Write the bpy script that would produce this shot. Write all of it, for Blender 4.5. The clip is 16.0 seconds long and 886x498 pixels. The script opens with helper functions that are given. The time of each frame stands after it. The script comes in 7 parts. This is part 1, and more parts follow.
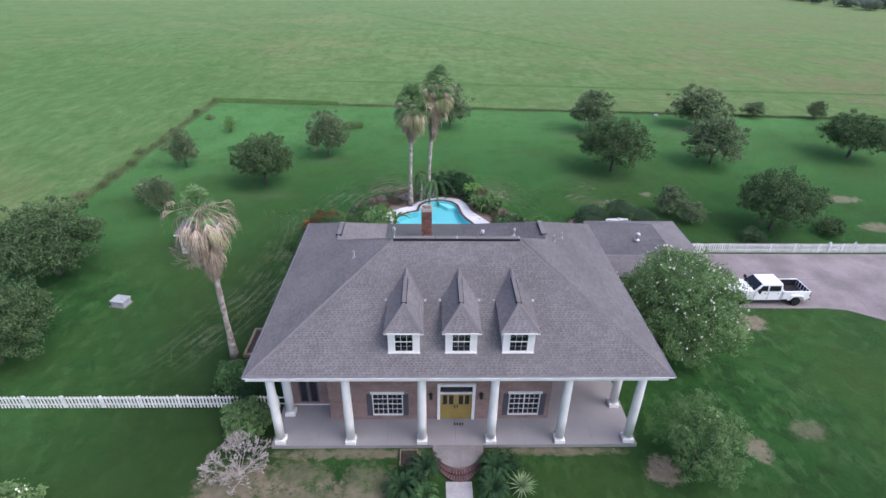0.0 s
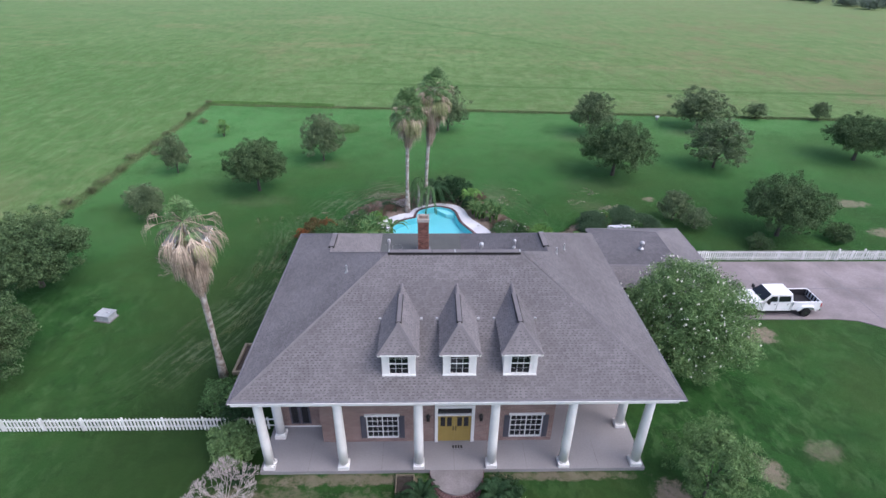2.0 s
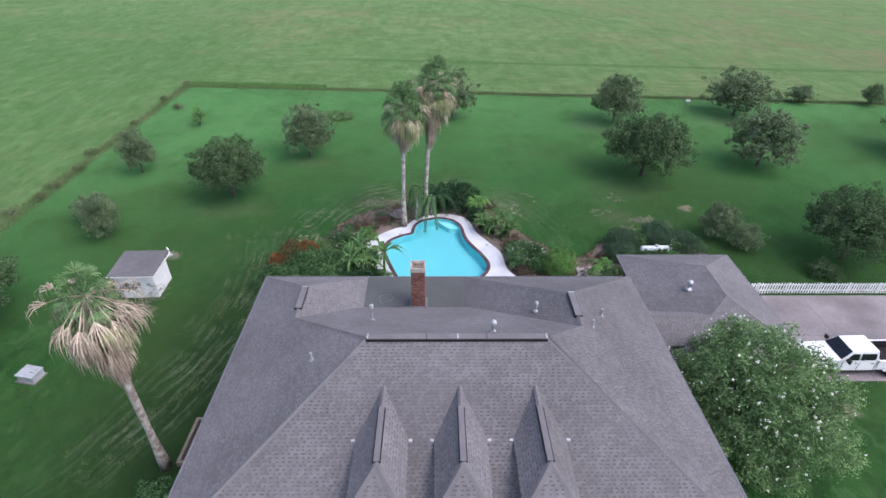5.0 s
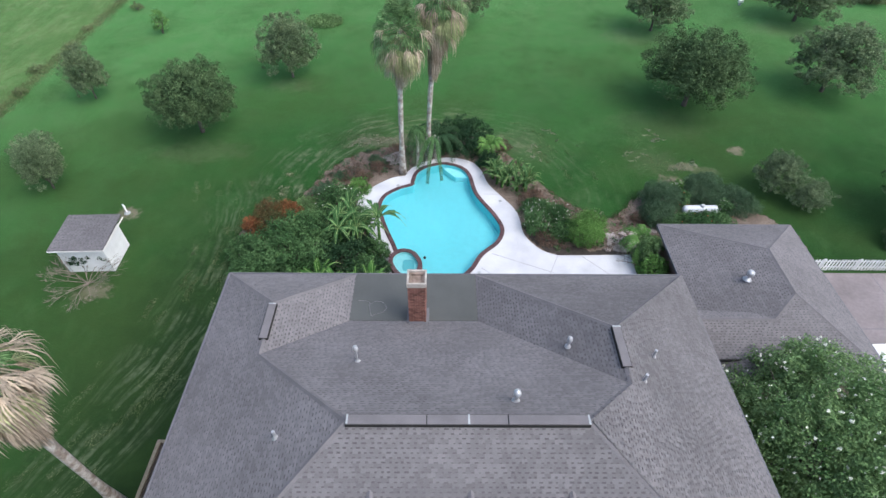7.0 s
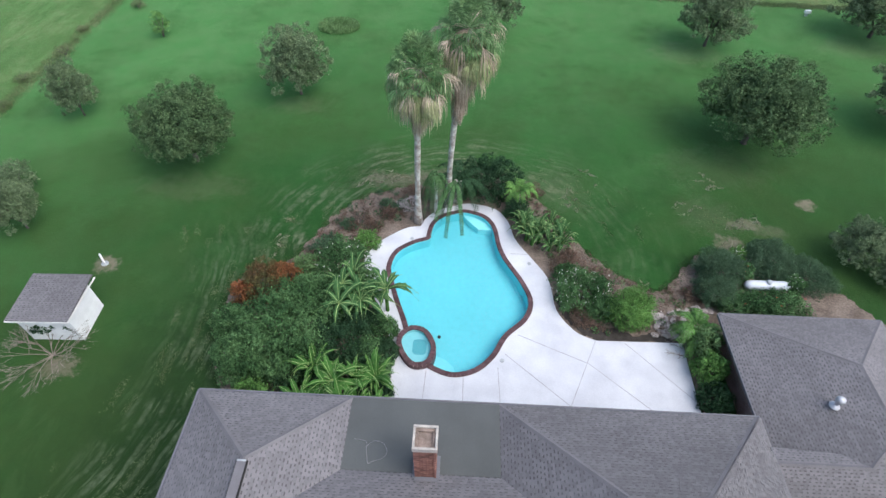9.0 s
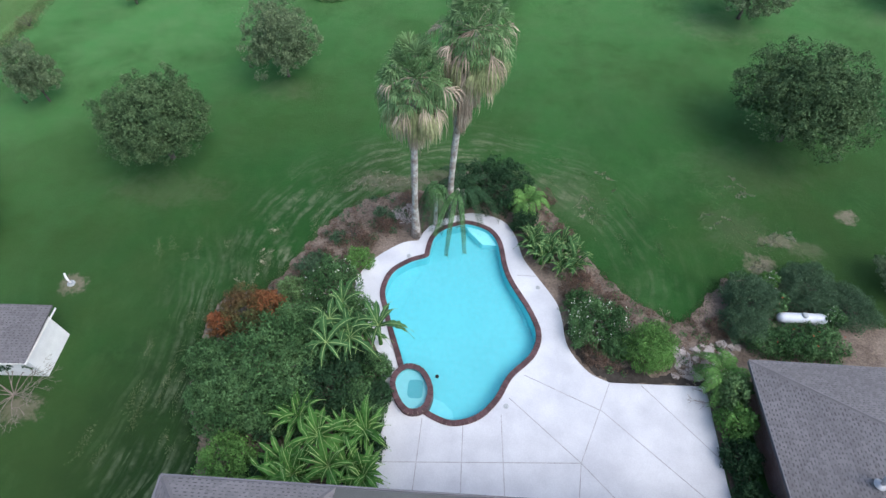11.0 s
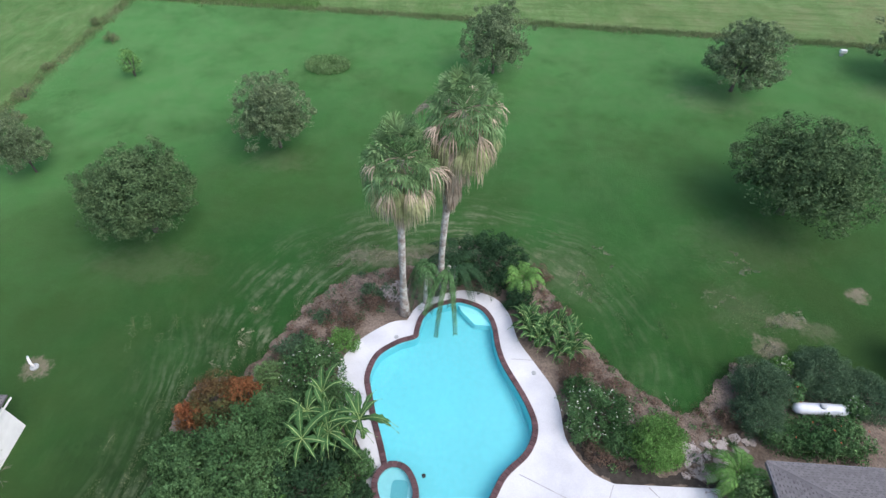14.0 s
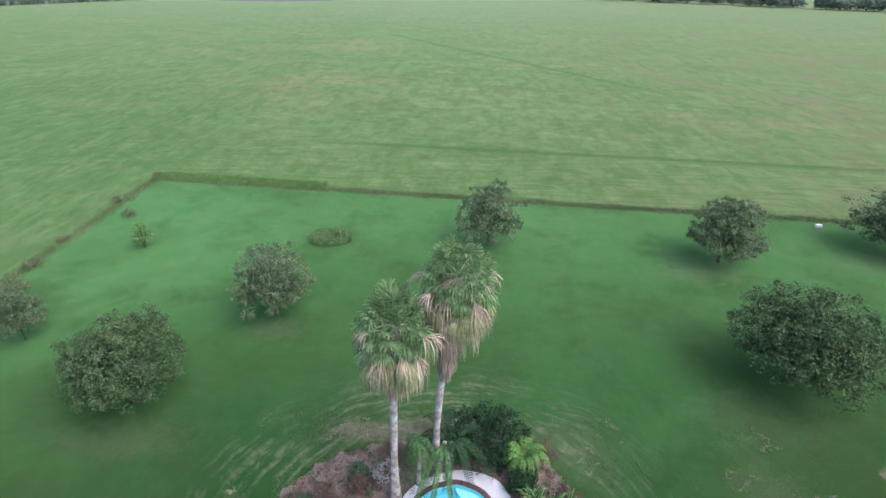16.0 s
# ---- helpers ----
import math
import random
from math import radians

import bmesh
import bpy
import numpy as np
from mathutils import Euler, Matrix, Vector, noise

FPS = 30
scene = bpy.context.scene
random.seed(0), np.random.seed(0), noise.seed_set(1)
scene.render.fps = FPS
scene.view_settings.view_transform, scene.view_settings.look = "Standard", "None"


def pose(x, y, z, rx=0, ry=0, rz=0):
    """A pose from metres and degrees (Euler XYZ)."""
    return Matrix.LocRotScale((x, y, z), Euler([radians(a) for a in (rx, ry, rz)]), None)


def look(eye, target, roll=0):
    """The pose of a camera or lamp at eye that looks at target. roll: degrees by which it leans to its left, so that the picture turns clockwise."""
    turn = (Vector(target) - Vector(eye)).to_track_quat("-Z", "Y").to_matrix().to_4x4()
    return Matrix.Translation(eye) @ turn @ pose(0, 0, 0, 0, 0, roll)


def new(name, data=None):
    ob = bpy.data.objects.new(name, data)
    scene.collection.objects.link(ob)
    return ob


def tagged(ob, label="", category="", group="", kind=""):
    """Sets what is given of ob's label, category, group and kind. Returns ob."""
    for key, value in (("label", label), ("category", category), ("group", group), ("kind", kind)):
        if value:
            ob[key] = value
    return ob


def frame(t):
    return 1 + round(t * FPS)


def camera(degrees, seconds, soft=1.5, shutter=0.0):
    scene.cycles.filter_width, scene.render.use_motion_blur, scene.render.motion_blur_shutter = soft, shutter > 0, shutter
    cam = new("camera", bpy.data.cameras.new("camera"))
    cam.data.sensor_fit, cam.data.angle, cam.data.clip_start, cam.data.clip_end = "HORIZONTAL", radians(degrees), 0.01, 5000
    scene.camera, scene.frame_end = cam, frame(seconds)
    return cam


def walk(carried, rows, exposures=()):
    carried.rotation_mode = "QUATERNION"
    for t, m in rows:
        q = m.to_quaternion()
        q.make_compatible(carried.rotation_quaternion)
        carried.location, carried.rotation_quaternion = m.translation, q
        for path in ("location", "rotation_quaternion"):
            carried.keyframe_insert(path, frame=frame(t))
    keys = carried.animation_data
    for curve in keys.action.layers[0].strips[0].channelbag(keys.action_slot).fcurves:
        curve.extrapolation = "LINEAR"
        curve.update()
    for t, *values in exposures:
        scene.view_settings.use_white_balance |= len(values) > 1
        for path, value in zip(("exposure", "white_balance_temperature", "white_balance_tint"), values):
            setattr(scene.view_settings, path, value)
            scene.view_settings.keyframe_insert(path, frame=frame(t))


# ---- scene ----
cam = camera(80.1, 16.0)
METRES, EYE, TILT, LEAN, TURN = 36.6, 26.0, 0.0, 0.0, -1.5
ROWS = [
    (0.0, 0.0, 0.0, 0.0, 0.46, -30.34, -0.78),
    (0.5, 0.0007, 0.0066, -0.0011, 0.3, -30.32, -0.76),
    (1.0, 0.0011, 0.0158, -0.0021, 0.25, -30.32, -0.73),
    (1.5, 0.0016, 0.0291, -0.0022, 0.22, -30.33, -0.71),
    (2.0, 0.0022, 0.0479, -0.0023, 0.23, -30.32, -0.66),
    (2.5, 0.003, 0.0753, -0.0021, 0.24, -30.34, -0.62),
    (3.0, 0.0052, 0.1124, -0.0017, 0.23, -30.34, -0.59),
    (3.5, 0.0081, 0.1564, -0.0016, 0.19, -30.32, -0.57),
    (4.0, 0.0106, 0.205, -0.0018, 0.32, -30.49, -0.54),
    (6.5, 0.0046, 0.494, -0.0029, 1.36, -43.02, -0.44),
    (7.0, 0.0026, 0.5527, -0.0027, 1.42, -45.52, -0.49),
    (7.5, 0.0002, 0.6095, -0.0019, 2.06, -46.77, -0.53),
    (8.0, -0.0024, 0.6647, -0.0, 3.38, -47.81, -0.59),
    (8.5, -0.0053, 0.7169, 0.0016, 3.86, -47.79, -0.59),
    (9.0, -0.0084, 0.7664, 0.0035, 4.28, -47.83, -0.57),
    (9.5, -0.0114, 0.8129, 0.0057, 4.54, -49.13, -0.57),
    (12.0, -0.0124, 0.9574, 0.0094, 5.1, -56.51, -0.49),
    (12.5, -0.0099, 0.9667, 0.0079, 5.12, -57.85, -0.51),
    (13.0, -0.0074, 0.9713, 0.0051, 5.12, -57.24, -0.53),
    (13.5, -0.0049, 0.9744, 0.0016, 5.11, -52.3, -0.59),
    (14.0, -0.0015, 0.975, -0.0015, 5.1, -47.26, -0.59),
    (14.5, 0.0011, 0.9767, -0.0047, 5.09, -42.41, -0.6),
    (15.0, 0.0026, 0.9789, -0.0066, 5.06, -37.49, -0.63),
    (15.5, 0.0035, 0.9817, -0.0086, 5.07, -32.59, -0.65),
    (16.0, 0.0037, 0.9852, -0.0113, 5.06, -29.09, -0.66),
]
walk(cam, [(t, pose(0, 0, EYE, TILT, LEAN, TURN) @ pose(METRES * x, METRES * y, METRES * z, 90 + pitch, roll, yaw)) for t, x, y, z, yaw, pitch, roll in ROWS], [(0.0, 0.62, 5900, 16), (4.0, 0.62, 5900, 16), (7.5, 0.71, 6050, 6), (9.5, 0.68, 5950, 6), (12.3, 0.58, 5850, 7), (13.1, 0.58, 5850, 7), (13.9, 0.68, 6100, 9), (15.0, 0.76, 6100, 11), (16.0, 0.82, 5900, 17)])

# ---- world, sun, exposure ----
world = bpy.data.worlds.new("sky")
scene.world = world
world.use_nodes = True
wn, wl = world.node_tree.nodes, world.node_tree.links
sky = wn.new("ShaderNodeTexSky")
sky.sky_type, sky.sun_disc = "NISHITA", False
sky.sun_elevation, sky.sun_rotation = radians(56), radians(117)
sky.air_density, sky.dust_density, sky.ozone_density = 1.0, 6.0, 1.5
wl.new(sky.outputs[0], wn["Background"].inputs[0])
wn["Background"].inputs[1].default_value = 0.15
sun = new("sun", bpy.data.lights.new("sun", "SUN"))
sun.data.energy, sun.data.angle, sun.data.color = 0.56, radians(125), (0.975, 0.97, 1.0)
sun.matrix_world = look((48, 5.5, 84), (0, 30, 0))


# ---- materials ----
def material(name, base, rough=0.7, vary=0.25, scale=3.0, fine=40.0, bump=0.2, metal=0.0, tint=None, island=0.0, obj=0.0, spec=0.3, dist=0.02, through_light=0.0):
    """A surface with stains at one scale, grain at a finer one, and relief; island and obj vary it piece by piece."""
    m = bpy.data.materials.new(name)
    m.use_nodes = True
    n, l = m.node_tree.nodes, m.node_tree.links
    p = n["Principled BSDF"]
    p.inputs["Roughness"].default_value, p.inputs["Metallic"].default_value = rough, metal
    p.inputs["Specular IOR Level"].default_value = spec
    geo = n.new("ShaderNodeNewGeometry")
    big, small = n.new("ShaderNodeTexNoise"), n.new("ShaderNodeTexNoise")
    for node, s, d in ((big, scale, 4.0), (small, fine, 3.0)):
        node.inputs["Scale"].default_value, node.inputs["Detail"].default_value = s, d
        l.new(geo.outputs["Position"], node.inputs["Vector"])
    ramp = n.new("ShaderNodeMapRange")
    ramp.inputs["From Min"].default_value, ramp.inputs["From Max"].default_value = 0.35, 0.65
    l.new(big.outputs["Fac"], ramp.inputs["Value"])
    mix = n.new("ShaderNodeMix")
    mix.data_type = "RGBA"
    other = tint if tint else [c * (1 - vary) for c in base]
    mix.inputs["A"].default_value, mix.inputs["B"].default_value = (*base, 1), (*other, 1)
    l.new(ramp.outputs["Result"], mix.inputs["Factor"])
    hsv = n.new("ShaderNodeHueSaturation")
    l.new(mix.outputs["Result"], hsv.inputs["Color"])
    grain = n.new("ShaderNodeMapRange")
    grain.inputs["From Min"].default_value, grain.inputs["From Max"].default_value = 0.3, 0.7
    grain.inputs["To Min"].default_value, grain.inputs["To Max"].default_value = 1 - vary * 0.6, 1 + vary * 0.6
    l.new(small.outputs["Fac"], grain.inputs["Value"])
    value = grain.outputs["Result"]
    for amount, socket in ((island, geo.outputs["Random Per Island"]), (obj, n.new("ShaderNodeObjectInfo").outputs["Random"])):
        if amount:
            r, mul = n.new("ShaderNodeMapRange"), n.new("ShaderNodeMath")
            r.inputs["To Min"].default_value, r.inputs["To Max"].default_value = 1 - amount, 1 + amount
            mul.operation = "MULTIPLY"
            l.new(socket, r.inputs["Value"])
            l.new(value, mul.inputs[0])
            l.new(r.outputs["Result"], mul.inputs[1])
            value = mul.outputs["Value"]
    l.new(value, hsv.inputs["Value"])
    l.new(hsv.outputs["Color"], p.inputs["Base Color"])
    if bump:
        b = n.new("ShaderNodeBump")
        b.inputs["Strength"].default_value, b.inputs["Distance"].default_value = bump, dist
        l.new(small.outputs["Fac"], b.inputs["Height"])
        l.new(b.outputs["Normal"], p.inputs["Normal"])
    if through_light:
        t, add = n.new("ShaderNodeBsdfTranslucent"), n.new("ShaderNodeMixShader")
        add.inputs["Fac"].default_value = through_light
        l.new(hsv.outputs["Color"], t.inputs["Color"])
        l.new(p.outputs["BSDF"], add.inputs[1])
        l.new(t.outputs["BSDF"], add.inputs[2])
        l.new(add.outputs["Shader"], n["Material Output"].inputs["Surface"])
    return m


def leafy(name, base, tint, island=0.3, scale=0.6):
    return material(name, base, rough=0.75, vary=0.35, scale=scale, fine=6, bump=0, tint=tint, island=island, spec=0.06, through_light=0.22)


def brick_material(name, a, b, mortar, scale=1.0):
    m = bpy.data.materials.new(name)
    m.use_nodes = True
    n, l = m.node_tree.nodes, m.node_tree.links
    p = n["Principled BSDF"]
    p.inputs["Roughness"].default_value = 0.85
    geo, sep, com, add = n.new("ShaderNodeNewGeometry"), n.new("ShaderNodeSeparateXYZ"), n.new("ShaderNodeCombineXYZ"), n.new("ShaderNodeMath")
    l.new(geo.outputs["Position"], sep.inputs[0])
    l.new(sep.outputs["X"], add.inputs[0])
    l.new(sep.outputs["Y"], add.inputs[1])
    l.new(add.outputs[0], com.inputs["X"])
    l.new(sep.outputs["Z"], com.inputs["Y"])
    br = n.new("ShaderNodeTexBrick")
    br.inputs["Scale"].default_value = scale
    br.inputs["Brick Width"].default_value, br.inputs["Row Height"].default_value, br.inputs["Mortar Size"].default_value = 0.21, 0.075, 0.008
    br.inputs["Color1"].default_value, br.inputs["Color2"].default_value, br.inputs["Mortar"].default_value = (*a, 1), (*b, 1), (*mortar, 1)
    l.new(com.outputs[0], br.inputs["Vector"])
    noi, mul = n.new("ShaderNodeTexNoise"), n.new("ShaderNodeHueSaturation")
    noi.inputs["Scale"].default_value, noi.inputs["Detail"].default_value = 1.2, 6
    l.new(geo.outputs["Position"], noi.inputs["Vector"])
    r = n.new("ShaderNodeMapRange")
    r.inputs["To Min"].default_value, r.inputs["To Max"].default_value = 0.6, 1.4
    l.new(noi.outputs["Fac"], r.inputs["Value"])
    l.new(r.outputs["Result"], mul.inputs["Value"])
    l.new(br.outputs["Color"], mul.inputs["Color"])
    l.new(mul.outputs["Color"], p.inputs["Base Color"])
    bump = n.new("ShaderNodeBump")
    bump.inputs["Strength"].default_value, bump.inputs["Distance"].default_value = 0.5, 0.01
    bump.invert = True
    l.new(br.outputs["Fac"], bump.inputs["Height"])
    l.new(bump.outputs["Normal"], p.inputs["Normal"])
    return m


def ground_material():
    """Mown lawn inside the ditch banks, rough pasture outside them."""
    m = bpy.data.materials.new("grass_ground")
    m.use_nodes = True
    n, l = m.node_tree.nodes, m.node_tree.links
    p = n["Principled BSDF"]
    p.inputs["Roughness"].default_value, p.inputs["Specular IOR Level"].default_value = 0.9, 0.1
    geo, sep = n.new("ShaderNodeNewGeometry"), n.new("ShaderNodeSeparateXYZ")
    l.new(geo.outputs["Position"], sep.inputs[0])

    def noise_at(scale, detail=5.0, stretch=None, rough=0.55):
        t = n.new("ShaderNodeTexNoise")
        t.inputs["Scale"].default_value, t.inputs["Detail"].default_value, t.inputs["Roughness"].default_value = scale, detail, rough
        src = geo.outputs["Position"]
        if stretch:
            mp = n.new("ShaderNodeMapping")
            mp.inputs["Scale"].default_value, mp.inputs["Rotation"].default_value = stretch[:3], (0, 0, stretch[3])
            l.new(src, mp.inputs["Vector"])
            src = mp.outputs["Vector"]
        l.new(src, t.inputs["Vector"])
        return t.outputs["Fac"]

    def ranged(v, a, b, c=0.0, d=1.0):
        r = n.new("ShaderNodeMapRange")
        for k, x in zip(("From Min", "From Max", "To Min", "To Max"), (a, b, c, d)):
            r.inputs[k].default_value = x
        l.new(v, r.inputs["Value"])
        return r.outputs["Result"]

    def calc(op, a, b):
        k = n.new("ShaderNodeMath")
        k.operation = op
        for i, v in enumerate((a, b)):
            if isinstance(v, (int, float)):
                k.inputs[i].default_value = v
            else:
                l.new(v, k.inputs[i])
        return k.outputs[0]

    def blend(f, a, b):
        k = n.new("ShaderNodeMix")
        k.data_type = "RGBA"
        for name, v in (("Factor", f), ("A", a), ("B", b)):
            if isinstance(v, tuple):
                k.inputs[name].default_value = (*v, 1)
            else:
                l.new(v, k.inputs[name])
        return k.outputs["Result"]

    clumpy = ranged(sep.outputs["Y"], 52, 34, 0.25, 1.0)
    lawn = blend(ranged(noise_at(0.05, 4), 0.38, 0.62), LAWN_A, LAWN_B)
    lawn = blend(ranged(noise_at(0.22, 6, None, 0.65), 0.44, 0.66, 0, 0.6), lawn, LAWN_C)
    lawn = blend(ranged(noise_at(0.16, 5, (1.0, 1.0, 1, 0.4), 0.65), 0.52, 0.72, 0, 0.5), lawn, LAWN_D)
    lawn = blend(calc("MULTIPLY", ranged(noise_at(0.7, 6, None, 0.7), 0.49, 0.57, 0, 0.6), clumpy), lawn, LAWN_E)
    lawn = blend(calc("MULTIPLY", ranged(noise_at(1.0, 6, (1, 0.55, 1, 0.9), 0.7), 0.52, 0.6, 0, 0.6), clumpy), lawn, LAWN_D)
    lawn = blend(ranged(sep.outputs["Y"], 27, 13, 0, 0.4), lawn, LAWN_C)
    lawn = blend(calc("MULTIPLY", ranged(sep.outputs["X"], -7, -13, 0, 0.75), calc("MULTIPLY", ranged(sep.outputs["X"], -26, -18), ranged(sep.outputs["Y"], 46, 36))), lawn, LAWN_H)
    # grazing-view sheen painted as colour: lawn lighter far off and to the west
    far_sheen = calc("ADD", calc("ADD", ranged(sep.outputs["Y"], 52, 86, 0, 0.9), calc("MULTIPLY", ranged(sep.outputs["X"], -13, -30, 0, 0.55), ranged(sep.outputs["Y"], 38, 48))), ranged(noise_at(0.03, 4), 0.3, 0.7, -0.2, 0.28))
    lawn = blend(far_sheen, lawn, blend(ranged(noise_at(0.4, 6, None, 0.7), 0.4, 0.64, 0.1, 0.8), blend(ranged(noise_at(0.12, 5, None, 0.7), 0.48, 0.62, 0, 0.6), LAWN_F, LAWN_A), LAWN_G))
    olive = calc("MULTIPLY", ranged(noise_at(0.06, 5, None, 0.65), 0.42, 0.6, 0, 0.7), ranged(sep.outputs["Y"], 100, 35, 0.3, 1))
    lawn = blend(olive, lawn, LAWN_O)
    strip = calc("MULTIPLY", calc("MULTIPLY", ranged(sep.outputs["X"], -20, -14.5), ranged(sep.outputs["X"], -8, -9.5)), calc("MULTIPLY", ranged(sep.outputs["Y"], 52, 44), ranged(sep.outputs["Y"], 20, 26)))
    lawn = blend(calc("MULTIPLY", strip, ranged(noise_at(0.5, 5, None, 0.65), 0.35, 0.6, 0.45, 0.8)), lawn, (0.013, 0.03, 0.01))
    # windrows: noise drawn out along arcs round the pool bed, and along the lane beside the house
    ax, ay = calc("DIVIDE", calc("SUBTRACT", sep.outputs["X"], 0.8), 1.12), calc("SUBTRACT", sep.outputs["Y"], 51.6)
    rad = calc("SQRT", calc("ADD", calc("MULTIPLY", ax, ax), calc("MULTIPLY", ay, ay)), 0)
    ang = calc("ARCTAN2", ay, ax)
    lane = calc("ADD", sep.outputs["X"], calc("MULTIPLY", calc("MULTIPLY", calc("SUBTRACT", sep.outputs["Y"], 45), calc("SUBTRACT", sep.outputs["Y"], 45)), 0.018))

    lane = calc("ADD", lane, ranged(noise_at(0.12, 2), 0.2, 0.8, -0.6, 0.6))
    rad = calc("ADD", rad, ranged(noise_at(0.18, 2), 0.2, 0.8, -0.5, 0.5))

    def streaks(u, v, lo, hi):
        com, t = n.new("ShaderNodeCombineXYZ"), n.new("ShaderNodeTexNoise")
        l.new(u, com.inputs["X"])
        l.new(v, com.inputs["Y"])
        t.inputs["Scale"].default_value, t.inputs["Detail"].default_value, t.inputs["Roughness"].default_value = 1.0, 7, 0.75
        l.new(com.outputs[0], t.inputs["Vector"])
        return ranged(t.outputs["Fac"], lo, hi)

    def furrows(u, pitch):
        return ranged(calc("SINE", calc("ADD", calc("MULTIPLY", u, 6.283 / pitch), ranged(noise_at(0.3, 4), 0.2, 0.8, -3.0, 3.0)), 0), 0.2, 0.9)

    arc = calc("MULTIPLY", calc("MAXIMUM", furrows(rad, 0.8), streaks(calc("MULTIPLY", rad, 3.6), calc("MULTIPLY", ang, 5.5), 0.5, 0.6)), calc("MULTIPLY", ranged(rad, 7.6, 8.4), ranged(rad, 14.0, 10.0)))
    arc = calc("MULTIPLY", calc("MULTIPLY", arc, ranged(ay, -4, 0)), ranged(ax, 5, 8.5, 1, 0.25))
    row = calc("MULTIPLY", calc("MAXIMUM", furrows(lane, 0.75), streaks(calc("MULTIPLY", lane, 3.6), calc("MULTIPLY", sep.outputs["Y"], 0.33), 0.5, 0.6)), calc("MULTIPLY", ranged(lane, -17.0, -14.5), ranged(lane, -10.8, -11.6)))
    row = calc("MULTIPLY", row, calc("MULTIPLY", ranged(sep.outputs["Y"], 26, 31), ranged(sep.outputs["Y"], 55, 47)))
    broken = calc("MULTIPLY", ranged(noise_at(0.4, 4, None, 0.65), 0.4, 0.62), ranged(noise_at(2.2, 5, None, 0.7), 0.36, 0.58, 0.25, 1.0))
    lawn = blend(calc("MULTIPLY", calc("MULTIPLY", arc, broken), 0.9), lawn, (0.165, 0.185, 0.115))
    lawn = blend(calc("MULTIPLY", calc("MULTIPLY", row, broken), 0.62), lawn, (0.15, 0.185, 0.11))
    field = blend(ranged(noise_at(0.012, 6), 0.38, 0.62), FIELD_A, FIELD_B)
    field = blend(ranged(noise_at(0.05, 8, (0.75, 1.2, 1, 0.1), 0.7), 0.47, 0.62, 0, 0.85), field, FIELD_C)
    field = blend(ranged(noise_at(0.16, 8, (0.7, 1.1, 1, 0.05), 0.75), 0.5, 0.64, 0, 0.8), field, FIELD_D)
    field = blend(ranged(noise_at(0.4, 8, (0.7, 1.3, 1, -0.08), 0.8), 0.5, 0.66, 0, 0.75), field, FIELD_F)
    field = blend(ranged(sep.outputs["Y"], 140, 92, 0, 0.45), field, blend(ranged(noise_at(0.1, 6), 0.4, 0.62), (0.07, 0.185, 0.046), (0.11, 0.2, 0.064)))
    field = blend(calc("MULTIPLY", ranged(sep.outputs["X"], -36, -44, 0, 0.5), ranged(sep.outputs["Y"], 170, 100)), field, (0.07, 0.15, 0.046))
    field = blend(calc("MULTIPLY", ranged(noise_at(0.9, 4, (0.9, 0.16, 1, 0.12), 0.6), 0.46, 0.58, 0, 0.55), ranged(sep.outputs["X"], -38, -44)), field, FIELD_F)
    field = blend(ranged(noise_at(0.3, 7, (0.9, 1.1, 1, 0.3), 0.7), 0.48, 0.64, 0, 0.45), field, FIELD_F)
    field = blend(ranged(noise_at(0.5, 7, (0.9, 1.1, 1, 1.1), 0.7), 0.52, 0.68, 0, 0.45), field, FIELD_D)
    field = blend(ranged(noise_at(1.4, 6, None, 0.7), 0.5, 0.66, 0, 0.35), field, FIELD_C)
    field = blend(ranged(noise_at(0.22, 9, None, 0.8), 0.5, 0.6, 0, 0.6), field, (0.07, 0.115, 0.036))
    field = blend(ranged(noise_at(0.3, 9, (1, 1, 1, 0.7), 0.8), 0.53, 0.62, 0, 0.5), field, (0.17, 0.2, 0.1))
    field = blend(ranged(noise_at(0.017, 7, (0.9, 1.1, 1, 0.25), 0.7), 0.52, 0.66, 0, 0.42), field, FIELD_E)
    # distance haze painted in: pasture turns paler and greyer northward
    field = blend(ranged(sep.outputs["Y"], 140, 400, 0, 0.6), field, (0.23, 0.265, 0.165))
    field = blend(calc("MULTIPLY", ranged(sep.outputs["X"], 0, 110, 0, 0.6), ranged(noise_at(0.02, 5), 0.3, 0.7, 0.3, 1.0)), field, (0.165, 0.18, 0.085))
    field = blend(calc("MULTIPLY", ranged(noise_at(0.035, 8, (0.5, 1.2, 1, 0.0), 0.75), 0.55, 0.68, 0, 0.55), ranged(sep.outputs["Y"], 100, 130)), field, FIELD_E)
    wob = ranged(noise_at(0.4, 4), 0, 1, -1.0, 1.0)
    north = calc("ADD", calc("SUBTRACT", sep.outputs["Y"], 94.9), calc("MULTIPLY", sep.outputs["X"], 0.07))
    out = calc("MAXIMUM", calc("ADD", north, wob), calc("ADD", calc("SUBTRACT", -39.6, sep.outputs["X"]), wob))
    # rough tussocks, and rusty weeds towards the east
    rough_y = ranged(sep.outputs["Y"], 420, 150, 0.25, 1.0)
    field = blend(calc("MULTIPLY", ranged(noise_at(0.3, 7, (1.3, 0.4, 1, 0.12), 0.72), 0.48, 0.58, 0, 0.5), rough_y), field, (0.062, 0.118, 0.034))
    field = blend(calc("MULTIPLY", ranged(noise_at(0.42, 7, (1.2, 0.45, 1, -0.1), 0.72), 0.51, 0.6, 0, 0.36), rough_y), field, (0.165, 0.215, 0.095))
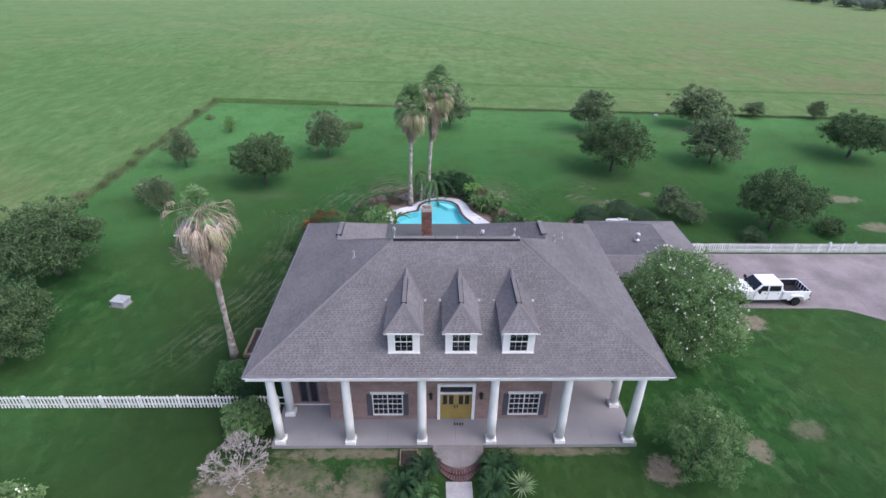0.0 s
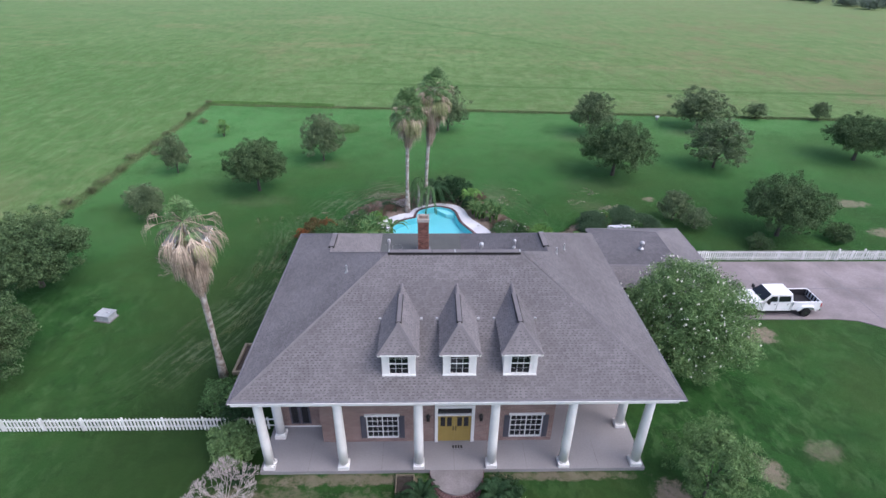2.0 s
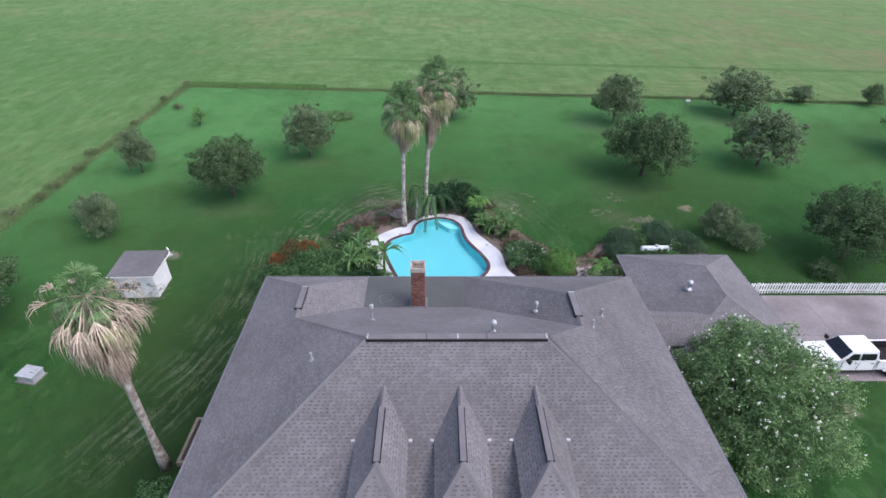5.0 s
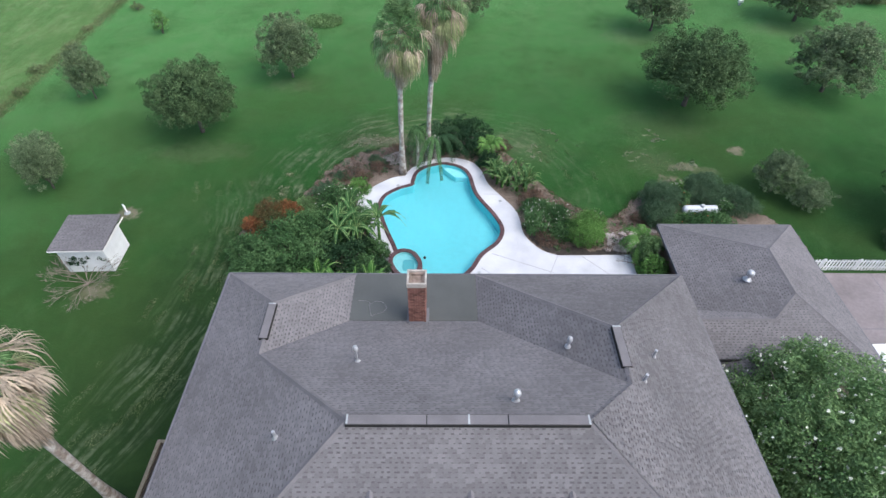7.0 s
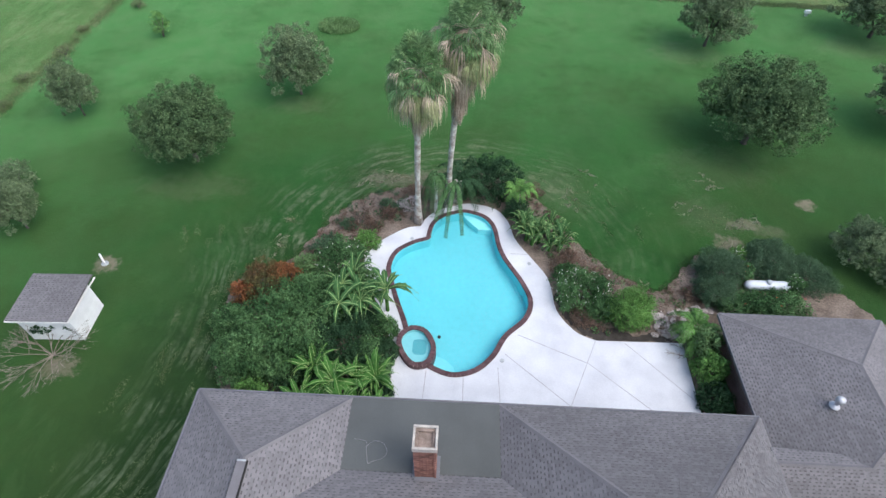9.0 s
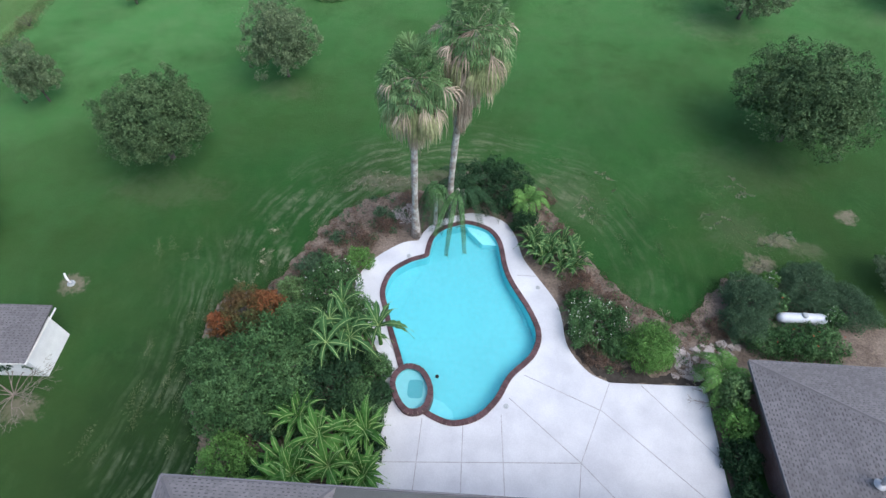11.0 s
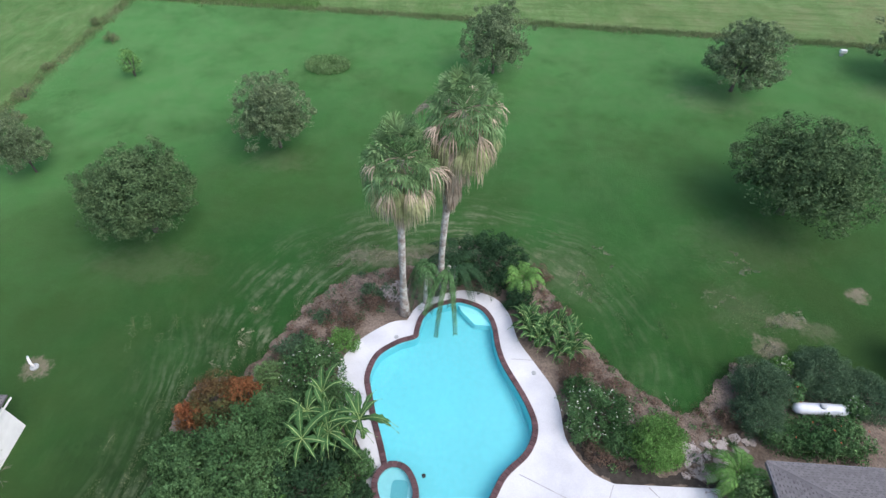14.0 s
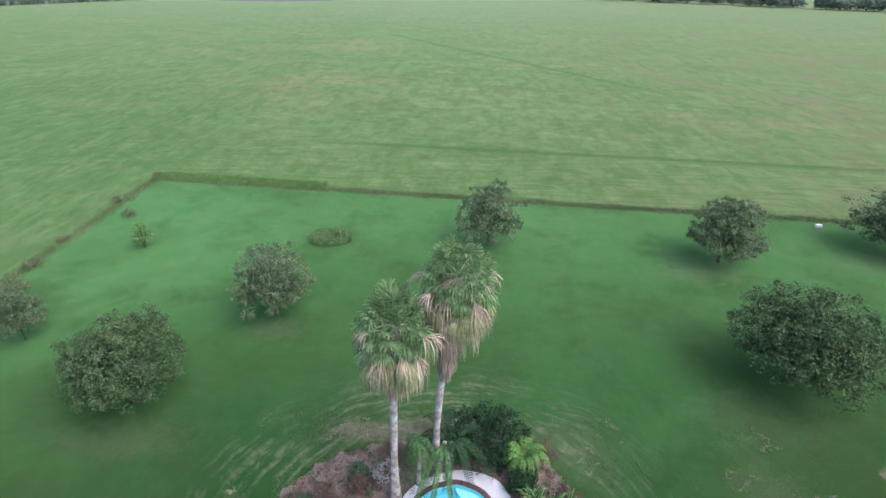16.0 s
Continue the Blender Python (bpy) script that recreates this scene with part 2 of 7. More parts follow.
    rust = calc("MULTIPLY", ranged(noise_at(0.05, 8, (1.0, 0.6, 1, 0.3), 0.78), 0.5, 0.6, 0, 0.75), calc("MULTIPLY", ranged(sep.outputs["X"], 10, 70), ranged(sep.outputs["Y"], 320, 200)))
    field = blend(rust, field, (0.175, 0.14, 0.085))
    # a mown edge along the ditch, and an old wheel track across the pasture
    edge = calc("ABSOLUTE", calc("ADD", calc("SUBTRACT", north, 18.6), calc("MULTIPLY", wob, 0.5)), 0)
    field = blend(calc("MULTIPLY", ranged(edge, 1.3, 0.2, 0, 0.8), ranged(sep.outputs["X"], -30, -12)), field, FIELD_F)
    field = blend(calc("MULTIPLY", ranged(noise_at(1.0, 5, (0.12, 1.6, 1, 0.06), 0.65), 0.5, 0.6, 0, 0.5), calc("MULTIPLY", ranged(north, 0, 2), ranged(north, 40, 16))), field, FIELD_F)
    track = calc("ABSOLUTE", calc("ADD", calc("ADD", sep.outputs["Y"], calc("MULTIPLY", sep.outputs["X"], 1.22)), calc("ADD", calc("MULTIPLY", wob, 2.5), -206.0)), 0)
    field = blend(calc("MULTIPLY", ranged(track, 2.4, 0.6, 0, 0.6), calc("MULTIPLY", ranged(sep.outputs["X"], -34, -26), ranged(sep.outputs["X"], 48, 34))), field, FIELD_F)
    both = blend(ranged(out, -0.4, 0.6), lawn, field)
    patchy = ranged(noise_at(1.3, 8, None, 0.8), 0.25, 0.75, -1.7, 1.7)
    dirt = blend(ranged(noise_at(1.6, 5), 0.4, 0.6), (0.19, 0.165, 0.12), (0.25, 0.2, 0.165))
    for x, y, rx, ry, amount in PATCHES:
        dx, dy = calc("DIVIDE", calc("SUBTRACT", sep.outputs["X"], x), rx), calc("DIVIDE", calc("SUBTRACT", sep.outputs["Y"], y), ry)
        d = calc("ADD", calc("ADD", calc("MULTIPLY", dx, dx), calc("MULTIPLY", dy, dy)), patchy)
        both = blend(ranged(d, 1.3, 0.3, 0, amount), both, dirt)
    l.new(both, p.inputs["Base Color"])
    p.inputs["Sheen Weight"].default_value, p.inputs["Sheen Roughness"].default_value = 0.26, 0.3
    p.inputs["Sheen Tint"].default_value = (0.4, 1.0, 0.3, 1)
    b = n.new("ShaderNodeBump")
    b.inputs["Strength"].default_value, b.inputs["Distance"].default_value = 0.6, 0.12
    l.new(noise_at(5.0, 8, None, 0.8), b.inputs["Height"])
    l.new(b.outputs["Normal"], p.inputs["Normal"])
    return m


LAWN_A, LAWN_B, LAWN_C, LAWN_D, LAWN_E = (0.024, 0.083, 0.018), (0.019, 0.064, 0.015), (0.015, 0.042, 0.011), (0.058, 0.125, 0.042), (0.011, 0.029, 0.009)
LAWN_O = (0.036, 0.066, 0.018)
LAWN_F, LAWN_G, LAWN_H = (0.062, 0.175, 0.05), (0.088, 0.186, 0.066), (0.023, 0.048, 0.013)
FIELD_A, FIELD_B, FIELD_C, FIELD_D, FIELD_E, FIELD_F = (0.1, 0.175, 0.058), (0.145, 0.205, 0.085), (0.075, 0.12, 0.04), (0.2, 0.25, 0.12), (0.26, 0.185, 0.125), (0.052, 0.1, 0.03)
# bare or thin spots: x, y, half-widths, how bare
PATCHES = ((13.3, 19.4, 0.95, 0.95, 0.95), (25.4, 32.9, 1.4, 1.0, 0.95), (19.5, 20.9, 0.8, 1.1, 0.7), (-21.3, 41.7, 1.2, 0.7, 0.6), (20.5, 55.2, 1.1, 0.5, 0.5), (18.9, 53.2, 0.9, 0.9, 0.6), (18.2, 56.0, 2.2, 2.0, 0.1), (22.2, 54.5, 1.2, 0.7, 0.22),
           (25.8, 57.5, 0.75, 0.65, 0.65), (49.0, 56.4, 2.2, 1.1, 0.7), (48.4, 49.2, 2.2, 1.1, 0.7), (-22.1, 49.1, 0.8, 0.7, 0.7), (23.5, 22.2, 1.2, 0.8, 0.35), (-7.0, 17.4, 4.0, 1.3, 0.5), (-10.8, 18.4, 2.2, 1.6, 0.7), (-3.5, 18.3, 1.6, 1.6, 0.4), (-7.6, 19.2, 2.2, 1.0, 0.4), (-4.6, 20.65, 4.6, 0.38, 0.65), (7.4, 20.75, 4.2, 0.3, 0.6),
           (23.0, 80.0, 4.0, 2.6, 0.14), (20.5, 61.6, 4.5, 2.8, 0.08), (41.0, 82.5, 4.0, 2.5, 0.14), (-14.0, 68.2, 2.6, 1.4, 0.12), (-19.5, 57.0, 4.0, 1.6, 0.1), (7.4, 58.3, 2.4, 2.2, 0.1), (-4.2, 58.6, 2.6, 0.9, 0.5), (-0.8, 59.3, 2.2, 0.8, 0.45))
GRASS = ground_material()
M = {
    "shingle": material("grey_brown_shingle", (0.184, 0.177, 0.187), 0.9, 0.2, 0.3, 60, 0.3, island=0.12, obj=0.12),
    "deck_roof": material("dark_shingle_underlay", (0.122, 0.115, 0.124), 0.95, 0.3, 0.5, 50, 0.3),
    "membrane": material("roll_roofing", (0.1, 0.107, 0.107), 0.85, 0.2, 0.4, 30, 0.2),
    "ridge": material("ridge_cap_shingle", (0.175, 0.167, 0.178), 0.9, 0.16, 1.2, 50, 0.3),
    "white": material("white_paint", (0.86, 0.86, 0.86), 0.5, 0.08, 1.5, 25, 0.05),
    "fence": material("weathered_white_paint", (0.86, 0.86, 0.86), 0.6, 0.15, 1.5, 25, 0.05, obj=0.08),
    "brick_wall": brick_material("red_brown_brick", (0.29, 0.185, 0.165), (0.21, 0.135, 0.12), (0.35, 0.3, 0.28)),
    "brick": material("fired_brick", (0.24, 0.12, 0.098), 0.85, 0.35, 2, 40, 0.3, obj=0.35, island=0.3),
    "coping": material("dark_red_coping_brick", (0.118, 0.066, 0.072), 0.7, 0.3, 2, 40, 0.3, obj=0.25, island=0.2),
    "mortar": material("mortar", (0.3, 0.24, 0.21), 0.95, 0.3, 3, 40, 0.3),
    "cap": material("chimney_crown_cement", (0.5, 0.46, 0.42), 0.9, 0.3, 4, 40, 0.2),
    "dark_soil_shade": material("dark_moist_soil_and_shade", (0.055, 0.048, 0.042), 0.95, 0.4, 4, 40, 0.4),
    "soot": material("sooty_flue_clay", (0.3, 0.235, 0.2), 0.95, 0.4, 4, 40, 0.2),
    "porch": material("porch_concrete", (0.29, 0.282, 0.3), 0.8, 0.12, 0.5, 12, 0.15),
    "pooldeck": material("pale_pool_deck_concrete", (0.61, 0.625, 0.665), 0.8, 0.1, 0.55, 18, 0.1, tint=(0.5, 0.515, 0.56)),
    "landing": material("stained_landing_concrete", (0.25, 0.235, 0.245), 0.85, 0.2, 1.0, 12, 0.15, tint=(0.16, 0.15, 0.155)),
    "joint": material("dark_expansion_joint", (0.43, 0.43, 0.46), 0.9, 0.3, 2, 20, 0.1),
    "drive": material("stained_driveway_concrete", (0.27, 0.24, 0.25), 0.85, 0.14, 0.3, 6, 0.2, tint=(0.175, 0.155, 0.16)),
    "path": material("pale_walk_concrete", (0.36, 0.36, 0.38), 0.85, 0.2, 1, 12, 0.2),
    "plaster": material("pool_plaster", (0.2, 0.6, 0.66), 0.6, 0.06, 0.3, 4, 0.0),
    "step_plaster": material("pool_step_plaster", (0.4, 0.8, 0.83), 0.6, 0.06, 0.3, 4, 0.0),
    "soil": material("brown_mulch", (0.205, 0.165, 0.137), 0.95, 0.45, 0.9, 9, 0.8, tint=(0.12, 0.095, 0.075), dist=0.1),
    "drygrass": material("dry_grass", (0.2, 0.235, 0.135), 0.95, 0.3, 1, 8, 0.0, tint=(0.12, 0.16, 0.07), island=0.3),
    "stone": material("flagstone", (0.38, 0.34, 0.32), 0.85, 0.3, 2, 20, 0.3, obj=0.35),
    "bark": material("grey_bark", (0.13, 0.12, 0.105), 0.95, 0.4, 3, 25, 0.6, dist=0.03),
    "palm_bark": material("grey_palm_trunk", (0.52, 0.5, 0.47), 0.95, 0.45, 3.0, 14, 0.7, tint=(0.24, 0.2, 0.17), dist=0.05),
    "bare_twig": material("bleached_dead_twigs", (0.5, 0.46, 0.45), 0.9, 0.25, 3, 20, 0.2),
    "grey_twig": material("grey_brown_dead_twigs", (0.27, 0.23, 0.2), 0.9, 0.25, 3, 20, 0.2),
    "oak": leafy("dark_oak_leaves", (0.125, 0.195, 0.09), (0.07, 0.122, 0.056), 0.38),
    "oak_grey": leafy("grey_green_leaves", (0.19, 0.255, 0.14), (0.12, 0.175, 0.095), 0.38),
    "crape": leafy("crape_leaves", (0.21, 0.325, 0.14), (0.12, 0.21, 0.085)),
    "willow": leafy("willowy_leaves", (0.18, 0.29, 0.12), (0.13, 0.22, 0.09)),
    "shrub": leafy("shrub_leaves", (0.115, 0.215, 0.088), (0.05, 0.11, 0.042), 0.5),
    "dark": leafy("deep_green_leaves", (0.045, 0.095, 0.045), (0.03, 0.065, 0.032)),
    "lime": leafy("bright_green_leaves", (0.16, 0.31, 0.085), (0.095, 0.2, 0.055)),
    "red": leafy("orange_red_leaves", (0.26, 0.105, 0.05), (0.17, 0.095, 0.042)),
    "olive": leafy("olive_and_rust_leaves", (0.095, 0.13, 0.05), (0.13, 0.085, 0.042)),
    "brown": leafy("dried_leaves", (0.19, 0.13, 0.1), (0.13, 0.1, 0.075)),
    "juniper": leafy("blue_green_needles", (0.1, 0.168, 0.094), (0.068, 0.12, 0.068)),
    "banana": leafy("banana_leaves", (0.082, 0.178, 0.066), (0.042, 0.1, 0.035), 0.35),
    "straw": material("pale_straw", (0.4, 0.4, 0.29), 0.95, 0.2, 1, 8, 0.0, island=0.3),
    "tank": material("chalky_white_tank_paint", (0.62, 0.66, 0.74), 0.5, 0.15, 1.5, 20, 0.05),
    "well_plaster": material("foot_well_plaster", (0.13, 0.38, 0.42), 0.6, 0.06, 0.3, 4, 0.0),
    "bench_plaster": material("bench_plaster", (0.27, 0.68, 0.74), 0.6, 0.06, 0.3, 4, 0.0),
    "spa_plaster": material("spa_plaster", (0.3, 0.58, 0.6), 0.6, 0.06, 0.3, 4, 0.0),
    "yucca": leafy("pale_yucca_leaves", (0.3, 0.38, 0.22), (0.2, 0.29, 0.14), 0.35),
    "rib": material("pale_leaf_midrib", (0.28, 0.4, 0.15), 0.6, 0.1, 2, 10, 0),
    "banana_pale": leafy("yellow_green_banana_leaves", (0.1, 0.235, 0.055), (0.045, 0.12, 0.028), 0.35),
    "palm": leafy("fan_palm_leaves", (0.2, 0.315, 0.15), (0.12, 0.21, 0.085), 0.4),
    "palm_dead": leafy("dead_palm_leaves", (0.54, 0.455, 0.365), (0.36, 0.29, 0.225), 0.4),
    "palm_mid": leafy("yellowing_palm_leaves", (0.36, 0.37, 0.21), (0.25, 0.29, 0.14), 0.4),
    "flower": material("white_petals", (0.88, 0.89, 0.8), 0.6, 0.1, 2, 10, 0, island=0.1),
    "flower_red": material("red_orange_petals", (0.6, 0.12, 0.06), 0.6, 0.1, 2, 10, 0, island=0.2),
    "tall_grass": leafy("rank_ditch_grass", (0.15, 0.215, 0.095), (0.2, 0.235, 0.125), 0.4, 0.2),
    "lawn_tuft": leafy("lawn_tufts", (0.075, 0.14, 0.045), (0.12, 0.14, 0.07), 0.3),
    "lime_grass": leafy("fresh_tall_grass", (0.17, 0.32, 0.1), (0.13, 0.25, 0.08), 0.3),
    # pale grey-green leaf colour has the distance haze mixed into it
    "far_tree": leafy("hazed_tree_leaves", (0.22, 0.28, 0.22), (0.17, 0.23, 0.18), 0.3, 0.05),
    "glass": material("dark_window_glass", (0.012, 0.014, 0.018), 0.08, 0.1, 1, 5, 0, spec=0.6),
    "shutter": material("slate_blue_shutter_paint", (0.10, 0.1, 0.125), 0.6, 0.15, 2, 30, 0.1),
    "door": material("mustard_yellow_door_paint", (0.36, 0.265, 0.08), 0.45, 0.12, 2, 30, 0.1),
    "black": material("black_iron", (0.02, 0.02, 0.02), 0.5, 0.2, 3, 30, 0.1),
    "galv": material("galvanized_metal", (0.52, 0.53, 0.56), 0.4, 0.15, 3, 30, 0.05, metal=0.4),
    "gutter": material("grey_gutter", (0.16, 0.16, 0.18), 0.5, 0.15, 1, 20, 0.05),
    "carpaint": material("white_car_paint", (0.82, 0.83, 0.85), 0.25, 0.04, 0.6, 8, 0, spec=0.5),
    "tyre": material("black_rubber", (0.02, 0.02, 0.022), 0.85, 0.3, 4, 30, 0.2),
    "liner": material("black_bed_liner", (0.025, 0.025, 0.03), 0.8, 0.3, 3, 40, 0.3),
    "chrome": material("chrome", (0.7, 0.7, 0.72), 0.15, 0.05, 3, 30, 0, metal=1.0),
    "lamp_red": material("red_tail_lens", (0.4, 0.02, 0.02), 0.2, 0.1, 3, 30, 0),
    "timber": material("weathered_timber", (0.24, 0.21, 0.16), 0.9, 0.3, 2, 20, 0.3),
    "shedwall": material("white_siding_paint", (0.83, 0.84, 0.86), 0.6, 0.1, 1.5, 25, 0.05),
    "plinth": material("grey_white_concrete", (0.42, 0.45, 0.47), 0.8, 0.25, 2, 20, 0.1),
    "pond": material("pale_sky_lit_water", (0.9, 0.93, 0.95), 0.03, 0.02, 0.01, 0.1, 0, metal=1.0),
}


def water_material():
    m = bpy.data.materials.new("pool_water")
    m.use_nodes = True
    n, l = m.node_tree.nodes, m.node_tree.links
    n.remove(n["Principled BSDF"])
    clear, gloss, mix, fres = n.new("ShaderNodeBsdfTransparent"), n.new("ShaderNodeBsdfGlossy"), n.new("ShaderNodeMixShader"), n.new("ShaderNodeFresnel")
    clear.inputs["Color"].default_value = (0.82, 0.97, 1.0, 1)
    gloss.inputs["Roughness"].default_value = 0.03
    fres.inputs["IOR"].default_value = 1.33
    noi, b = n.new("ShaderNodeTexNoise"), n.new("ShaderNodeBump")
    noi.inputs["Scale"].default_value, noi.inputs["Detail"].default_value = 1.5, 3
    b.inputs["Strength"].default_value, b.inputs["Distance"].default_value = 0.12, 0.05
    geo = n.new("ShaderNodeNewGeometry")
    l.new(geo.outputs["Position"], noi.inputs["Vector"])
    l.new(noi.outputs["Fac"], b.inputs["Height"])
    l.new(b.outputs["Normal"], gloss.inputs["Normal"])
    l.new(fres.outputs[0], mix.inputs[0])
    l.new(clear.outputs[0], mix.inputs[1])
    l.new(gloss.outputs[0], mix.inputs[2])
    l.new(mix.outputs[0], n["Material Output"].inputs["Surface"])
    return m


M["water"] = water_material()

# ---- building helpers ----
BASE = {}
rng = np.random.default_rng(7)


def thing(name, at, label, category, group="", rz=0.0, kind=""):
    """An Empty at a thing's base; its parts are built round that base."""
    ob = new(name)
    ob.empty_display_size = 0.3
    ob.location, ob.rotation_euler = at, (0, 0, radians(rz))
    BASE[ob.name] = Vector((0, 0, 0))
    return tagged(ob, label, category, group, kind)


def mesh_of(name, verts, faces, mats, smooth=False, slots=None):
    me = bpy.data.meshes.new(name)
    me.from_pydata([tuple(v) for v in verts], [], [tuple(f) for f in faces])
    for m in (mats if isinstance(mats, (list, tuple)) else [mats]):
        me.materials.append(m)
    if smooth:
        me.polygons.foreach_set("use_smooth", [True] * len(me.polygons))
    if slots is not None:
        me.polygons.foreach_set("material_index", slots)
    me.update()
    return me


def part(name, bm, mat, parent, label="", smooth=False, at=None, kind=""):
    """Links a bmesh, a mesh or (verts, faces) as one mesh object under a thing or a part."""
    if isinstance(bm, tuple):
        me = mesh_of(name, bm[0], bm[1], mat, smooth)
    elif isinstance(bm, bmesh.types.BMesh):
        bmesh.ops.recalc_face_normals(bm, faces=bm.faces)
        me = bpy.data.meshes.new(name)
        bm.to_mesh(me)
        bm.free()
        me.materials.append(mat)
        if smooth:
            me.polygons.foreach_set("use_smooth", [True] * len(me.polygons))
    else:
        me = bm
    ob = new(name, me)
    ob.parent = parent
    if at is not None:
        ob.matrix_basis = at
    return tagged(ob, label, kind=kind)


def single(name, bm, mat, label, category, group="", kind="", smooth=False, at=None):
    ob = part(name, bm, mat, None, label, smooth, at, kind)
    return tagged(ob, label, category, group, kind)


def box(bm, x0, x1, y0, y1, z0, z1, bevel=0.0):
    r = bmesh.ops.create_cube(bm, size=1.0, matrix=Matrix.Translation(((x0 + x1) / 2, (y0 + y1) / 2, (z0 + z1) / 2)) @ Matrix.Diagonal((x1 - x0, y1 - y0, z1 - z0, 1)))
    if bevel:
        edges = list({e for v in r["verts"] for e in v.link_edges})
        bmesh.ops.bevel(bm, geom=edges, offset=bevel, segments=2, affect="EDGES", profile=0.6)
    return bm


def boxed(x0, x1, y0, y1, z0, z1, bevel=0.0):
    return box(bmesh.new(), x0, x1, y0, y1, z0, z1, bevel)


def prism(outline, z0, z1):
    """A flat slab with the given outline."""
    bm = bmesh.new()
    low, top = [bm.verts.new((x, y, z0)) for x, y in outline], [bm.verts.new((x, y, z1)) for x, y in outline]
    bm.faces.new(top)
    bm.faces.new(low[::-1])
    k = len(outline)
    for i in range(k):
        bm.faces.new((low[i], low[(i + 1) % k], top[(i + 1) % k], top[i]))
    return bm


def lathe(profile, sides=16, at=(0, 0, 0), squash=1.0):
    """A turned form from (radius, height) pairs."""
    v, f = [], []
    for r, z in profile:
        for i in range(sides):
            a = 2 * math.pi * i / sides
            v.append((at[0] + r * math.cos(a), at[1] + r * squash * math.sin(a), at[2] + z))
    for j in range(len(profile) - 1):
        for i in range(sides):
            a, b = j * sides + i, j * sides + (i + 1) % sides
            f.append((a, b, b + sides, a + sides))
    f.append(tuple(range(sides))[::-1])
    f.append(tuple(range((len(profile) - 1) * sides, len(profile) * sides)))
    return v, f


def tube(points, radii, sides=6):
    v, f = [], []
    pts = [Vector(p) for p in points]
    for k, p in enumerate(pts):
        d = (pts[min(k + 1, len(pts) - 1)] - pts[max(k - 1, 0)]).normalized()
        a = d.orthogonal().normalized() if k == 0 else (a - d * a.dot(d)).normalized()
        b = d.cross(a)
        for i in range(sides):
            t = 2 * math.pi * i / sides
            v.append(p + (a * math.cos(t) + b * math.sin(t)) * radii[k])
    for k in range(len(pts) - 1):
        for i in range(sides):
            p, q = k * sides + i, k * sides + (i + 1) % sides
            f.append((p, q, q + sides, p + sides))
    f.append(tuple(range((len(pts) - 1) * sides, len(pts) * sides)))
    f.append(tuple(range(sides))[::-1])
    return v, f


def joined(pieces):
    v, f = [], []
    for a, b in pieces:
        k = len(v)
        v.extend(a)
        f.extend(tuple(i + k for i in g) for g in b)
    return v, f


def curve_loop(points, steps=8):
    """A closed smooth loop through a few control points."""
    out, k = [], len(points)
    for i in range(k):
        p = [np.array(points[(i + j - 1) % k], float) for j in range(4)]
        for s in range(steps):
            t = s / steps
            out.append(tuple(0.5 * (2 * p[1] + (p[2] - p[0]) * t + (2 * p[0] - 5 * p[1] + 4 * p[2] - p[3]) * t * t + (3 * p[1] - p[0] - 3 * p[2] + p[3]) * t ** 3)))
    return out


def open_curve(points, steps=6):
    """A smooth open line through a few control points."""
    pts = [points[0]] + list(points) + [points[-1]]
    out = []
    for i in range(len(points) - 1):
        p = [np.array(q, float) for q in pts[i:i + 4]]
        for s in range(steps):
            t = s / steps
            out.append(tuple(0.5 * (2 * p[1] + (p[2] - p[0]) * t + (2 * p[0] - 5 * p[1] + 4 * p[2] - p[3]) * t * t + (3 * p[1] - p[0] - 3 * p[2] + p[3]) * t ** 3)))
    return out + [tuple(float(c) for c in points[-1])]


def inside(loop, x, y):
    x, y = np.asarray(x, float), np.asarray(y, float)
    res = np.zeros(x.shape, bool)
    for (ax, ay), (bx, by) in zip(loop, loop[1:] + loop[:1]):
        if ay != by:
            cross = ((ay > y) != (by > y)) & (x < (bx - ax) * (y - ay) / (by - ay) + ax)
            res ^= cross
    return res


def offset_loop(loop, d):
    """The loop moved outwards by d."""
    area = sum(a[0] * b[1] - b[0] * a[1] for a, b in zip(loop, loop[1:] + loop[:1]))
    s = 1 if area > 0 else -1
    out, k = [], len(loop)
    for i in range(k):
        a, b = Vector(loop[i - 1]), Vector(loop[(i + 1) % k])
        t = (b - a).normalized()
        out.append((loop[i][0] + s * t.y * d, loop[i][1] - s * t.x * d))
    return out


def leaves(blobs, n, size, slim=0.5, shell=0.7, flat=0.6, sag=0.0, r=rng):
    """Many small folded leaves on the skins of overlapping clumps: blobs are (centre, radius xyz)."""
    c = np.array([b[0] for b in blobs], float)
    rad = np.array([b[1] for b in blobs], float)
    w = (rad ** 2).sum(1)
    pick = r.choice(len(blobs), n, p=w / w.sum())
    d = r.normal(size=(n, 3))
    d /= np.linalg.norm(d, axis=1)[:, None]
    pos = c[pick] + rad[pick] * d * (shell + (1 - shell) * r.random((n, 1))) * r.uniform(0.85, 1.12, (n, 1))
    nor = d + flat * r.normal(size=(n, 3)) + np.array((0, 0, 0.35))
    nor /= np.linalg.norm(nor, axis=1)[:, None]
    ax = np.cross(nor, r.normal(size=(n, 3)))
    ax[:, 2] -= sag
    ax /= np.linalg.norm(ax, axis=1)[:, None]
    side = np.cross(nor, ax)
    ln = size * r.uniform(0.6, 1.4, (n, 1))
    wd = ln * slim * 0.5
    v = np.empty((n, 4, 3))
    v[:, 0], v[:, 2] = pos - ax * ln * 0.5, pos + ax * ln * 0.5
    v[:, 1], v[:, 3] = pos + side * wd + nor * wd * 0.35, pos - side * wd + nor * wd * 0.35
    f = np.arange(n * 4).reshape(n, 4)
    return v.reshape(-1, 3), f


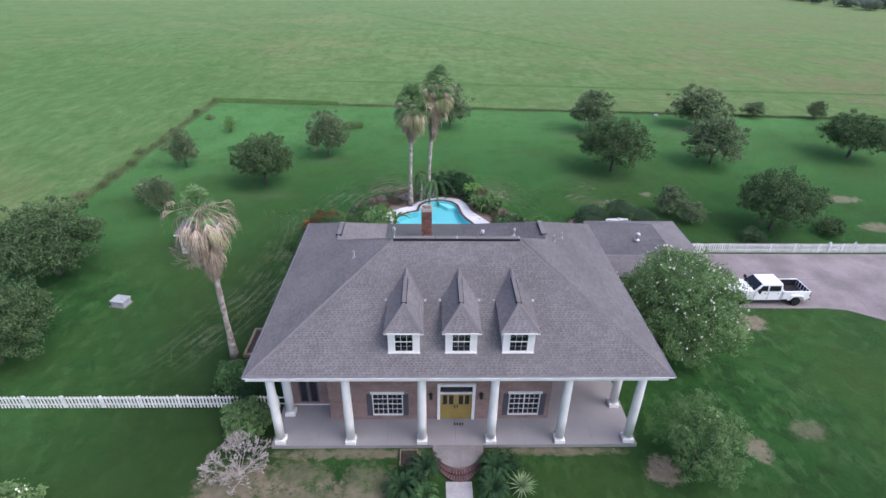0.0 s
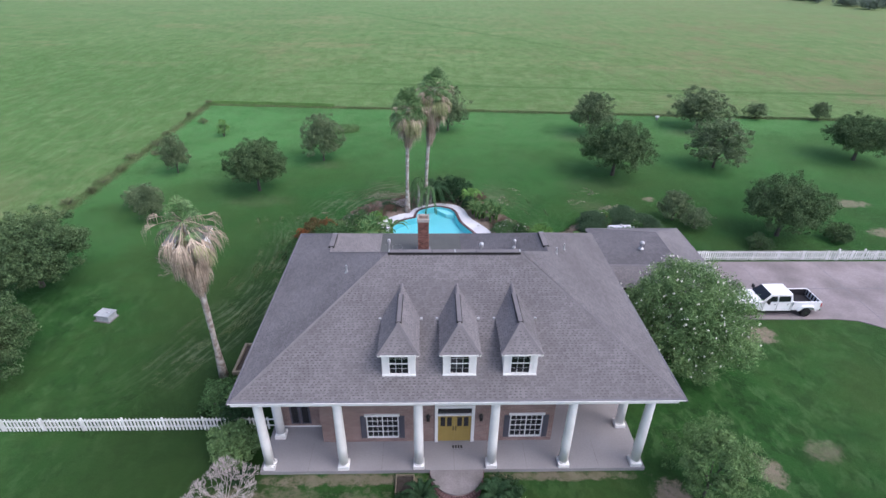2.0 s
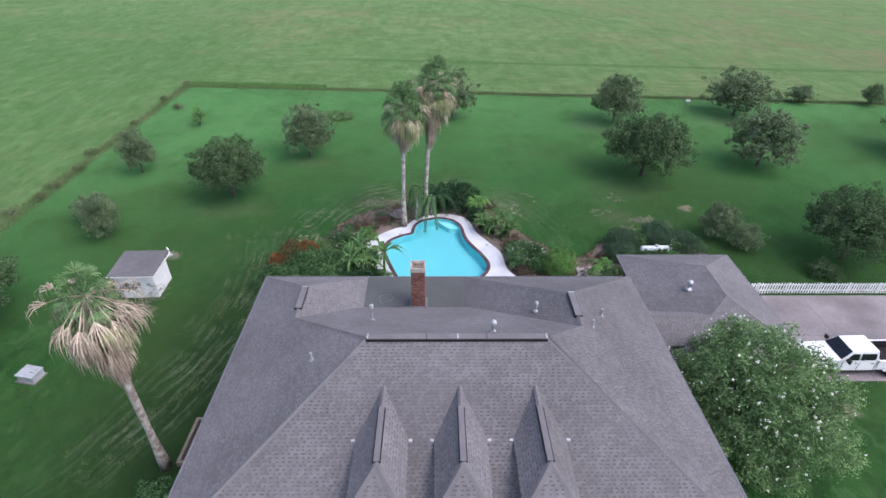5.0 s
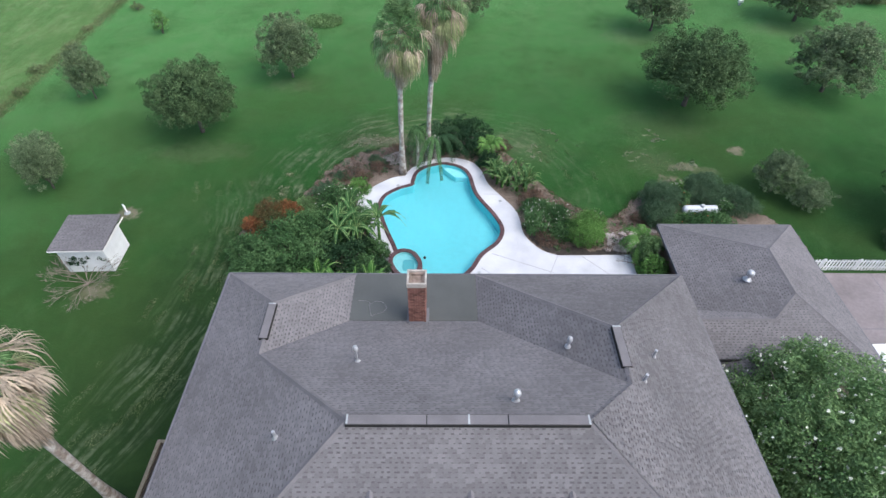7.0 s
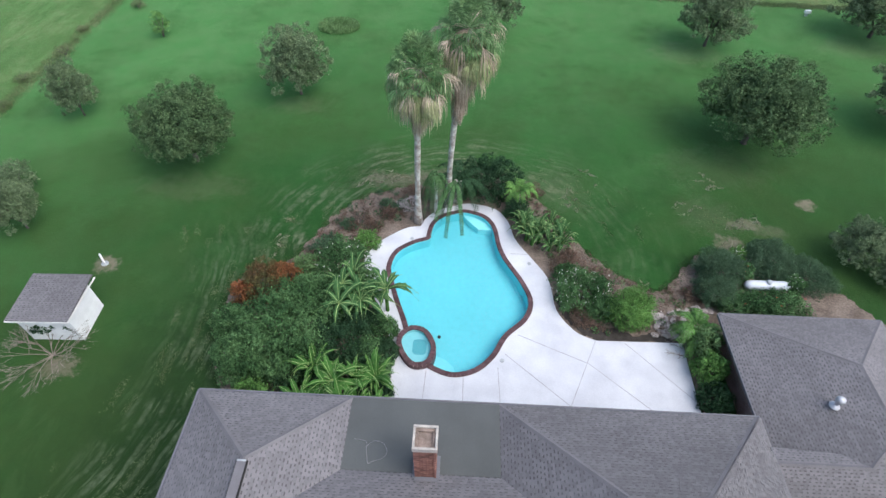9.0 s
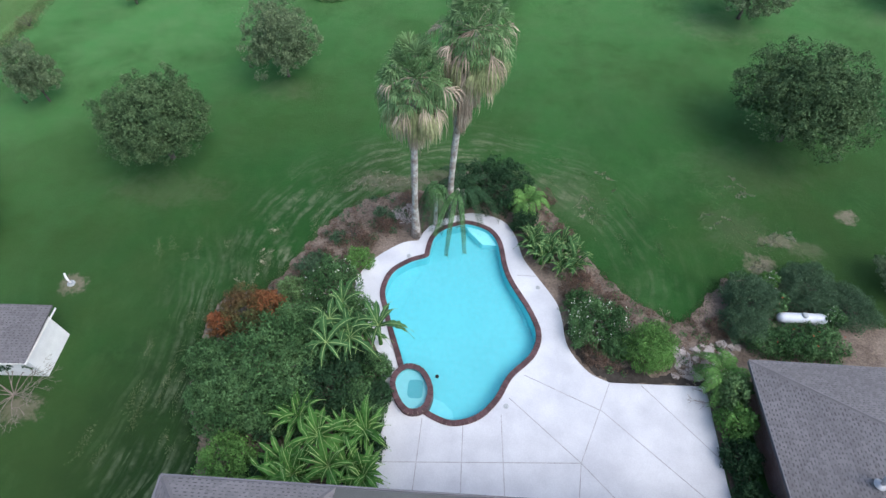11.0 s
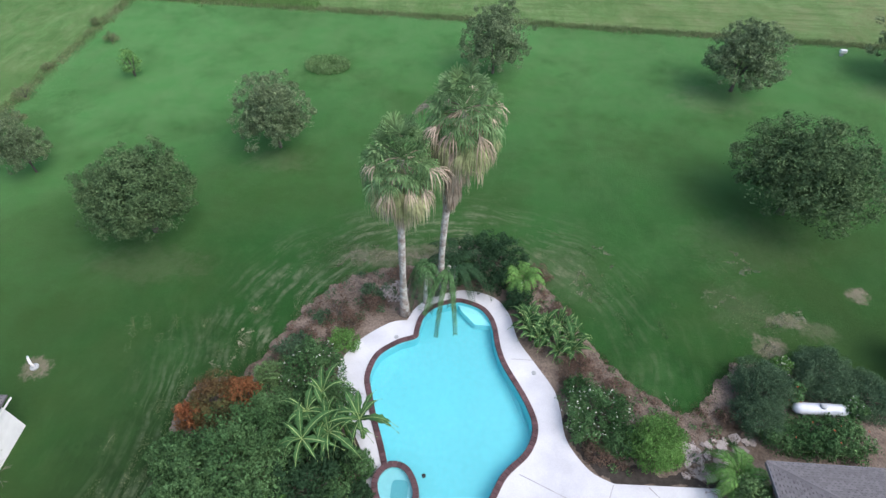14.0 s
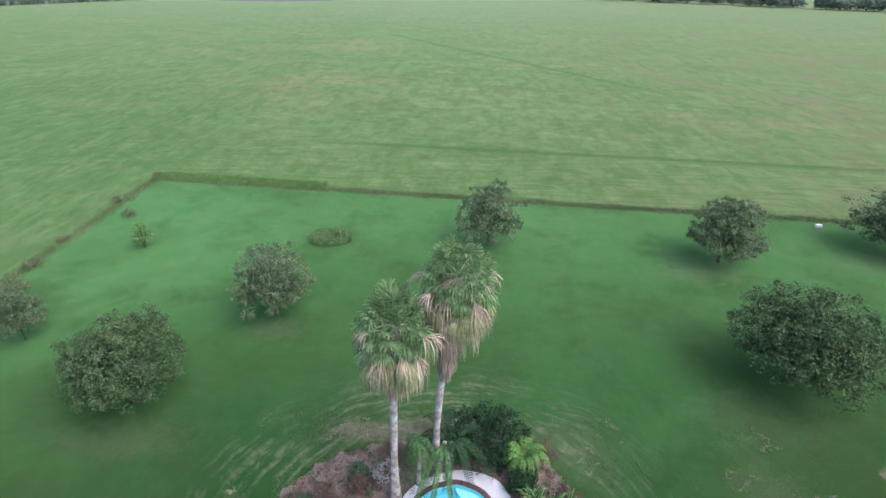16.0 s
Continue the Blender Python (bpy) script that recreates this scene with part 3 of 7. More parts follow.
# ---- ground ----
POOL = curve_loop([(-2.6, 52.1), (-3.62, 51.18), (-3.97, 49.8), (-3.65, 48.6), (-3.2, 47.25), (-2.67, 45.92), (-2.2, 44.7), (-1.3, 43.1), (-0.32, 42.43), (0.7, 42.22), (1.9, 42.63), (2.86, 43.62), (3.57, 44.91), (4.76, 46.16), (5.2, 47.5), (4.77, 48.99), (3.75, 50.92), (3.36, 52.1), (3.12, 53.6), (2.74, 54.45), (2.14, 55.0), (1.0, 55.36), (0.11, 55.15), (-0.74, 54.73), (-1.36, 53.95), (-1.58, 52.85), (-1.58, 52.6), (-1.82, 52.46)], 6)
SPA = offset_loop(curve_loop([(-2.54, 43.48), (-2.07, 42.8), (-1.57, 42.53), (-0.94, 42.68), (-0.59, 43.18), (-0.52, 44.04), (-1.09, 44.99), (-1.93, 45.21), (-2.53, 44.8), (-2.74, 44.19)], 4), -0.14)
DECK = open_curve([(-2.1, 53.62), (-3.2, 53.3), (-4.8, 51.9), (-5.5, 50.4), (-5.3, 49.0), (-4.4, 47.2), (-3.4, 45.4), (-3.2, 43.4), (-3.2, 41.6), (-3.2, 37.3)]) + [(13.6, 37.3), (13.55, 40.5), (13.65, 45.05)] \
    + open_curve([(8.7, 44.95), (7.6, 45.5), (6.65, 46.9), (6.45, 48.6), (6.2, 49.7), (5.3, 51.2), (4.4, 52.7), (3.95, 54.4), (3.1, 55.6), (1.4, 56.1), (0.0, 55.75), (-1.15, 55.15), (-1.85, 54.3)])


def spread(lo, hi, near_lo, near_hi, step, grow=1.35):
    out = list(np.arange(near_lo, near_hi + step / 2, step))
    s, x = step, near_hi
    while x < hi:
        s *= grow
        x += s
        out.append(x)
    s, x = step, near_lo
    while x > lo:
        s *= grow
        x -= s
        out.insert(0, x)
    return np.array(out)


def build_ground():
    xs, ys = spread(-2600, 2600, -6.5, 7.5, 0.32), spread(-1200, 3200, 41, 57, 0.32)
    gx, gy = np.meshgrid(xs, ys)
    gz = 0.02 * np.sin(gx * 0.7) * np.cos(gy * 0.5)
    pit = inside(offset_loop(POOL, 0.34), gx, gy) | inside(offset_loop(SPA, 0.34), gx, gy)
    gz[pit] = -2.6
    nx = len(xs)
    v = np.stack([gx, gy, gz], -1).reshape(-1, 3)
    i = (np.arange(len(ys) - 1)[:, None] * nx + np.arange(nx - 1)[None]).ravel()
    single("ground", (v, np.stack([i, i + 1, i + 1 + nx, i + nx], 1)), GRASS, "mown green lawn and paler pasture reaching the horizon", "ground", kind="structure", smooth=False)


build_ground()

DRIVE = [(22.6, 43.55), (70, 43.5), (70, 20), (52, 26.5), (44, 29.6), (38.2, 32.3), (36.2, 33.4), (34.4, 34.5), (32.6, 34.75), (22.6, 34.8)]
single("driveway", prism(DRIVE, -0.1, 0.05), M["drive"], "stained pinkish-grey concrete driveway beside the garage", "driveway", kind="structure")
for k, (x0, y0, x1, y1) in enumerate(((29.2, 34.6, 29.25, 43.5), (36.4, 33.6, 36.45, 43.5), (43.5, 30.2, 43.55, 43.5), (22.7, 39.0, 60.0, 39.05))):
    single("driveway_joint", boxed(x0, x1, y0, y1, 0.03, 0.054), M["gutter"], "dark tar joint in the driveway slab", "joint", kind="structure")
single("front_walk", prism([(0.85, 6), (2.3, 6), (2.3, 18.72), (0.85, 18.72)], -0.1, 0.06), M["path"], "pale concrete front walk leading to the brick steps", "path", kind="structure")


def bed(name, outline, mat, label, z=0.035):
    fine = []
    for (ax, ay), (bx, by) in zip(outline, outline[1:] + outline[:1]):
        for k in range(4):
            x, y = ax + (bx - ax) * k / 4, ay + (by - ay) * k / 4
            fine.append((x + 0.34 * noise.noise((x * 1.3, y * 1.3, 2.0)) + 0.15 * noise.noise((x * 4, y * 4, 5.0)), y + 0.34 * noise.noise((x * 1.3, y * 1.3, 8.0)) + 0.15 * noise.noise((x * 4, y * 4, 11.0))))
    single(name, prism(fine if len(outline) > 8 else outline, -0.05, z), mat, label, "flower bed", kind="structure")


bed("mulch_bed", curve_loop([(-1.5, 54.5), (-1.2, 57.8), (-4.0, 57.6), (-6.6, 56.4), (-8.4, 54.0), (-9.6, 51.4), (-10.8, 49.6), (-12.9, 48.8), (-13.4, 46.5), (-12.8, 43), (-11.6, 40.2), (-10.8, 37.6), (-7, 37.4), (-3.4, 37.4), (-2.4, 43), (-4.0, 48), (-4.2, 51.2), (-2.6, 52.6)]), M["soil"], "brown mulch bed curving round the pool deck")
bed("mulch_bed", curve_loop([(-0.8, 55.4), (-1.0, 58.6), (1.4, 60.0), (4.4, 58.7), (6.7, 56.2), (8.2, 53.2), (9.7, 51.2), (11.6, 49.5), (13.2, 48.9), (14.5, 49.9), (15.5, 51.2), (16.8, 52.0), (18.2, 51.9), (20.4, 52.4), (22.6, 51.6), (24.6, 49.2), (26.2, 46.6), (24.2, 45.2), (14.6, 44.4), (13.9, 45.3), (8.4, 44.3), (6.0, 46.4), (5.6, 49.2), (3.9, 52.6), (3.3, 54.6), (2.4, 55.2), (1.0, 55.4)]), M["soil"], "brown mulch bed with a scalloped grass edge", 0.03)
bed("mulch_bed", [(13.7, 35.0), (14.75, 35.0), (14.75, 45.0), (13.7, 45.0)], M["soil"], "narrow brown planting strip beside the garage wall", 0.04)


bed("moist_bed", curve_loop([(7.5, 46.0), (8.3, 45.15), (8.9, 45.0), (11.0, 45.0), (13.6, 45.1), (13.7, 45.8), (12.2, 45.75), (10.4, 45.7), (8.9, 46.1), (7.7, 47.0), (7.0, 48.2), (6.6, 47.8)]), M["dark_soil_shade"], "dark moist soil along the deck edge", 0.045)


# ---- pool ----
def ring_fill(outer, inner, z):
    bm = bmesh.new()
    edges = []
    for loop in (outer, *inner):
        vs = [bm.verts.new((x, y, z)) for x, y in loop]
        edges += [bm.edges.new((vs[i], vs[(i + 1) % len(vs)])) for i in range(len(vs))]
    bmesh.ops.triangle_fill(bm, edges=edges, use_beauty=True)
    return bm


def build_pool():
    deck = ring_fill(DECK, [offset_loop(POOL, 0.02)], 0.15)
    r = bmesh.ops.extrude_face_region(deck, geom=list(deck.faces))
    bmesh.ops.translate(deck, verts=[g for g in r["geom"] if isinstance(g, bmesh.types.BMVert)], vec=(0, 0, -0.3))
    ob = single("pool_deck", deck, M["pooldeck"], "pale white concrete pool deck with dark expansion joints", "patio", kind="structure")
    for (ax, ay), (bx, by) in (((8.65, 44.9), (6.8, 40.8)), ((6.8, 40.8), (6.3, 37.4)), ((-3.1, 40.25), (6.8, 40.8)), ((-0.95, 42.5), (-1.2, 37.4)), ((1.1, 42.2), (1.1, 37.4)), ((3.0, 42.9), (3.2, 37.4)), ((4.2, 45.1), (8.1, 43.4)), ((8.1, 43.4), (13.5, 38.6)), ((10.3, 44.9), (13.5, 41.4)), ((3.4, 43.8), (6.8, 40.8)), ((6.8, 40.8), (9.9, 37.6)), ((-3.9, 48.7), (-5.2, 49.2)), ((4.0, 51.4), (5.2, 51.4))):
        d = Vector((bx - ax, by - ay))
        nrm = Vector((-d.y, d.x)).normalized() * 0.022
        part("joint", prism([(ax + nrm.x, ay + nrm.y), (ax - nrm.x, ay - nrm.y), (bx - nrm.x, by - nrm.y), (bx + nrm.x, by + nrm.y)], 0.14, 0.154), M["joint"], ob)
    pool = thing("swimming_pool", (0.7, 48.5, 0), "free-form swimming pool of turquoise water with dark red brick coping", "pool")
    o = (0.7, 48.5)
    loc = lambda loop: [(x - o[0], y - o[1]) for x, y in loop]
    inner = loc(offset_loop(POOL, -0.26))
    k = len(inner)
    v = [(x, y, 0.17) for x, y in inner] + [(x, y, -0.55 - 0.15 * (y < 0)) for x, y in inner]
    f = [(i, (i + 1) % k, k + (i + 1) % k, k + i) for i in range(k)]
    floor = bmesh.new()
    bmesh.ops.triangle_fill(floor, edges=[floor.edges.new(e) for e in (lambda vs: [(vs[i], vs[(i + 1) % k]) for i in range(k)])([floor.verts.new((x, y, -0.55 - 0.15 * (y < 0))) for x, y in inner])], use_beauty=True)
    part("shell_wall", (v, f), M["plaster"], pool)
    part("shell_floor", floor, M["plaster"], pool)
    water = bmesh.new()
    bmesh.ops.triangle_fill(water, edges=[water.edges.new(e) for e in (lambda vs: [(vs[i], vs[(i + 1) % k]) for i in range(k)])([water.verts.new((x, y, 0.06)) for x, y in inner])], use_beauty=True)
    w = part("water", water, M["water"], pool, "clear turquoise water")
    w.visible_shadow = False
    rim = [q for q in offset_loop(POOL, -0.24) if q[1] > 53.6 and q[0] > 0.8]
    part("entry_step", prism(loc(sorted(rim, key=lambda q: math.atan2(q[1] - 53.4, q[0] - 1.6)) + [(1.05, 54.7), (1.9, 53.75)]), -0.8, -0.1), M["step_plaster"], pool, "pale submerged entry step")
    rim = [q for q in offset_loop(POOL, -0.24) if q[1] < 43.4 and -0.95 < q[0] < 0.75]
    part("entry_step", prism(loc(sorted(rim) + [(0.55, 43.05), (0.1, 43.5), (-0.5, 43.75)]), -0.9, -0.35), M["bench_plaster"], pool, "pale submerged bench step")
    # coping: one brick course on edge all round
    brick = bmesh.new()
    box(brick, -0.105, 0.105, -0.145, 0.145, -0.09, 0.0, 0.0)
    bmesh.ops.bevel(brick, geom=[e for e in brick.edges if all(q.co.z > -0.01 for q in e.verts)], offset=0.015, segments=1, affect="EDGES")
    me = bpy.data.meshes.new("coping_brick")
    brick.to_mesh(me)
    brick.free()
    me.materials.append(M["coping"])
    bed_loop = ring_fill(loc(offset_loop(POOL, 0.06)), [loc(offset_loop(POOL, -0.25))], 0.17)
    part("coping_bed", bed_loop, M["mortar"], pool)

    def course(loop, par, shift, z):
        pts = [Vector(p) for p in loop]
        run, step = 0.0, 0.218
        for a, b in zip(pts, pts[1:] + pts[:1]):
            d = (b - a).length
            while run < d:
                p = a + (b - a) * (run / d)
                t = (b - a).normalized()
                nx, ny = t.y * shift, -t.x * shift
                if par is pool and inside(loc(offset_loop(SPA, 0.12)), p.x, p.y):
                    run += step
                    continue
                part("coping_brick", me, None, par, at=pose(p.x + nx, p.y + ny, z + random.uniform(-0.004, 0.004), 0, 0, math.degrees(math.atan2(t.y, t.x)) + random.uniform(-1, 1)))
                run += step
            run -= d

    course(loc(offset_loop(POOL, -0.1)), pool, 0, 0.22)
    spa = part("spa", (lambda s: ([(x, y, 0.42) for x, y in s] + [(x, y, 0.19) for x, y in s], [(i, (i + 1) % 40, 40 + (i + 1) % 40, 40 + i) for i in range(40)] + [tuple(range(40, 80))]))(loc(offset_loop(SPA, -0.12))), M["spa_plaster"], pool, "round raised spa with a bench step")
    course(loc(SPA), spa, 0, 0.5)
    so = loc(offset_loop(SPA, 0.15))
    part("spa_wall", ([(x, y, 0.42) for x, y in so] + [(x, y, -0.6) for x, y in so], [(i, (i + 1) % 40, 40 + (i + 1) % 40, 40 + i) for i in range(40)]), M["coping"], spa)
    si = loc(offset_loop(SPA, -0.13))
    part("spa_rim", ring_fill(so, [si], 0.42), M["mortar"], spa)
    sw = ring_fill(si, [], 0.3)
    q = part("spa_water", sw, M["water"], spa)
    q.visible_shadow = False
    part("foot_well", prism([(-1.42 - o[0] + 0.4 * math.copysign(abs(math.cos(a)) ** 0.5, math.cos(a)), 43.95 - o[1] + 0.5 * math.copysign(abs(math.sin(a)) ** 0.5, math.sin(a))) for a in np.linspace(0, 2 * math.pi, 25)[:-1]], 0.1, 0.2), M["well_plaster"], spa)
    for x, y in ((3.25, 43.35), (-2.6, 52.4), (5.2, 50.6)):
        single("skimmer_lid", lathe([(0.13, 0), (0.13, 0.02), (0.11, 0.028)], 14, (x, y, 0.148)), M["plinth"], "round grey skimmer lid set in the pool deck", "lid")
    single("pool_float", lathe([(0.03, 0), (0.1, 0.03), (0.1, 0.1), (0.04, 0.14), (0.03, 0.2)], 10, (-0.35, 44.75, 0.02)), M["black"], "small dark chlorine float on the pool water", "float")


build_pool()

# ---- house ----
H0 = Vector((1.6, 29.2, 0.0))
HOUSE = thing("house", H0, "one-storey brick house with white columns and a grey shingle hip roof", "house")


def hp(name, bm, mat, parent=None, label="", smooth=False, kind=""):
    """A part of the house, given in world places."""
    ob = part(name, bm, mat, parent or HOUSE, label, smooth, kind=kind)
    ob.data.transform(Matrix.Translation(-H0))
    return ob


EZ = 6.2
SW, SE, NE, NW = (-9.75, 20.5, EZ), (12.92, 20.5, EZ), (12.7, 37.74, EZ), (-9.75, 37.74, EZ)
RL, RR = (-2.27, 27.93, 10.4), (5.37, 27.93, 10.4)
LF, LB, RF, RB = (-6.5, 31.88, 8.02), (-6.5, 34.5, 8.02), (7.5, 29.92, 9.21), (7.5, 32.4, 9.21)
VL, VR, NIL, NIR = (-3.5, 34.9, EZ), (2.42, 34.9, EZ), (-3.5, 37.74, EZ), (2.42, 37.74, EZ)


def clip(poly, x0, x1, y0, y1):
    for axis, lim, sign in ((0, x0, 1), (0, x1, -1), (1, y0, 1), (1, y1, -1)):
        out = []
        for a, b in zip(poly, poly[1:] + poly[:1]):
            da, db = sign * (a[axis] - lim), sign * (b[axis] - lim)
            if da >= 0:
                out.append(a)
            if (da >= 0) != (db >= 0):
                t = da / (da - db)
                out.append((a[0] + (b[0] - a[0]) * t, a[1] + (b[1] - a[1]) * t))
        poly = out
        if len(poly) < 3:
            return []
    return poly


LOOSE = []


def shingled(poly, along, parent, origin, tab=0.23, course=0.14, loose=None, cap=150):
    """Lays tabs in staggered courses on one roof plane. Returns the joined sheet; tabs inside the loose stretch are kept for later as pieces."""
    p = [Vector(q) for q in poly]
    u = Vector(along).normalized()
    nrm = Vector((0, 0, 0))
    for i in range(len(p)):
        nrm += (p[i] - p[0]).cross(p[(i + 1) % len(p)] - p[0])
    nrm.normalize()
    if nrm.z < 0:
        nrm = -nrm
    w = nrm.cross(u)
    flat = [((q - p[0]).dot(u), (q - p[0]).dot(w)) for q in p]
    if w.z < 0:
        w, u = -w, -u
        flat = [((q - p[0]).dot(u), (q - p[0]).dot(w)) for q in p]
    loop = flat
    x0, x1 = min(a for a, _ in flat), max(a for a, _ in flat)
    y0, y1 = min(b for _, b in flat), max(b for _, b in flat)
    v, f = [], []
    r = random.Random(3)
    row, y = 0, y0

    def lay(shape, c):
        k, m = len(v), len(shape)
        v.extend(p[0] + u * s + w * t + nrm * (0.014 - 0.008 * (t - c) / course) for s, t in shape)
        v.extend(p[0] + u * s + w * t + nrm * 0.001 for s, t in shape)
        f.append(tuple(range(k, k + m)))
        f.extend((k + i, k + m + i, k + m + (i + 1) % m, k + (i + 1) % m) for i in range(m))

    while y < y1:
        x = x0 - tab * r.uniform(0, 1)
        while x < x1:
            wide = tab * r.uniform(0.75, 1.3)
            tooth, cut = wide * r.uniform(0.42, 0.68), course * r.uniform(0.26, 0.44)
            a, b, c, d = x, x + wide, y, y + course
            ins = inside(loop, np.array([a, b, b, a]), np.array([c, c, d, d]))
            if ins.all():
                here = p[0] + u * (a + wide / 2) + w * (c + course / 2)
                if loose and len(LOOSE) < cap and loose(here):
                    LOOSE.append((here + nrm * 0.004, u, w, nrm, tab, course, parent, origin, wide / tab))
                else:
                    lay([(a, c), (a + tooth, c), (a + tooth, c + cut), (b, c + cut), (b, d), (a, d)], c)
            elif ins.any():
                for shape in (clip(loop, a, a + tooth, c, d), clip(loop, a + tooth, b, c + cut, d)):
                    if len(shape) > 2:
                        lay(shape, c)
            x += wide
        y += course
        row += 1
    return [q - Vector(origin) for q in v], f


def roof_plane(name, poly, along, loose=None, label=""):
    """One plane of the roof: a deck with thickness and the courses laid on it."""
    top = [Vector(q) for q in poly]
    k = len(top)
    v = top + [q - Vector((0, 0, 0.14)) for q in top]
    f = [tuple(range(k)), tuple(range(k, 2 * k))[::-1]] + [(i, k + i, k + (i + 1) % k, (i + 1) % k) for i in range(k)]
    plane = hp(name, (v, f), M["deck_roof"], None, label)
    part("shingle_course", shingled(poly, along, plane, H0, loose=loose, cap=len(LOOSE) + 145), M["shingle"], plane, kind="stuff")
    return plane


roof_plane("roof_slope", [SW, SE, RR, RL], (1, 0, 0), lambda q: 0.4 < q.x < 2.6 and 26.4 < q.y < 27.85, "front roof slope in staggered grey-brown shingles")
roof_plane("roof_slope", [SW, RL, LF, LB, NW], (0, -1, 0))
roof_plane("roof_slope", [SE, NE, RB, RF, RR], (0, 1, 0))
roof_plane("roof_slope", [RL, RR, RF, VR, VL, LF], (1, 0, 0), lambda q: 0.4 < q.x < 2.6 and 28.1 < q.y < 30.3)
roof_plane("roof_slope", [LF, VL, NIL, LB], (0, 1, 0))
roof_plane("roof_slope", [NW, LB, NIL], (1, 0, 0))
roof_plane("roof_slope", [RF, RB, NIR, VR], (0, 1, 0))
roof_plane("roof_slope", [NE, NIR, RB], (1, 0, 0))
hp("flat_roof", prism([VL[:2], VR[:2], NIR[:2], NIL[:2]], EZ - 0.14, EZ + 0.03), M["membrane"], None, "dark grey roll roofing behind the chimney")


def ridge_caps(a, b, parent, origin, half=0.1, step=0.3, rise=0.016):
    """Folded cap shingles along a hip or ridge."""
    a, b = Vector(a), Vector(b)
    d = (b - a)
    n = max(1, int(d.length / step))
    t = d.normalized()
    s = t.cross(Vector((0, 0, 1))).normalized()
    up = s.cross(t)
    v, f = [], []
    for i in range(n):
        p, q = a + d * (i / n), a + d * ((i + 1.1) / n)
        k = len(v)
        for pt, lift in ((p, rise + 0.015), (q, rise)):
            v += [pt + s * half + up * (lift - half * 0.42), pt + up * (lift + 0.012), pt - s * half + up * (lift - half * 0.42)]
        f += [(k, k + 1, k + 4, k + 3), (k + 1, k + 2, k + 5, k + 4), (k, k + 2, k + 1), (k, k + 3, k + 5, k + 2)]
    return part("ridge_cap", ([q - Vector(origin) for q in v], f), M["ridge"], parent, kind="stuff")


for a, b in ((SW, RL), (SE, RR), (RL, LF), (RR, RF), (NW, LB), (NE, RB), (NIL, LB), (NIR, RB), (LF, LB), (RF, RB)):
    ridge_caps(a, b, HOUSE, H0)
# ridge vents: low boxes with dark slots under a cap
for a, b, ax in (((-2.27, 27.93, 10.45), (5.37, 27.93, 10.45), 0), ((-6.5, 32.6, 8.08), (-6.5, 34.4, 8.08), 1), ((7.5, 30.6, 9.27), (7.5, 32.4, 9.27), 1)):
    w = 0.16
    if ax == 0:
        slot = boxed(a[0], b[0], a[1] - w - 0.03, a[1] + w + 0.03, a[2] - 0.12, a[2] - 0.01)
        vent = hp("ridge_vent", slot, M["black"], None, "long low ridge vent with dark slots")
        n = 3
        for i in range(n):
            x0, x1 = a[0] + (b[0] - a[0]) * i / n, a[0] + (b[0] - a[0]) * (i + 1) / n - 0.03
            hp("vent_cap", boxed(x0, x1, a[1] - w, a[1] + w, a[2] - 0.01, a[2] + 0.035, 0.01), M["ridge"], vent)
        for x in (a[0] + 0.02, (a[0] + b[0]) / 2, b[0] - 0.06):
            hp("end_plug", boxed(x, x + 0.06, a[1] - w, a[1] + w, a[2] + 0.035, a[2] + 0.05), M["plinth"], vent)
    else:
        slot = boxed(a[0] - w - 0.03, a[0] + w + 0.03, a[1], b[1], a[2] - 0.12, a[2] - 0.01)
        vent = hp("ridge_vent", slot, M["black"], None, "long low ridge vent with dark slots")
        hp("vent_cap", boxed(a[0] - w, a[0] + w, a[1], b[1], a[2] - 0.01, a[2] + 0.035, 0.01), M["ridge"], vent)
        hp("end_plug", boxed(a[0] - w, a[0] + w, b[1] - 0.06, b[1], a[2] + 0.035, a[2] + 0.05), M["plinth"], vent)

# eaves: fascia, gutters, soffit
for x0, x1, y0, y1 in ((-9.75, 12.92, 20.47, 20.5), (-9.75, 12.7, 37.74, 37.77), (-9.78, -9.75, 20.47, 37.77)):
    hp("fascia", boxed(x0, x1, y0, y1, EZ - 0.13, EZ - 0.01), M["white" if y1 < 21 else "gutter"], None, "fascia board under the eave")
hp("fascia", prism([(12.92, 20.47), (12.95, 20.47), (12.73, 37.77), (12.7, 37.77)], EZ - 0.2, EZ - 0.01), M["gutter"], None, "fascia board under the eave")
hp("gutter", boxed(-9.85, 13.0, 20.4, 20.465, EZ - 0.06, EZ + 0.0, 0.02), M["white"], None, "white front gutter")
hp("drip_edge", boxed(-9.85, 13.0, 20.42, 20.6, EZ + 0.002, EZ + 0.022), M["gutter"], None, "grey metal drip edge")
hp("gutter", boxed(-9.88, -9.79, 20.4, 37.79, EZ - 0.1, EZ + 0.015, 0.02), M["gutter"], None, "grey side gutter")
hp("gutter", prism([(12.955, 20.4), (13.03, 20.4), (12.81, 37.79), (12.735, 37.79)], EZ - 0.1, EZ + 0.015), M["gutter"], None, "grey side gutter")
hp("gutter", boxed(-9.85, 12.8, 37.78, 37.85, EZ - 0.1, EZ + 0.015, 0.02), M["gutter"], None, "dark rear gutter")
hp("soffit", boxed(-9.74, 12.69, 20.51, 37.73, EZ - 0.3, EZ - 0.18), M["white"], None, "white boarded soffit and porch ceiling")

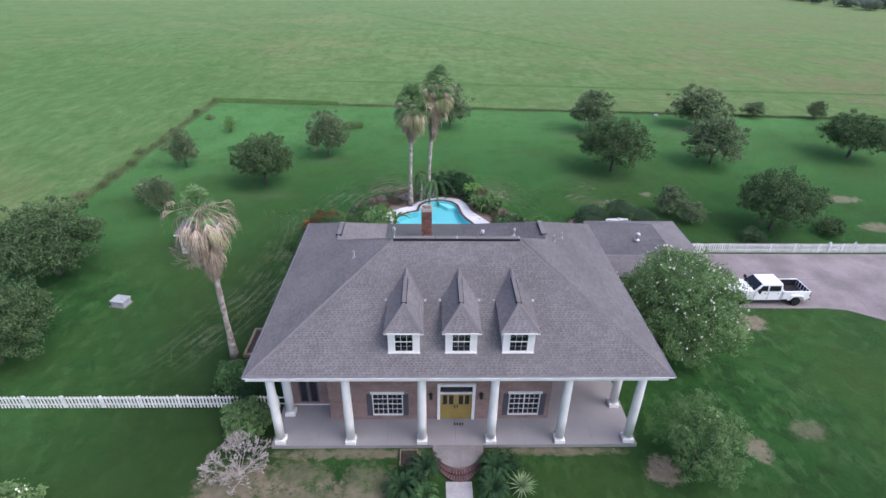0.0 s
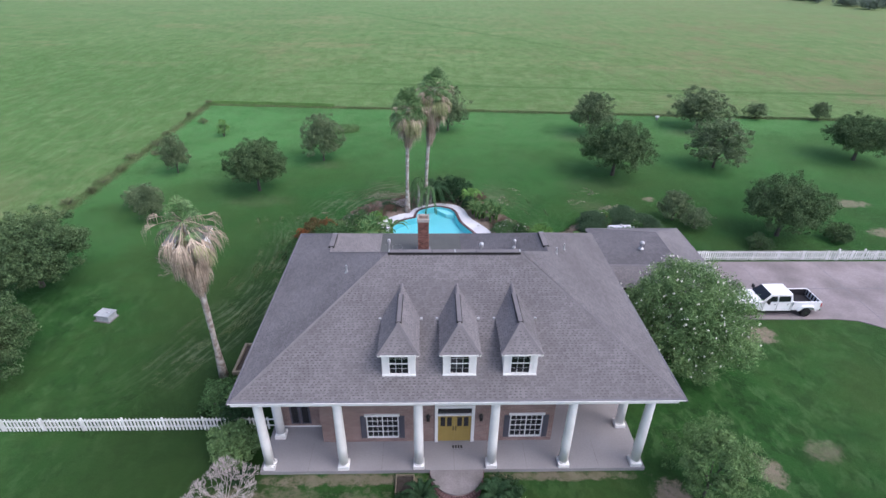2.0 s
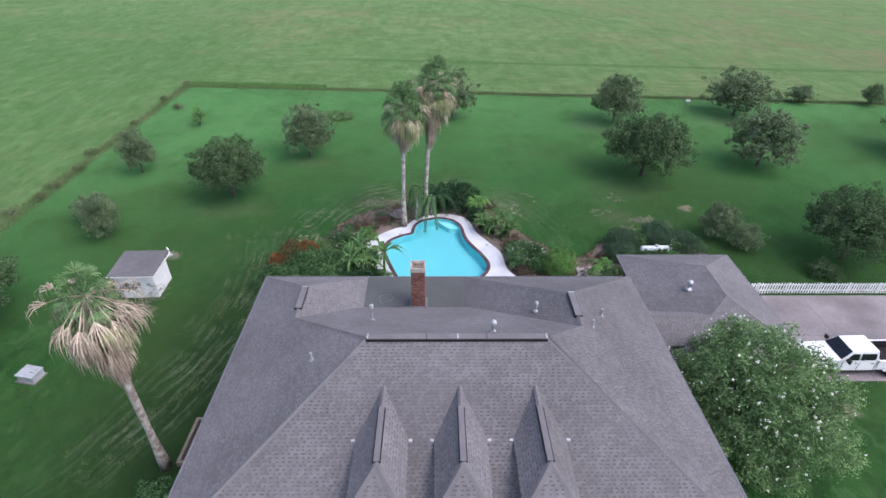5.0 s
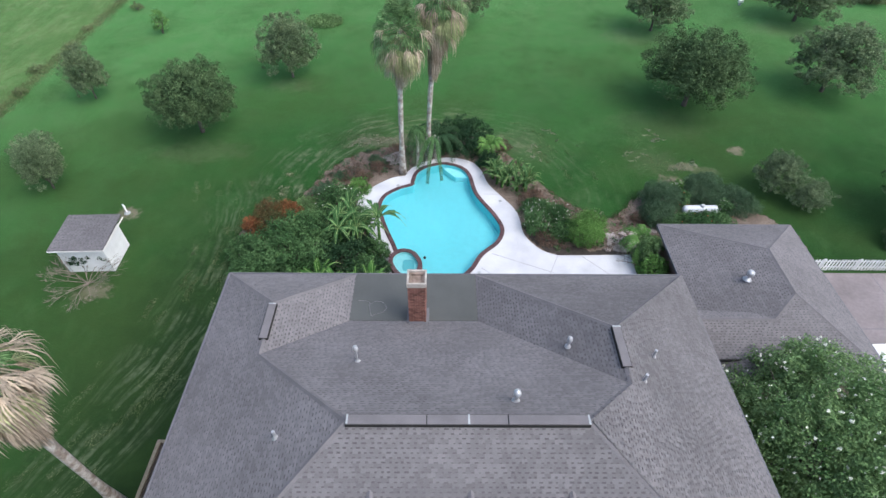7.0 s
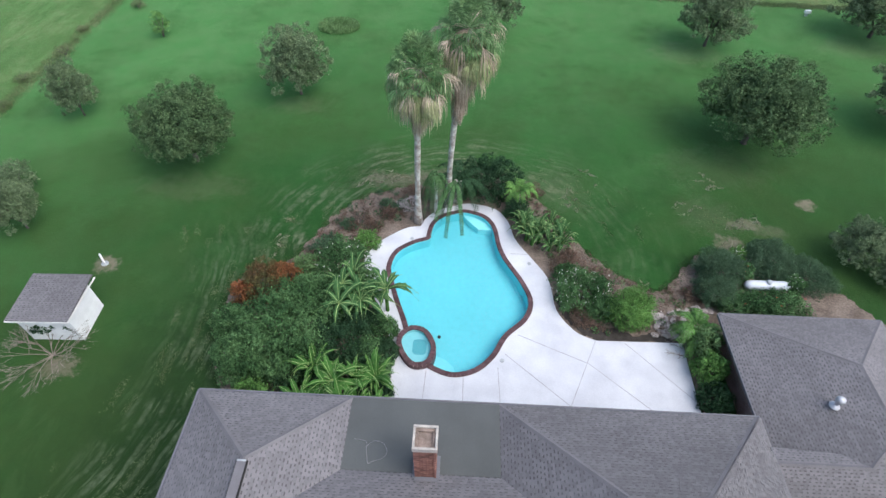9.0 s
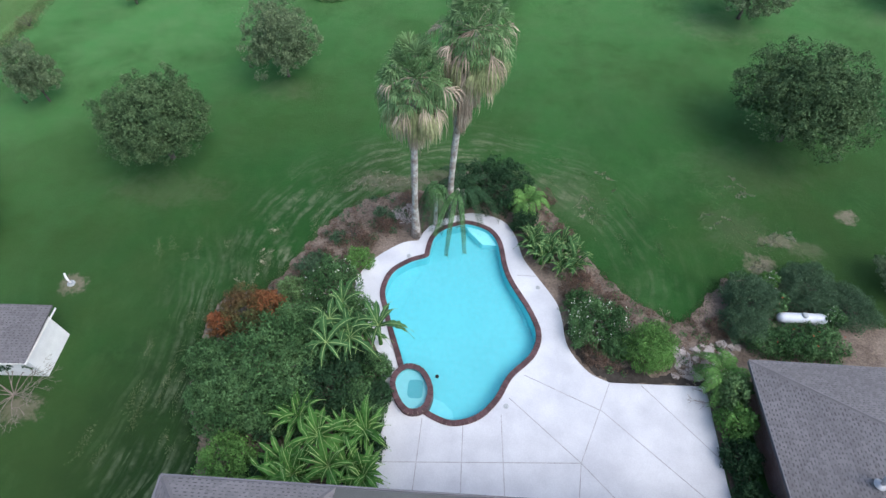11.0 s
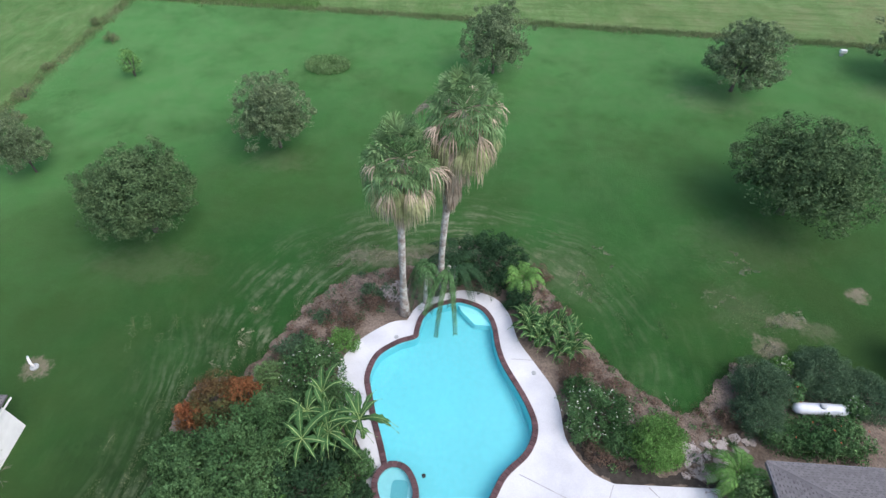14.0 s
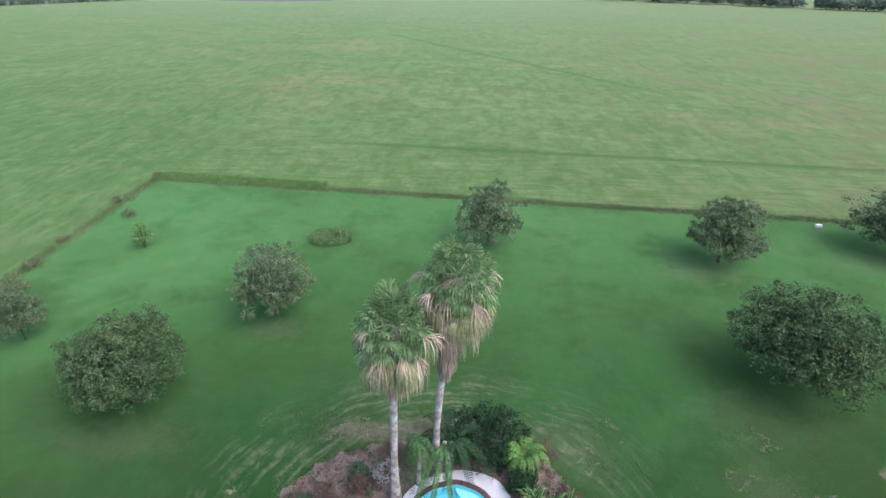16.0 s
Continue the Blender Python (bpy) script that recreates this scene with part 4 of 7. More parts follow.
# porch and walls
FZ = 0.25
hp("porch_floor", prism([(-9.35, 21.04), (12.3, 21.04), (12.3, 27.5), (6.9, 27.5), (6.9, 24.8), (-9.35, 24.8)], -0.05, FZ), M["porch"], None, "grey concrete porch floor")
for k in range(5):
    x = -6.7 + k * 4.1
    hp("floor_joint", boxed(x - 0.012, x + 0.012, 21.05, 23.0, FZ - 0.02, FZ + 0.003), M["landing"])
hp("landing", prism([(1.62 + 1.5 * math.cos(a), 21.03 + 1.55 * math.sin(a)) for a in np.linspace(-math.pi, 0, 19)], -0.05, FZ - 0.004), M["landing"], None, "rounded concrete entry landing")
for i, (r, ry, z) in enumerate(((1.53, 1.95, 0.17), (1.5, 2.34, 0.09))):
    st = hp("brick_step", prism([(1.62 + (r - 0.04) * math.cos(a), 21.03 + (ry - 0.04) * math.sin(a)) for a in np.linspace(-math.pi, 0, 19)], -0.05, z - 0.015), M["mortar"], None, "curved dark red brick entry step")
    n = 28
    for j in range(n):
        a0, a1 = -math.pi + math.pi * j / n + 0.008, -math.pi + math.pi * (j + 1) / n - 0.008
        o2 = [(1.62 + (r - q) * math.cos(a), 21.03 + (ry - q) * math.sin(a)) for q, a in ((0, a0), (0, a1), (0.36, a1), (0.36, a0))]
        hp("brick", prism(o2, z - 0.1, z), M["coping"], st)


def wall(x0, x1, y0, y1, label=""):
    return hp("wall", boxed(x0, x1, y0, y1, -0.05, EZ - 0.3), M["brick_wall"], None, label)


WY = 23.04
# front wall in piers and panels round the two windows and the entrance
WIN = ((-3.57, -1.67), (4.74, 6.69))
for a, b in ((-6.15, WIN[0][0]), (WIN[0][1], 0.52), (2.56, WIN[1][0]), (WIN[1][1], 7.3)):
    wall(a, b, WY, WY + 0.28, "red-brown brick front wall")
for a, b in WIN:
    hp("wall_panel", boxed(a, b, WY, WY + 0.28, -0.05, 0.58), M["brick_wall"])
    hp("wall_panel", boxed(a, b, WY, WY + 0.28, 2.46, EZ - 0.3), M["brick_wall"])
hp("wall_panel", boxed(0.52, 2.56, WY, WY + 0.28, 3.14, EZ - 0.3), M["brick_wall"])
wall(-6.15, -5.87, WY + 0.28, 24.5)
wall(-9.0, -6.15, 24.22, 24.5, "red-brown brick wall of the porch recess")
wall(-9.0, -8.72, 24.5, 37.2)
wall(7.02, 7.3, WY + 0.28, 27.3)
wall(7.3, 12.2, 27.02, 27.3)
wall(11.92, 12.2, 27.3, 37.2)
wall(-8.72, 11.92, 36.92, 37.2)


def window(x0, x1, z0, z1, y, cols, rows, shutters=True, parent=None, name="window", sill=True, split=True):
    """A window with a deep frame, glazing bars and dark panes."""
    fr = bmesh.new()
    t = 0.05
    for b in ((x0 - t, x0, z0 - t, z1 + t), (x1, x1 + t, z0 - t, z1 + t), (x0, x1, z0 - t, z0), (x0, x1, z1, z1 + t)):
        box(fr, b[0], b[1], y - 0.06, y + 0.1, b[2], b[3], 0.008)
    win = hp(name, fr, M["white"], parent, "white multi-pane window" + (" with slate shutters" if shutters else ""))
    pw, ph = (x1 - x0) / cols, (z1 - z0) / rows
    if parent is None:
        for i in range(cols):
            for j in range(rows):
                hp("pane", boxed(x0 + i * pw, x0 + (i + 1) * pw, y + 0.05, y + 0.06, z0 + j * ph, z0 + (j + 1) * ph), M["glass"], win)
        for i in range(1, cols):
            b = 0.026 if i * 2 == cols and split else 0.01
            hp("muntin", boxed(x0 + i * pw - b, x0 + i * pw + b, y + 0.01, y + 0.045, z0, z1), M["white"], win)
        for j in range(1, rows):
            b = 0.02 if j * 2 == rows else 0.01
            hp("muntin", boxed(x0, x1, y + 0.012, y + 0.043, z0 + j * ph - b, z0 + j * ph + b), M["white"], win)
        hp("lintel", boxed(x0 - 0.14, x1 + 0.14, y - 0.12, y - 0.0, z1 + 0.07, z1 + 0.19, 0.01), M["white"], win)
        if shutters:
            for s0, s1 in ((x0 - 0.4, x0 - 0.09), (x1 + 0.09, x1 + 0.4)):
                sh = hp("shutter", boxed(s0, s1, y - 0.05, y - 0.01, z0 - 0.07, z1 + 0.02), M["shutter"], win, "slate-blue louvred shutter")
                sl = bmesh.new()
                for q in range(16):
                    z = z0 + (z1 - z0 - 0.1) * q / 16
                    box(sl, s0 + 0.04, s1 - 0.04, y - 0.068, y - 0.05, z, z + 0.06)
                sh.data.materials.append(M["shutter"])
                me2 = bpy.data.meshes.new("louvre")
                sl.to_mesh(me2)
                sl.free()
                both = bmesh.new()
                both.from_mesh(sh.data)
                me2.transform(Matrix.Translation(-H0))
                both.from_mesh(me2)
                both.to_mesh(sh.data)
                both.free()
    return win


for a, b in WIN:
    window(a + 0.08, b - 0.08, 0.66, 2.38, WY, 6, 4)
for k in range(2):
    cs = hp("closed_shutter", boxed(-8.25 + 0.62 * k, -7.67 + 0.62 * k, 24.16, 24.218, 0.55, 2.7, 0.008), M["shutter"], None, "closed slate-blue shutter in the porch recess")
    hp("shutter_panel", boxed(-8.15 + 0.62 * k, -7.77 + 0.62 * k, 24.145, 24.16, 0.65, 2.6), M["glass"], cs)
hp("wall_base_trim", boxed(-8.98, -6.16, 24.19, 24.218, FZ, FZ + 0.09), M["white"])

# entrance
fr = bmesh.new()
for b in ((0.4, 0.58, FZ, 3.04), (2.52, 2.7, FZ, 3.04), (0.4, 2.7, 3.04, 3.22), (0.58, 2.52, 2.43, 2.52)):
    box(fr, b[0], b[1], WY - 0.1, WY + 0.12, b[2], b[3], 0.012)
entry = hp("entrance", fr, M["white"], None, "white entrance surround with transom and double doors")
hp("transom_glass", boxed(0.58, 2.52, WY + 0.02, WY + 0.04, 2.52, 3.04), M["glass"], entry)
for s, (a, b) in enumerate(((0.585, 1.547), (1.553, 2.515))):
    door = hp("door", boxed(a, b, WY + 0.0, WY + 0.06, FZ, 2.425, 0.006), M["door"], entry, "mustard-yellow front door")
    for k in range(2):
        x = a + 0.15 + k * 0.38
        hp("door_light", boxed(x, x + 0.27, WY - 0.008, WY + 0.01, 1.5, 2.24), M["glass"], entry)
        hp("door_panel", boxed(x, x + 0.27, WY - 0.014, WY + 0.01, 0.45, 1.2, 0.006), M["door"], entry)
    x = b - 0.1 if s == 0 else a + 0.05
    hp("door_handle", boxed(x, x + 0.05, WY - 0.07, WY, 1.2, 1.5, 0.01), M["black"], entry)
for x in (0.02, 3.06):
    lan = hp("wall_lantern", boxed(x - 0.09, x + 0.09, WY - 0.22, WY - 0.04, 2.1, 2.45, 0.02), M["black"], None, "black iron wall lantern")
    hp("lantern_cap", lathe([(0.14, 0), (0.05, 0.12), (0.02, 0.2)], 8, (x, WY - 0.13, 2.45)), M["black"], lan)
    hp("lantern_arm", boxed(x - 0.02, x + 0.02, WY - 0.04, WY, 2.2, 2.35), M["black"], lan)
mat_ob = single("doormat", boxed(1.35, 2.1, 22.4, 22.77, FZ + 0.001, FZ + 0.022), M["porch"], "grey doormat with dark lettering bars before the door", "doormat")
for k in range(4):
    part("letter_bar", boxed(1.43 + 0.16 * k, 1.53 + 0.16 * k, 22.48, 22.69, FZ + 0.022, FZ + 0.027), M["black"], mat_ob)

# columns
for x, y in ((-8.85, 21.42), (-4.72, 21.38), (-0.5, 21.38), (3.58, 21.38), (7.68, 21.39), (11.8, 21.42), (-8.75, 23.55), (11.76, 24.15)):
    col = hp("column", lathe([(0.26, 0.3), (0.265, 1.8), (0.25, 3.6), (0.225, 5.4)], 24, (x, y, FZ)), M["white"], None, "round white tapered porch column", smooth=True)
    b = boxed(x - 0.31, x + 0.31, y - 0.31, y + 0.31, FZ, FZ + 0.24, 0.015)
    hp("column_base", b, M["white"], col)
    hp("base_ring", lathe([(0.29, 0.24), (0.3, 0.27), (0.28, 0.31), (0.262, 0.34)], 24, (x, y, FZ)), M["white"], col, smooth=True)
    hp("capital", boxed(x - 0.3, x + 0.3, y - 0.3, y + 0.3, FZ + 5.4, EZ - 0.3, 0.015), M["white"], col)


# dormers
def dormer(cx):
    y0, hw, zb, zt = 21.67, 0.83, 6.84, 8.33
    slope = lambda y: EZ + 0.565 * (y - 20.5)
    yb = 20.5 + (zt - EZ) / 0.565
    v = [(cx - hw, y0, zb - 0.1), (cx + hw, y0, zb - 0.1), (cx + hw, y0, zt), (cx - hw, y0, zt), (cx - hw, yb, zt), (cx + hw, yb, zt), (cx - hw, yb, zt - 0.3), (cx + hw, yb, zt - 0.3)]
    f = [(0, 1, 2, 3), (0, 3, 4, 6), (1, 7, 5, 2), (3, 2, 5, 4), (0, 6, 7, 1), (4, 5, 7, 6)]
    d = hp("dormer", (v, f), M["white"], None, "white hipped dormer with a multi-pane window")
    # trim boards and window
    for b in ((cx - hw - 0.015, cx - hw + 0.16), (cx + hw - 0.16, cx + hw + 0.015)):
        hp("corner_board", boxed(b[0], b[1], y0 - 0.03, y0 - 0.001, zb, zt), M["white"], d)
    hp("sill_board", boxed(cx - hw - 0.03, cx + hw + 0.03, y0 - 0.07, y0 - 0.001, zb - 0.03, zb + 0.07, 0.008), M["white"], d)
    x0, x1, z0, z1 = cx - 0.47, cx + 0.47, 6.98, 8.26
    for b in ((x0 - 0.06, x0, z0 - 0.06, z1 + 0.05), (x1, x1 + 0.06, z0 - 0.06, z1 + 0.05), (x0, x1, z0 - 0.06, z0), (x0, x1, z1, z1 + 0.05)):
        hp("window_frame", boxed(b[0], b[1], y0 - 0.05, y0 - 0.002, b[2], b[3]), M["white"], d)
    for i in range(3):
        for j in range(4):
            a, c = x0 + i * (x1 - x0) / 3, z0 + j * (z1 - z0) / 4
            hp("pane", boxed(a + 0.012, a + (x1 - x0) / 3 - 0.012, y0 - 0.012, y0 - 0.003, c + 0.012, c + (z1 - z0) / 4 - 0.012), M["glass"], d)
    hp("meeting_rail", boxed(x0, x1, y0 - 0.03, y0 - 0.004, (z0 + z1) / 2 - 0.03, (z0 + z1) / 2 + 0.03), M["white"], d)
    # roof
    ex, ye, ze, zr = hw + 0.2, y0 - 0.25, 8.38, 9.4
    yr = y0 + 1.0
    slope_y = lambda z: 20.5 + (z - EZ) / 0.565
    A, B = (cx - ex, ye, ze), (cx + ex, ye, ze)
    P, Q = (cx, yr, zr), (cx, slope_y(zr) + 0.05, zr)
    C, D = (cx - ex, slope_y(ze) + 0.05, ze), (cx + ex, slope_y(ze) + 0.05, ze)
    for poly, al in (([A, B, P], (1, 0, 0)), ([A, P, Q, C], (0, 1, 0)), ([B, D, Q, P], (0, 1, 0))):
        top = [Vector(q) for q in poly]
        k = len(top)
        vv = top + [q - Vector((0, 0, 0.06)) for q in top]
        ff = [tuple(range(k)), tuple(range(k, 2 * k))[::-1]] + [(i, k + i, k + (i + 1) % k, (i + 1) % k) for i in range(k)]
        hp("dormer_roof", (vv, ff), M["deck_roof"], d)
        part("shingle_course", shingled(poly, al, d, H0), M["shingle"], d, kind="stuff")
    hp("dormer_fascia", boxed(cx - ex, cx + ex, ye - 0.02, ye + 0.0, ze - 0.1, ze + 0.0), M["white"], d)
    hp("dormer_soffit", boxed(cx - ex, cx + ex, ye, y0 + 0.3, ze - 0.1, ze - 0.065), M["white"], d)
    ridge_caps(A, P, d, H0, 0.12, 0.25)
    ridge_caps(B, P, d, H0, 0.12, 0.25)
    ridge_caps((cx, yr + 2.4, zr), Q, d, H0, 0.1, 0.25)
    hp("vent_slot", boxed(cx - 0.15, cx + 0.15, yr + 0.05, yr + 2.42, zr - 0.08, zr + 0.02), M["black"], d)
    hp("ridge_vent", boxed(cx - 0.11, cx + 0.11, yr + 0.04, yr + 2.44, zr + 0.02, zr + 0.06, 0.01), M["ridge"], d)
    for s in (-1, 1):
        hp("flashing_tab", boxed(cx + s * (ex + 0.08) - 0.07, cx + s * (ex + 0.08) + 0.07, slope_y(ze) - 0.1, slope_y(ze) + 0.02, ze - 0.04, ze + 0.05), M["galv"], d)


for cx in (-1.44, 1.62, 4.69):
    dormer(cx)

# chimney: brick by brick round a dark core, with a cement crown and flue
CX, CY, CW = -0.33, 35.1, 0.38
chim = hp("chimney", boxed(CX - CW + 0.06, CX + CW - 0.06, CY - CW + 0.06, CY + CW - 0.06, EZ - 0.2, 8.8), M["mortar"], None, "square red brick chimney with a cement crown")
br = boxed(-0.1, 0.1, -0.045, 0.045, -0.045, 0.045)
bmesh.ops.bevel(br, geom=[e for e in br.edges], offset=0.006, segments=1, affect="EDGES")
brick_me = bpy.data.meshes.new("brick")
br.to_mesh(brick_me)
br.free()
brick_me.materials.append(M["brick"])
for row in range(26):
    z = EZ + 0.05 + row * 0.1
    for side in range(4):
        for k in range(3):
            s = -CW + 0.1 + k * 0.222 + (0.1 if row % 2 else 0.0) - 0.02
            if side == 2 and row < 8:
                continue
            off = Vector((s, -CW + 0.045, 0))
            off.rotate(Euler((0, 0, side * math.pi / 2)))
            part("brick", brick_me, None, chim, at=pose(CX + off.x - H0.x, CY + off.y - H0.y, z, 0, random.uniform(-1, 1), side * 90 + random.uniform(-1, 1)))
crown = bmesh.new()
for b in ((-0.42, 0.42, -0.42, -0.34), (-0.42, 0.42, 0.34, 0.42), (-0.42, -0.34, -0.34, 0.34), (0.34, 0.42, -0.34, 0.34)):
    box(crown, CX + b[0], CX + b[1], CY + b[2], CY + b[3], 8.8, 9.06, 0.015)
hp("crown", crown, M["cap"], chim, "pale cement chimney crown")
flue = bmesh.new()
for b in ((-0.337, 0.337, -0.337, -0.24), (-0.337, 0.337, 0.24, 0.337), (-0.337, -0.24, -0.24, 0.24), (0.24, 0.337, -0.24, 0.24)):
    box(flue, CX + b[0], CX + b[1], CY + b[2], CY + b[3], 8.5, 8.96, 0.02)
box(flue, CX - 0.24, CX + 0.24, CY - 0.24, CY + 0.24, 8.5, 8.86)
hp("flue", flue, M["soot"], chim, "sooty clay flue liner")
for a, b, c, d in ((-0.42, 0.42, -0.52, -0.37), (-0.5, -0.37, -0.42, 0.42), (0.37, 0.5, -0.42, 0.42)):
    hp("flashing", boxed(CX + a, CX + b, CY + c, CY + d, EZ + 0.02, EZ + 0.2), M["gutter"], chim)


# a pale cable left lying in a loop on the flat roof
cable = open_curve([(-3.2, 36.05, 6.25), (-2.7, 35.97, 6.25), (-2.64, 35.6, 6.25), (-2.52, 35.16, 6.25), (-2.4, 35.22, 6.25), (-2.0, 35.38, 6.25), (-1.86, 35.62, 6.25), (-2.03, 35.93, 6.25), (-2.4, 36.0, 6.25), (-2.7, 35.75, 6.252)], 5)
single("roof_cable", tube(cable, [0.009] * len(cable), 5), M["porch"], "thin pale cable lying in a loop on the flat roof", "cable", smooth=True)


# whirlybird vents and pipe stacks
def turbine(x, y, z, tall=0.55, parent=HOUSE, o=H0, s=1.0):
    v = part("turbine_vent", (lambda p: ([Vector(q) - Vector(o) for q in p[0]], p[1]))(lathe([(0.09 * s, -0.3), (0.09 * s, tall - 0.2)], 12, (x, y, z))), M["galv"], parent, "galvanized turbine roof vent")
    part("turbine_head", (lambda p: ([Vector(q) - Vector(o) for q in p[0]], p[1]))(lathe([(0.1 * s, tall - 0.2), (0.2 * s, tall - 0.1), (0.22 * s, tall + 0.02), (0.17 * s, tall + 0.13), (0.06 * s, tall + 0.17)], 14, (x, y, z))), M["galv"], v, smooth=True)
    part("flashing_plate", (lambda p: ([Vector(q) - Vector(o) for q in p[0]], p[1]))(lathe([(0.26 * s, -0.02), (0.2 * s, 0.05), (0.1 * s, 0.12)], 12, (x, y, z))), M["galv"], v)


turbine(-2.5, 31.38, 8.32, 0.85, s=0.5)
turbine(3.21, 28.93, 9.8, 0.5, s=0.62)
turbine(5.77, 32.16, 8.25, 0.45, s=0.52)
for x, y, z in ((-4.77, 28.01, 9.0), (8.97, 31.58, 8.4), (8.12, 30.24, 8.87)):
    pv = hp("vent_pipe", lathe([(0.055, -0.2), (0.055, 0.45), (0.04, 0.45)], 10, (x, y, z)), M["galv"], None, "short grey plumbing vent pipe")
    hp("pipe_boot", lathe([(0.14, -0.06), (0.08, 0.06), (0.06, 0.12)], 12, (x, y, z)), M["galv"], pv)


# ---- garage with its breezeway ----
def garage():
    o = Vector((19.5, 40.0, 0))
    g = thing("garage", o, "low garage with a grey shingle hip roof beside the house", "garage")
    sh = lambda vf: ([Vector(q) - o for q in vf[0]], vf[1])
    ez, x0, x1, y0, y1 = 2.55, 14.9, 23.6, 33.9, 45.5
    xm = (x0 + x1) / 2 + 0.5
    A, B, C, D = (x0, y0, ez), (x1, y0, ez), (x1, y1, ez), (x0, y1, ez)
    P, Q = (xm, 38.3, 4.25), (xm, 41.6, 4.25)
    for poly, al in (([A, B, P], (1, 0, 0)), ([B, C, Q, P], (0, 1, 0)), ([C, D, Q], (1, 0, 0)), ([D, A, P, Q], (0, 1, 0))):
        top = [Vector(q) for q in poly]
        k = len(top)
        v = top + [q - Vector((0, 0, 0.12)) for q in top]
        f = [tuple(range(k)), tuple(range(k, 2 * k))[::-1]] + [(i, k + i, k + (i + 1) % k, (i + 1) % k) for i in range(k)]
        pl = part("roof_slope", sh((v, f)), M["deck_roof"], g)
        part("shingle_course", shingled(poly, al, pl, o), M["shingle"], pl, kind="stuff")
    for a, b in (((18.26, 36.95, 3.727), P), (B, P), (C, Q), (D, Q), (P, Q)):
        ridge_caps(a, b, g, o)
    for a in ((x0 - 0.06, x0, y0, y1), (x1, x1 + 0.06, y0, y1), (x0, x1, y0 - 0.06, y0), (x0, x1, y1, y1 + 0.06)):
        ob = part("gutter", boxed(*a, ez - 0.16, ez + 0.01, 0.015), M["gutter"], g)
        ob.data.transform(Matrix.Translation(-o))
    for a in ((15.5, 23.4, 34.5, 34.75), (15.5, 23.4, 44.75, 45.0), (15.5, 15.75, 34.75, 44.75), (23.15, 23.4, 34.75, 44.75)):
        ob = part("wall", boxed(*a, -0.05, ez - 0.05), M["brick_wall"], g)
        ob.data.transform(Matrix.Translation(-o))
    for ya in (36.0, 40.5):
        ob = part("garage_door", boxed(23.4, 23.45, ya, ya + 3.6, 0.05, 2.2), M["white"], g, "white panelled garage door")
        ob.data.transform(Matrix.Translation(-o))
    ob = part("soffit", boxed(x0, x1, y0, y1, ez - 0.15, ez - 0.125), M["white"], g)
    ob.data.transform(Matrix.Translation(-o))
    # breezeway roof from the house to the garage
    R0, R1 = (12.6, 36.95, 3.727), (18.26, 36.95, 3.727)
    S0, S1, N0, N1 = (12.6, 35.0, 2.975), (16.11, 35.0, 2.975), (12.6, 37.95, 3.3), (17.4, 37.6, 3.46)
    for poly in ([S0, S1, R1, R0], [R0, R1, N1, N0]):
        top = [Vector(q) for q in poly]
        v = top + [q - Vector((0, 0, 0.12)) for q in top]
        f = [(0, 1, 2, 3), (7, 6, 5, 4)] + [(i, 4 + i, 4 + (i + 1) % 4, (i + 1) % 4) for i in range(4)]
        pl = part("breezeway_roof", sh((v, f)), M["deck_roof"], g)
        part("shingle_course", shingled(poly, (1, 0, 0), pl, o), M["shingle"], pl, kind="stuff")
    ridge_caps(R0, R1, g, o)
    ob = part("gutter", boxed(12.6, 16.1, 34.93, 35.0, 2.83, 2.97, 0.01), M["black"], g)
    ob.data.transform(Matrix.Translation(-o))
    for x in (13.4, 15.0):
        ob = part("post", boxed(x, x + 0.14, 35.2, 35.34, 0, 2.92), M["white"], g)
        ob.data.transform(Matrix.Translation(-o))
    turbine(17.95, 39.75, 3.72, 0.5, g, o, 0.95)


garage()


# ---- fences ----
def picket_fence(x0, x1, y, label, gate=None):
    f = thing("picket_fence", (x0, y, 0), label, "fence", "white picket fences")
    step = 0.215
    pm = bmesh.new()
    w, t, h = 0.056, 0.011, 1.1
    vs = [(-w, -t, 0.05), (w, -t, 0.05), (w, -t, h - 0.09), (0, -t, h), (-w, -t, h - 0.09)]
    a = [pm.verts.new(p) for p in vs]
    b = [pm.verts.new((p[0], t, p[2])) for p in vs]
    pm.faces.new(a)
    pm.faces.new(b[::-1])
    for i in range(5):
        pm.faces.new((a[i], b[i], b[(i + 1) % 5], a[(i + 1) % 5]))
    bmesh.ops.recalc_face_normals(pm, faces=pm.faces)
    me = bpy.data.meshes.new("picket")
    pm.to_mesh(me)
    pm.free()
    me.materials.append(M["fence"])
    n = int((x1 - x0) / step)
    for i in range(n):
        if gate and any(abs(x0 + i * step - q) < 0.06 for q in gate):
            continue
        part("picket", me, None, f, at=pose(i * step, -0.035, random.uniform(-0.015, 0.015), 0, random.uniform(-0.8, 0.8), 0))
    for z in (0.3, 0.82):
        part("rail", boxed(0, x1 - x0, -0.022, 0.022, z, z + 0.085), M["fence"], f)
    k = int((x1 - x0) / 2.4)
    for i in range(k + 1):
        part("post", boxed(-0.05 + i * 2.4, 0.05 + i * 2.4, 0.022, 0.12, -0.1, 1.0), M["fence"], f)
    for q in gate or ():
        gp = part("gate_post", boxed(q - x0 - 0.06, q - x0 + 0.06, -0.06, 0.1, -0.1, 1.2, 0.01), M["fence"], f)
        part("gate_brace", tube([(q - x0 + 0.1, -0.06, 0.25), (q - x0 + 1.4, -0.06, 0.95)], [0.03, 0.03], 4), M["fence"], f)


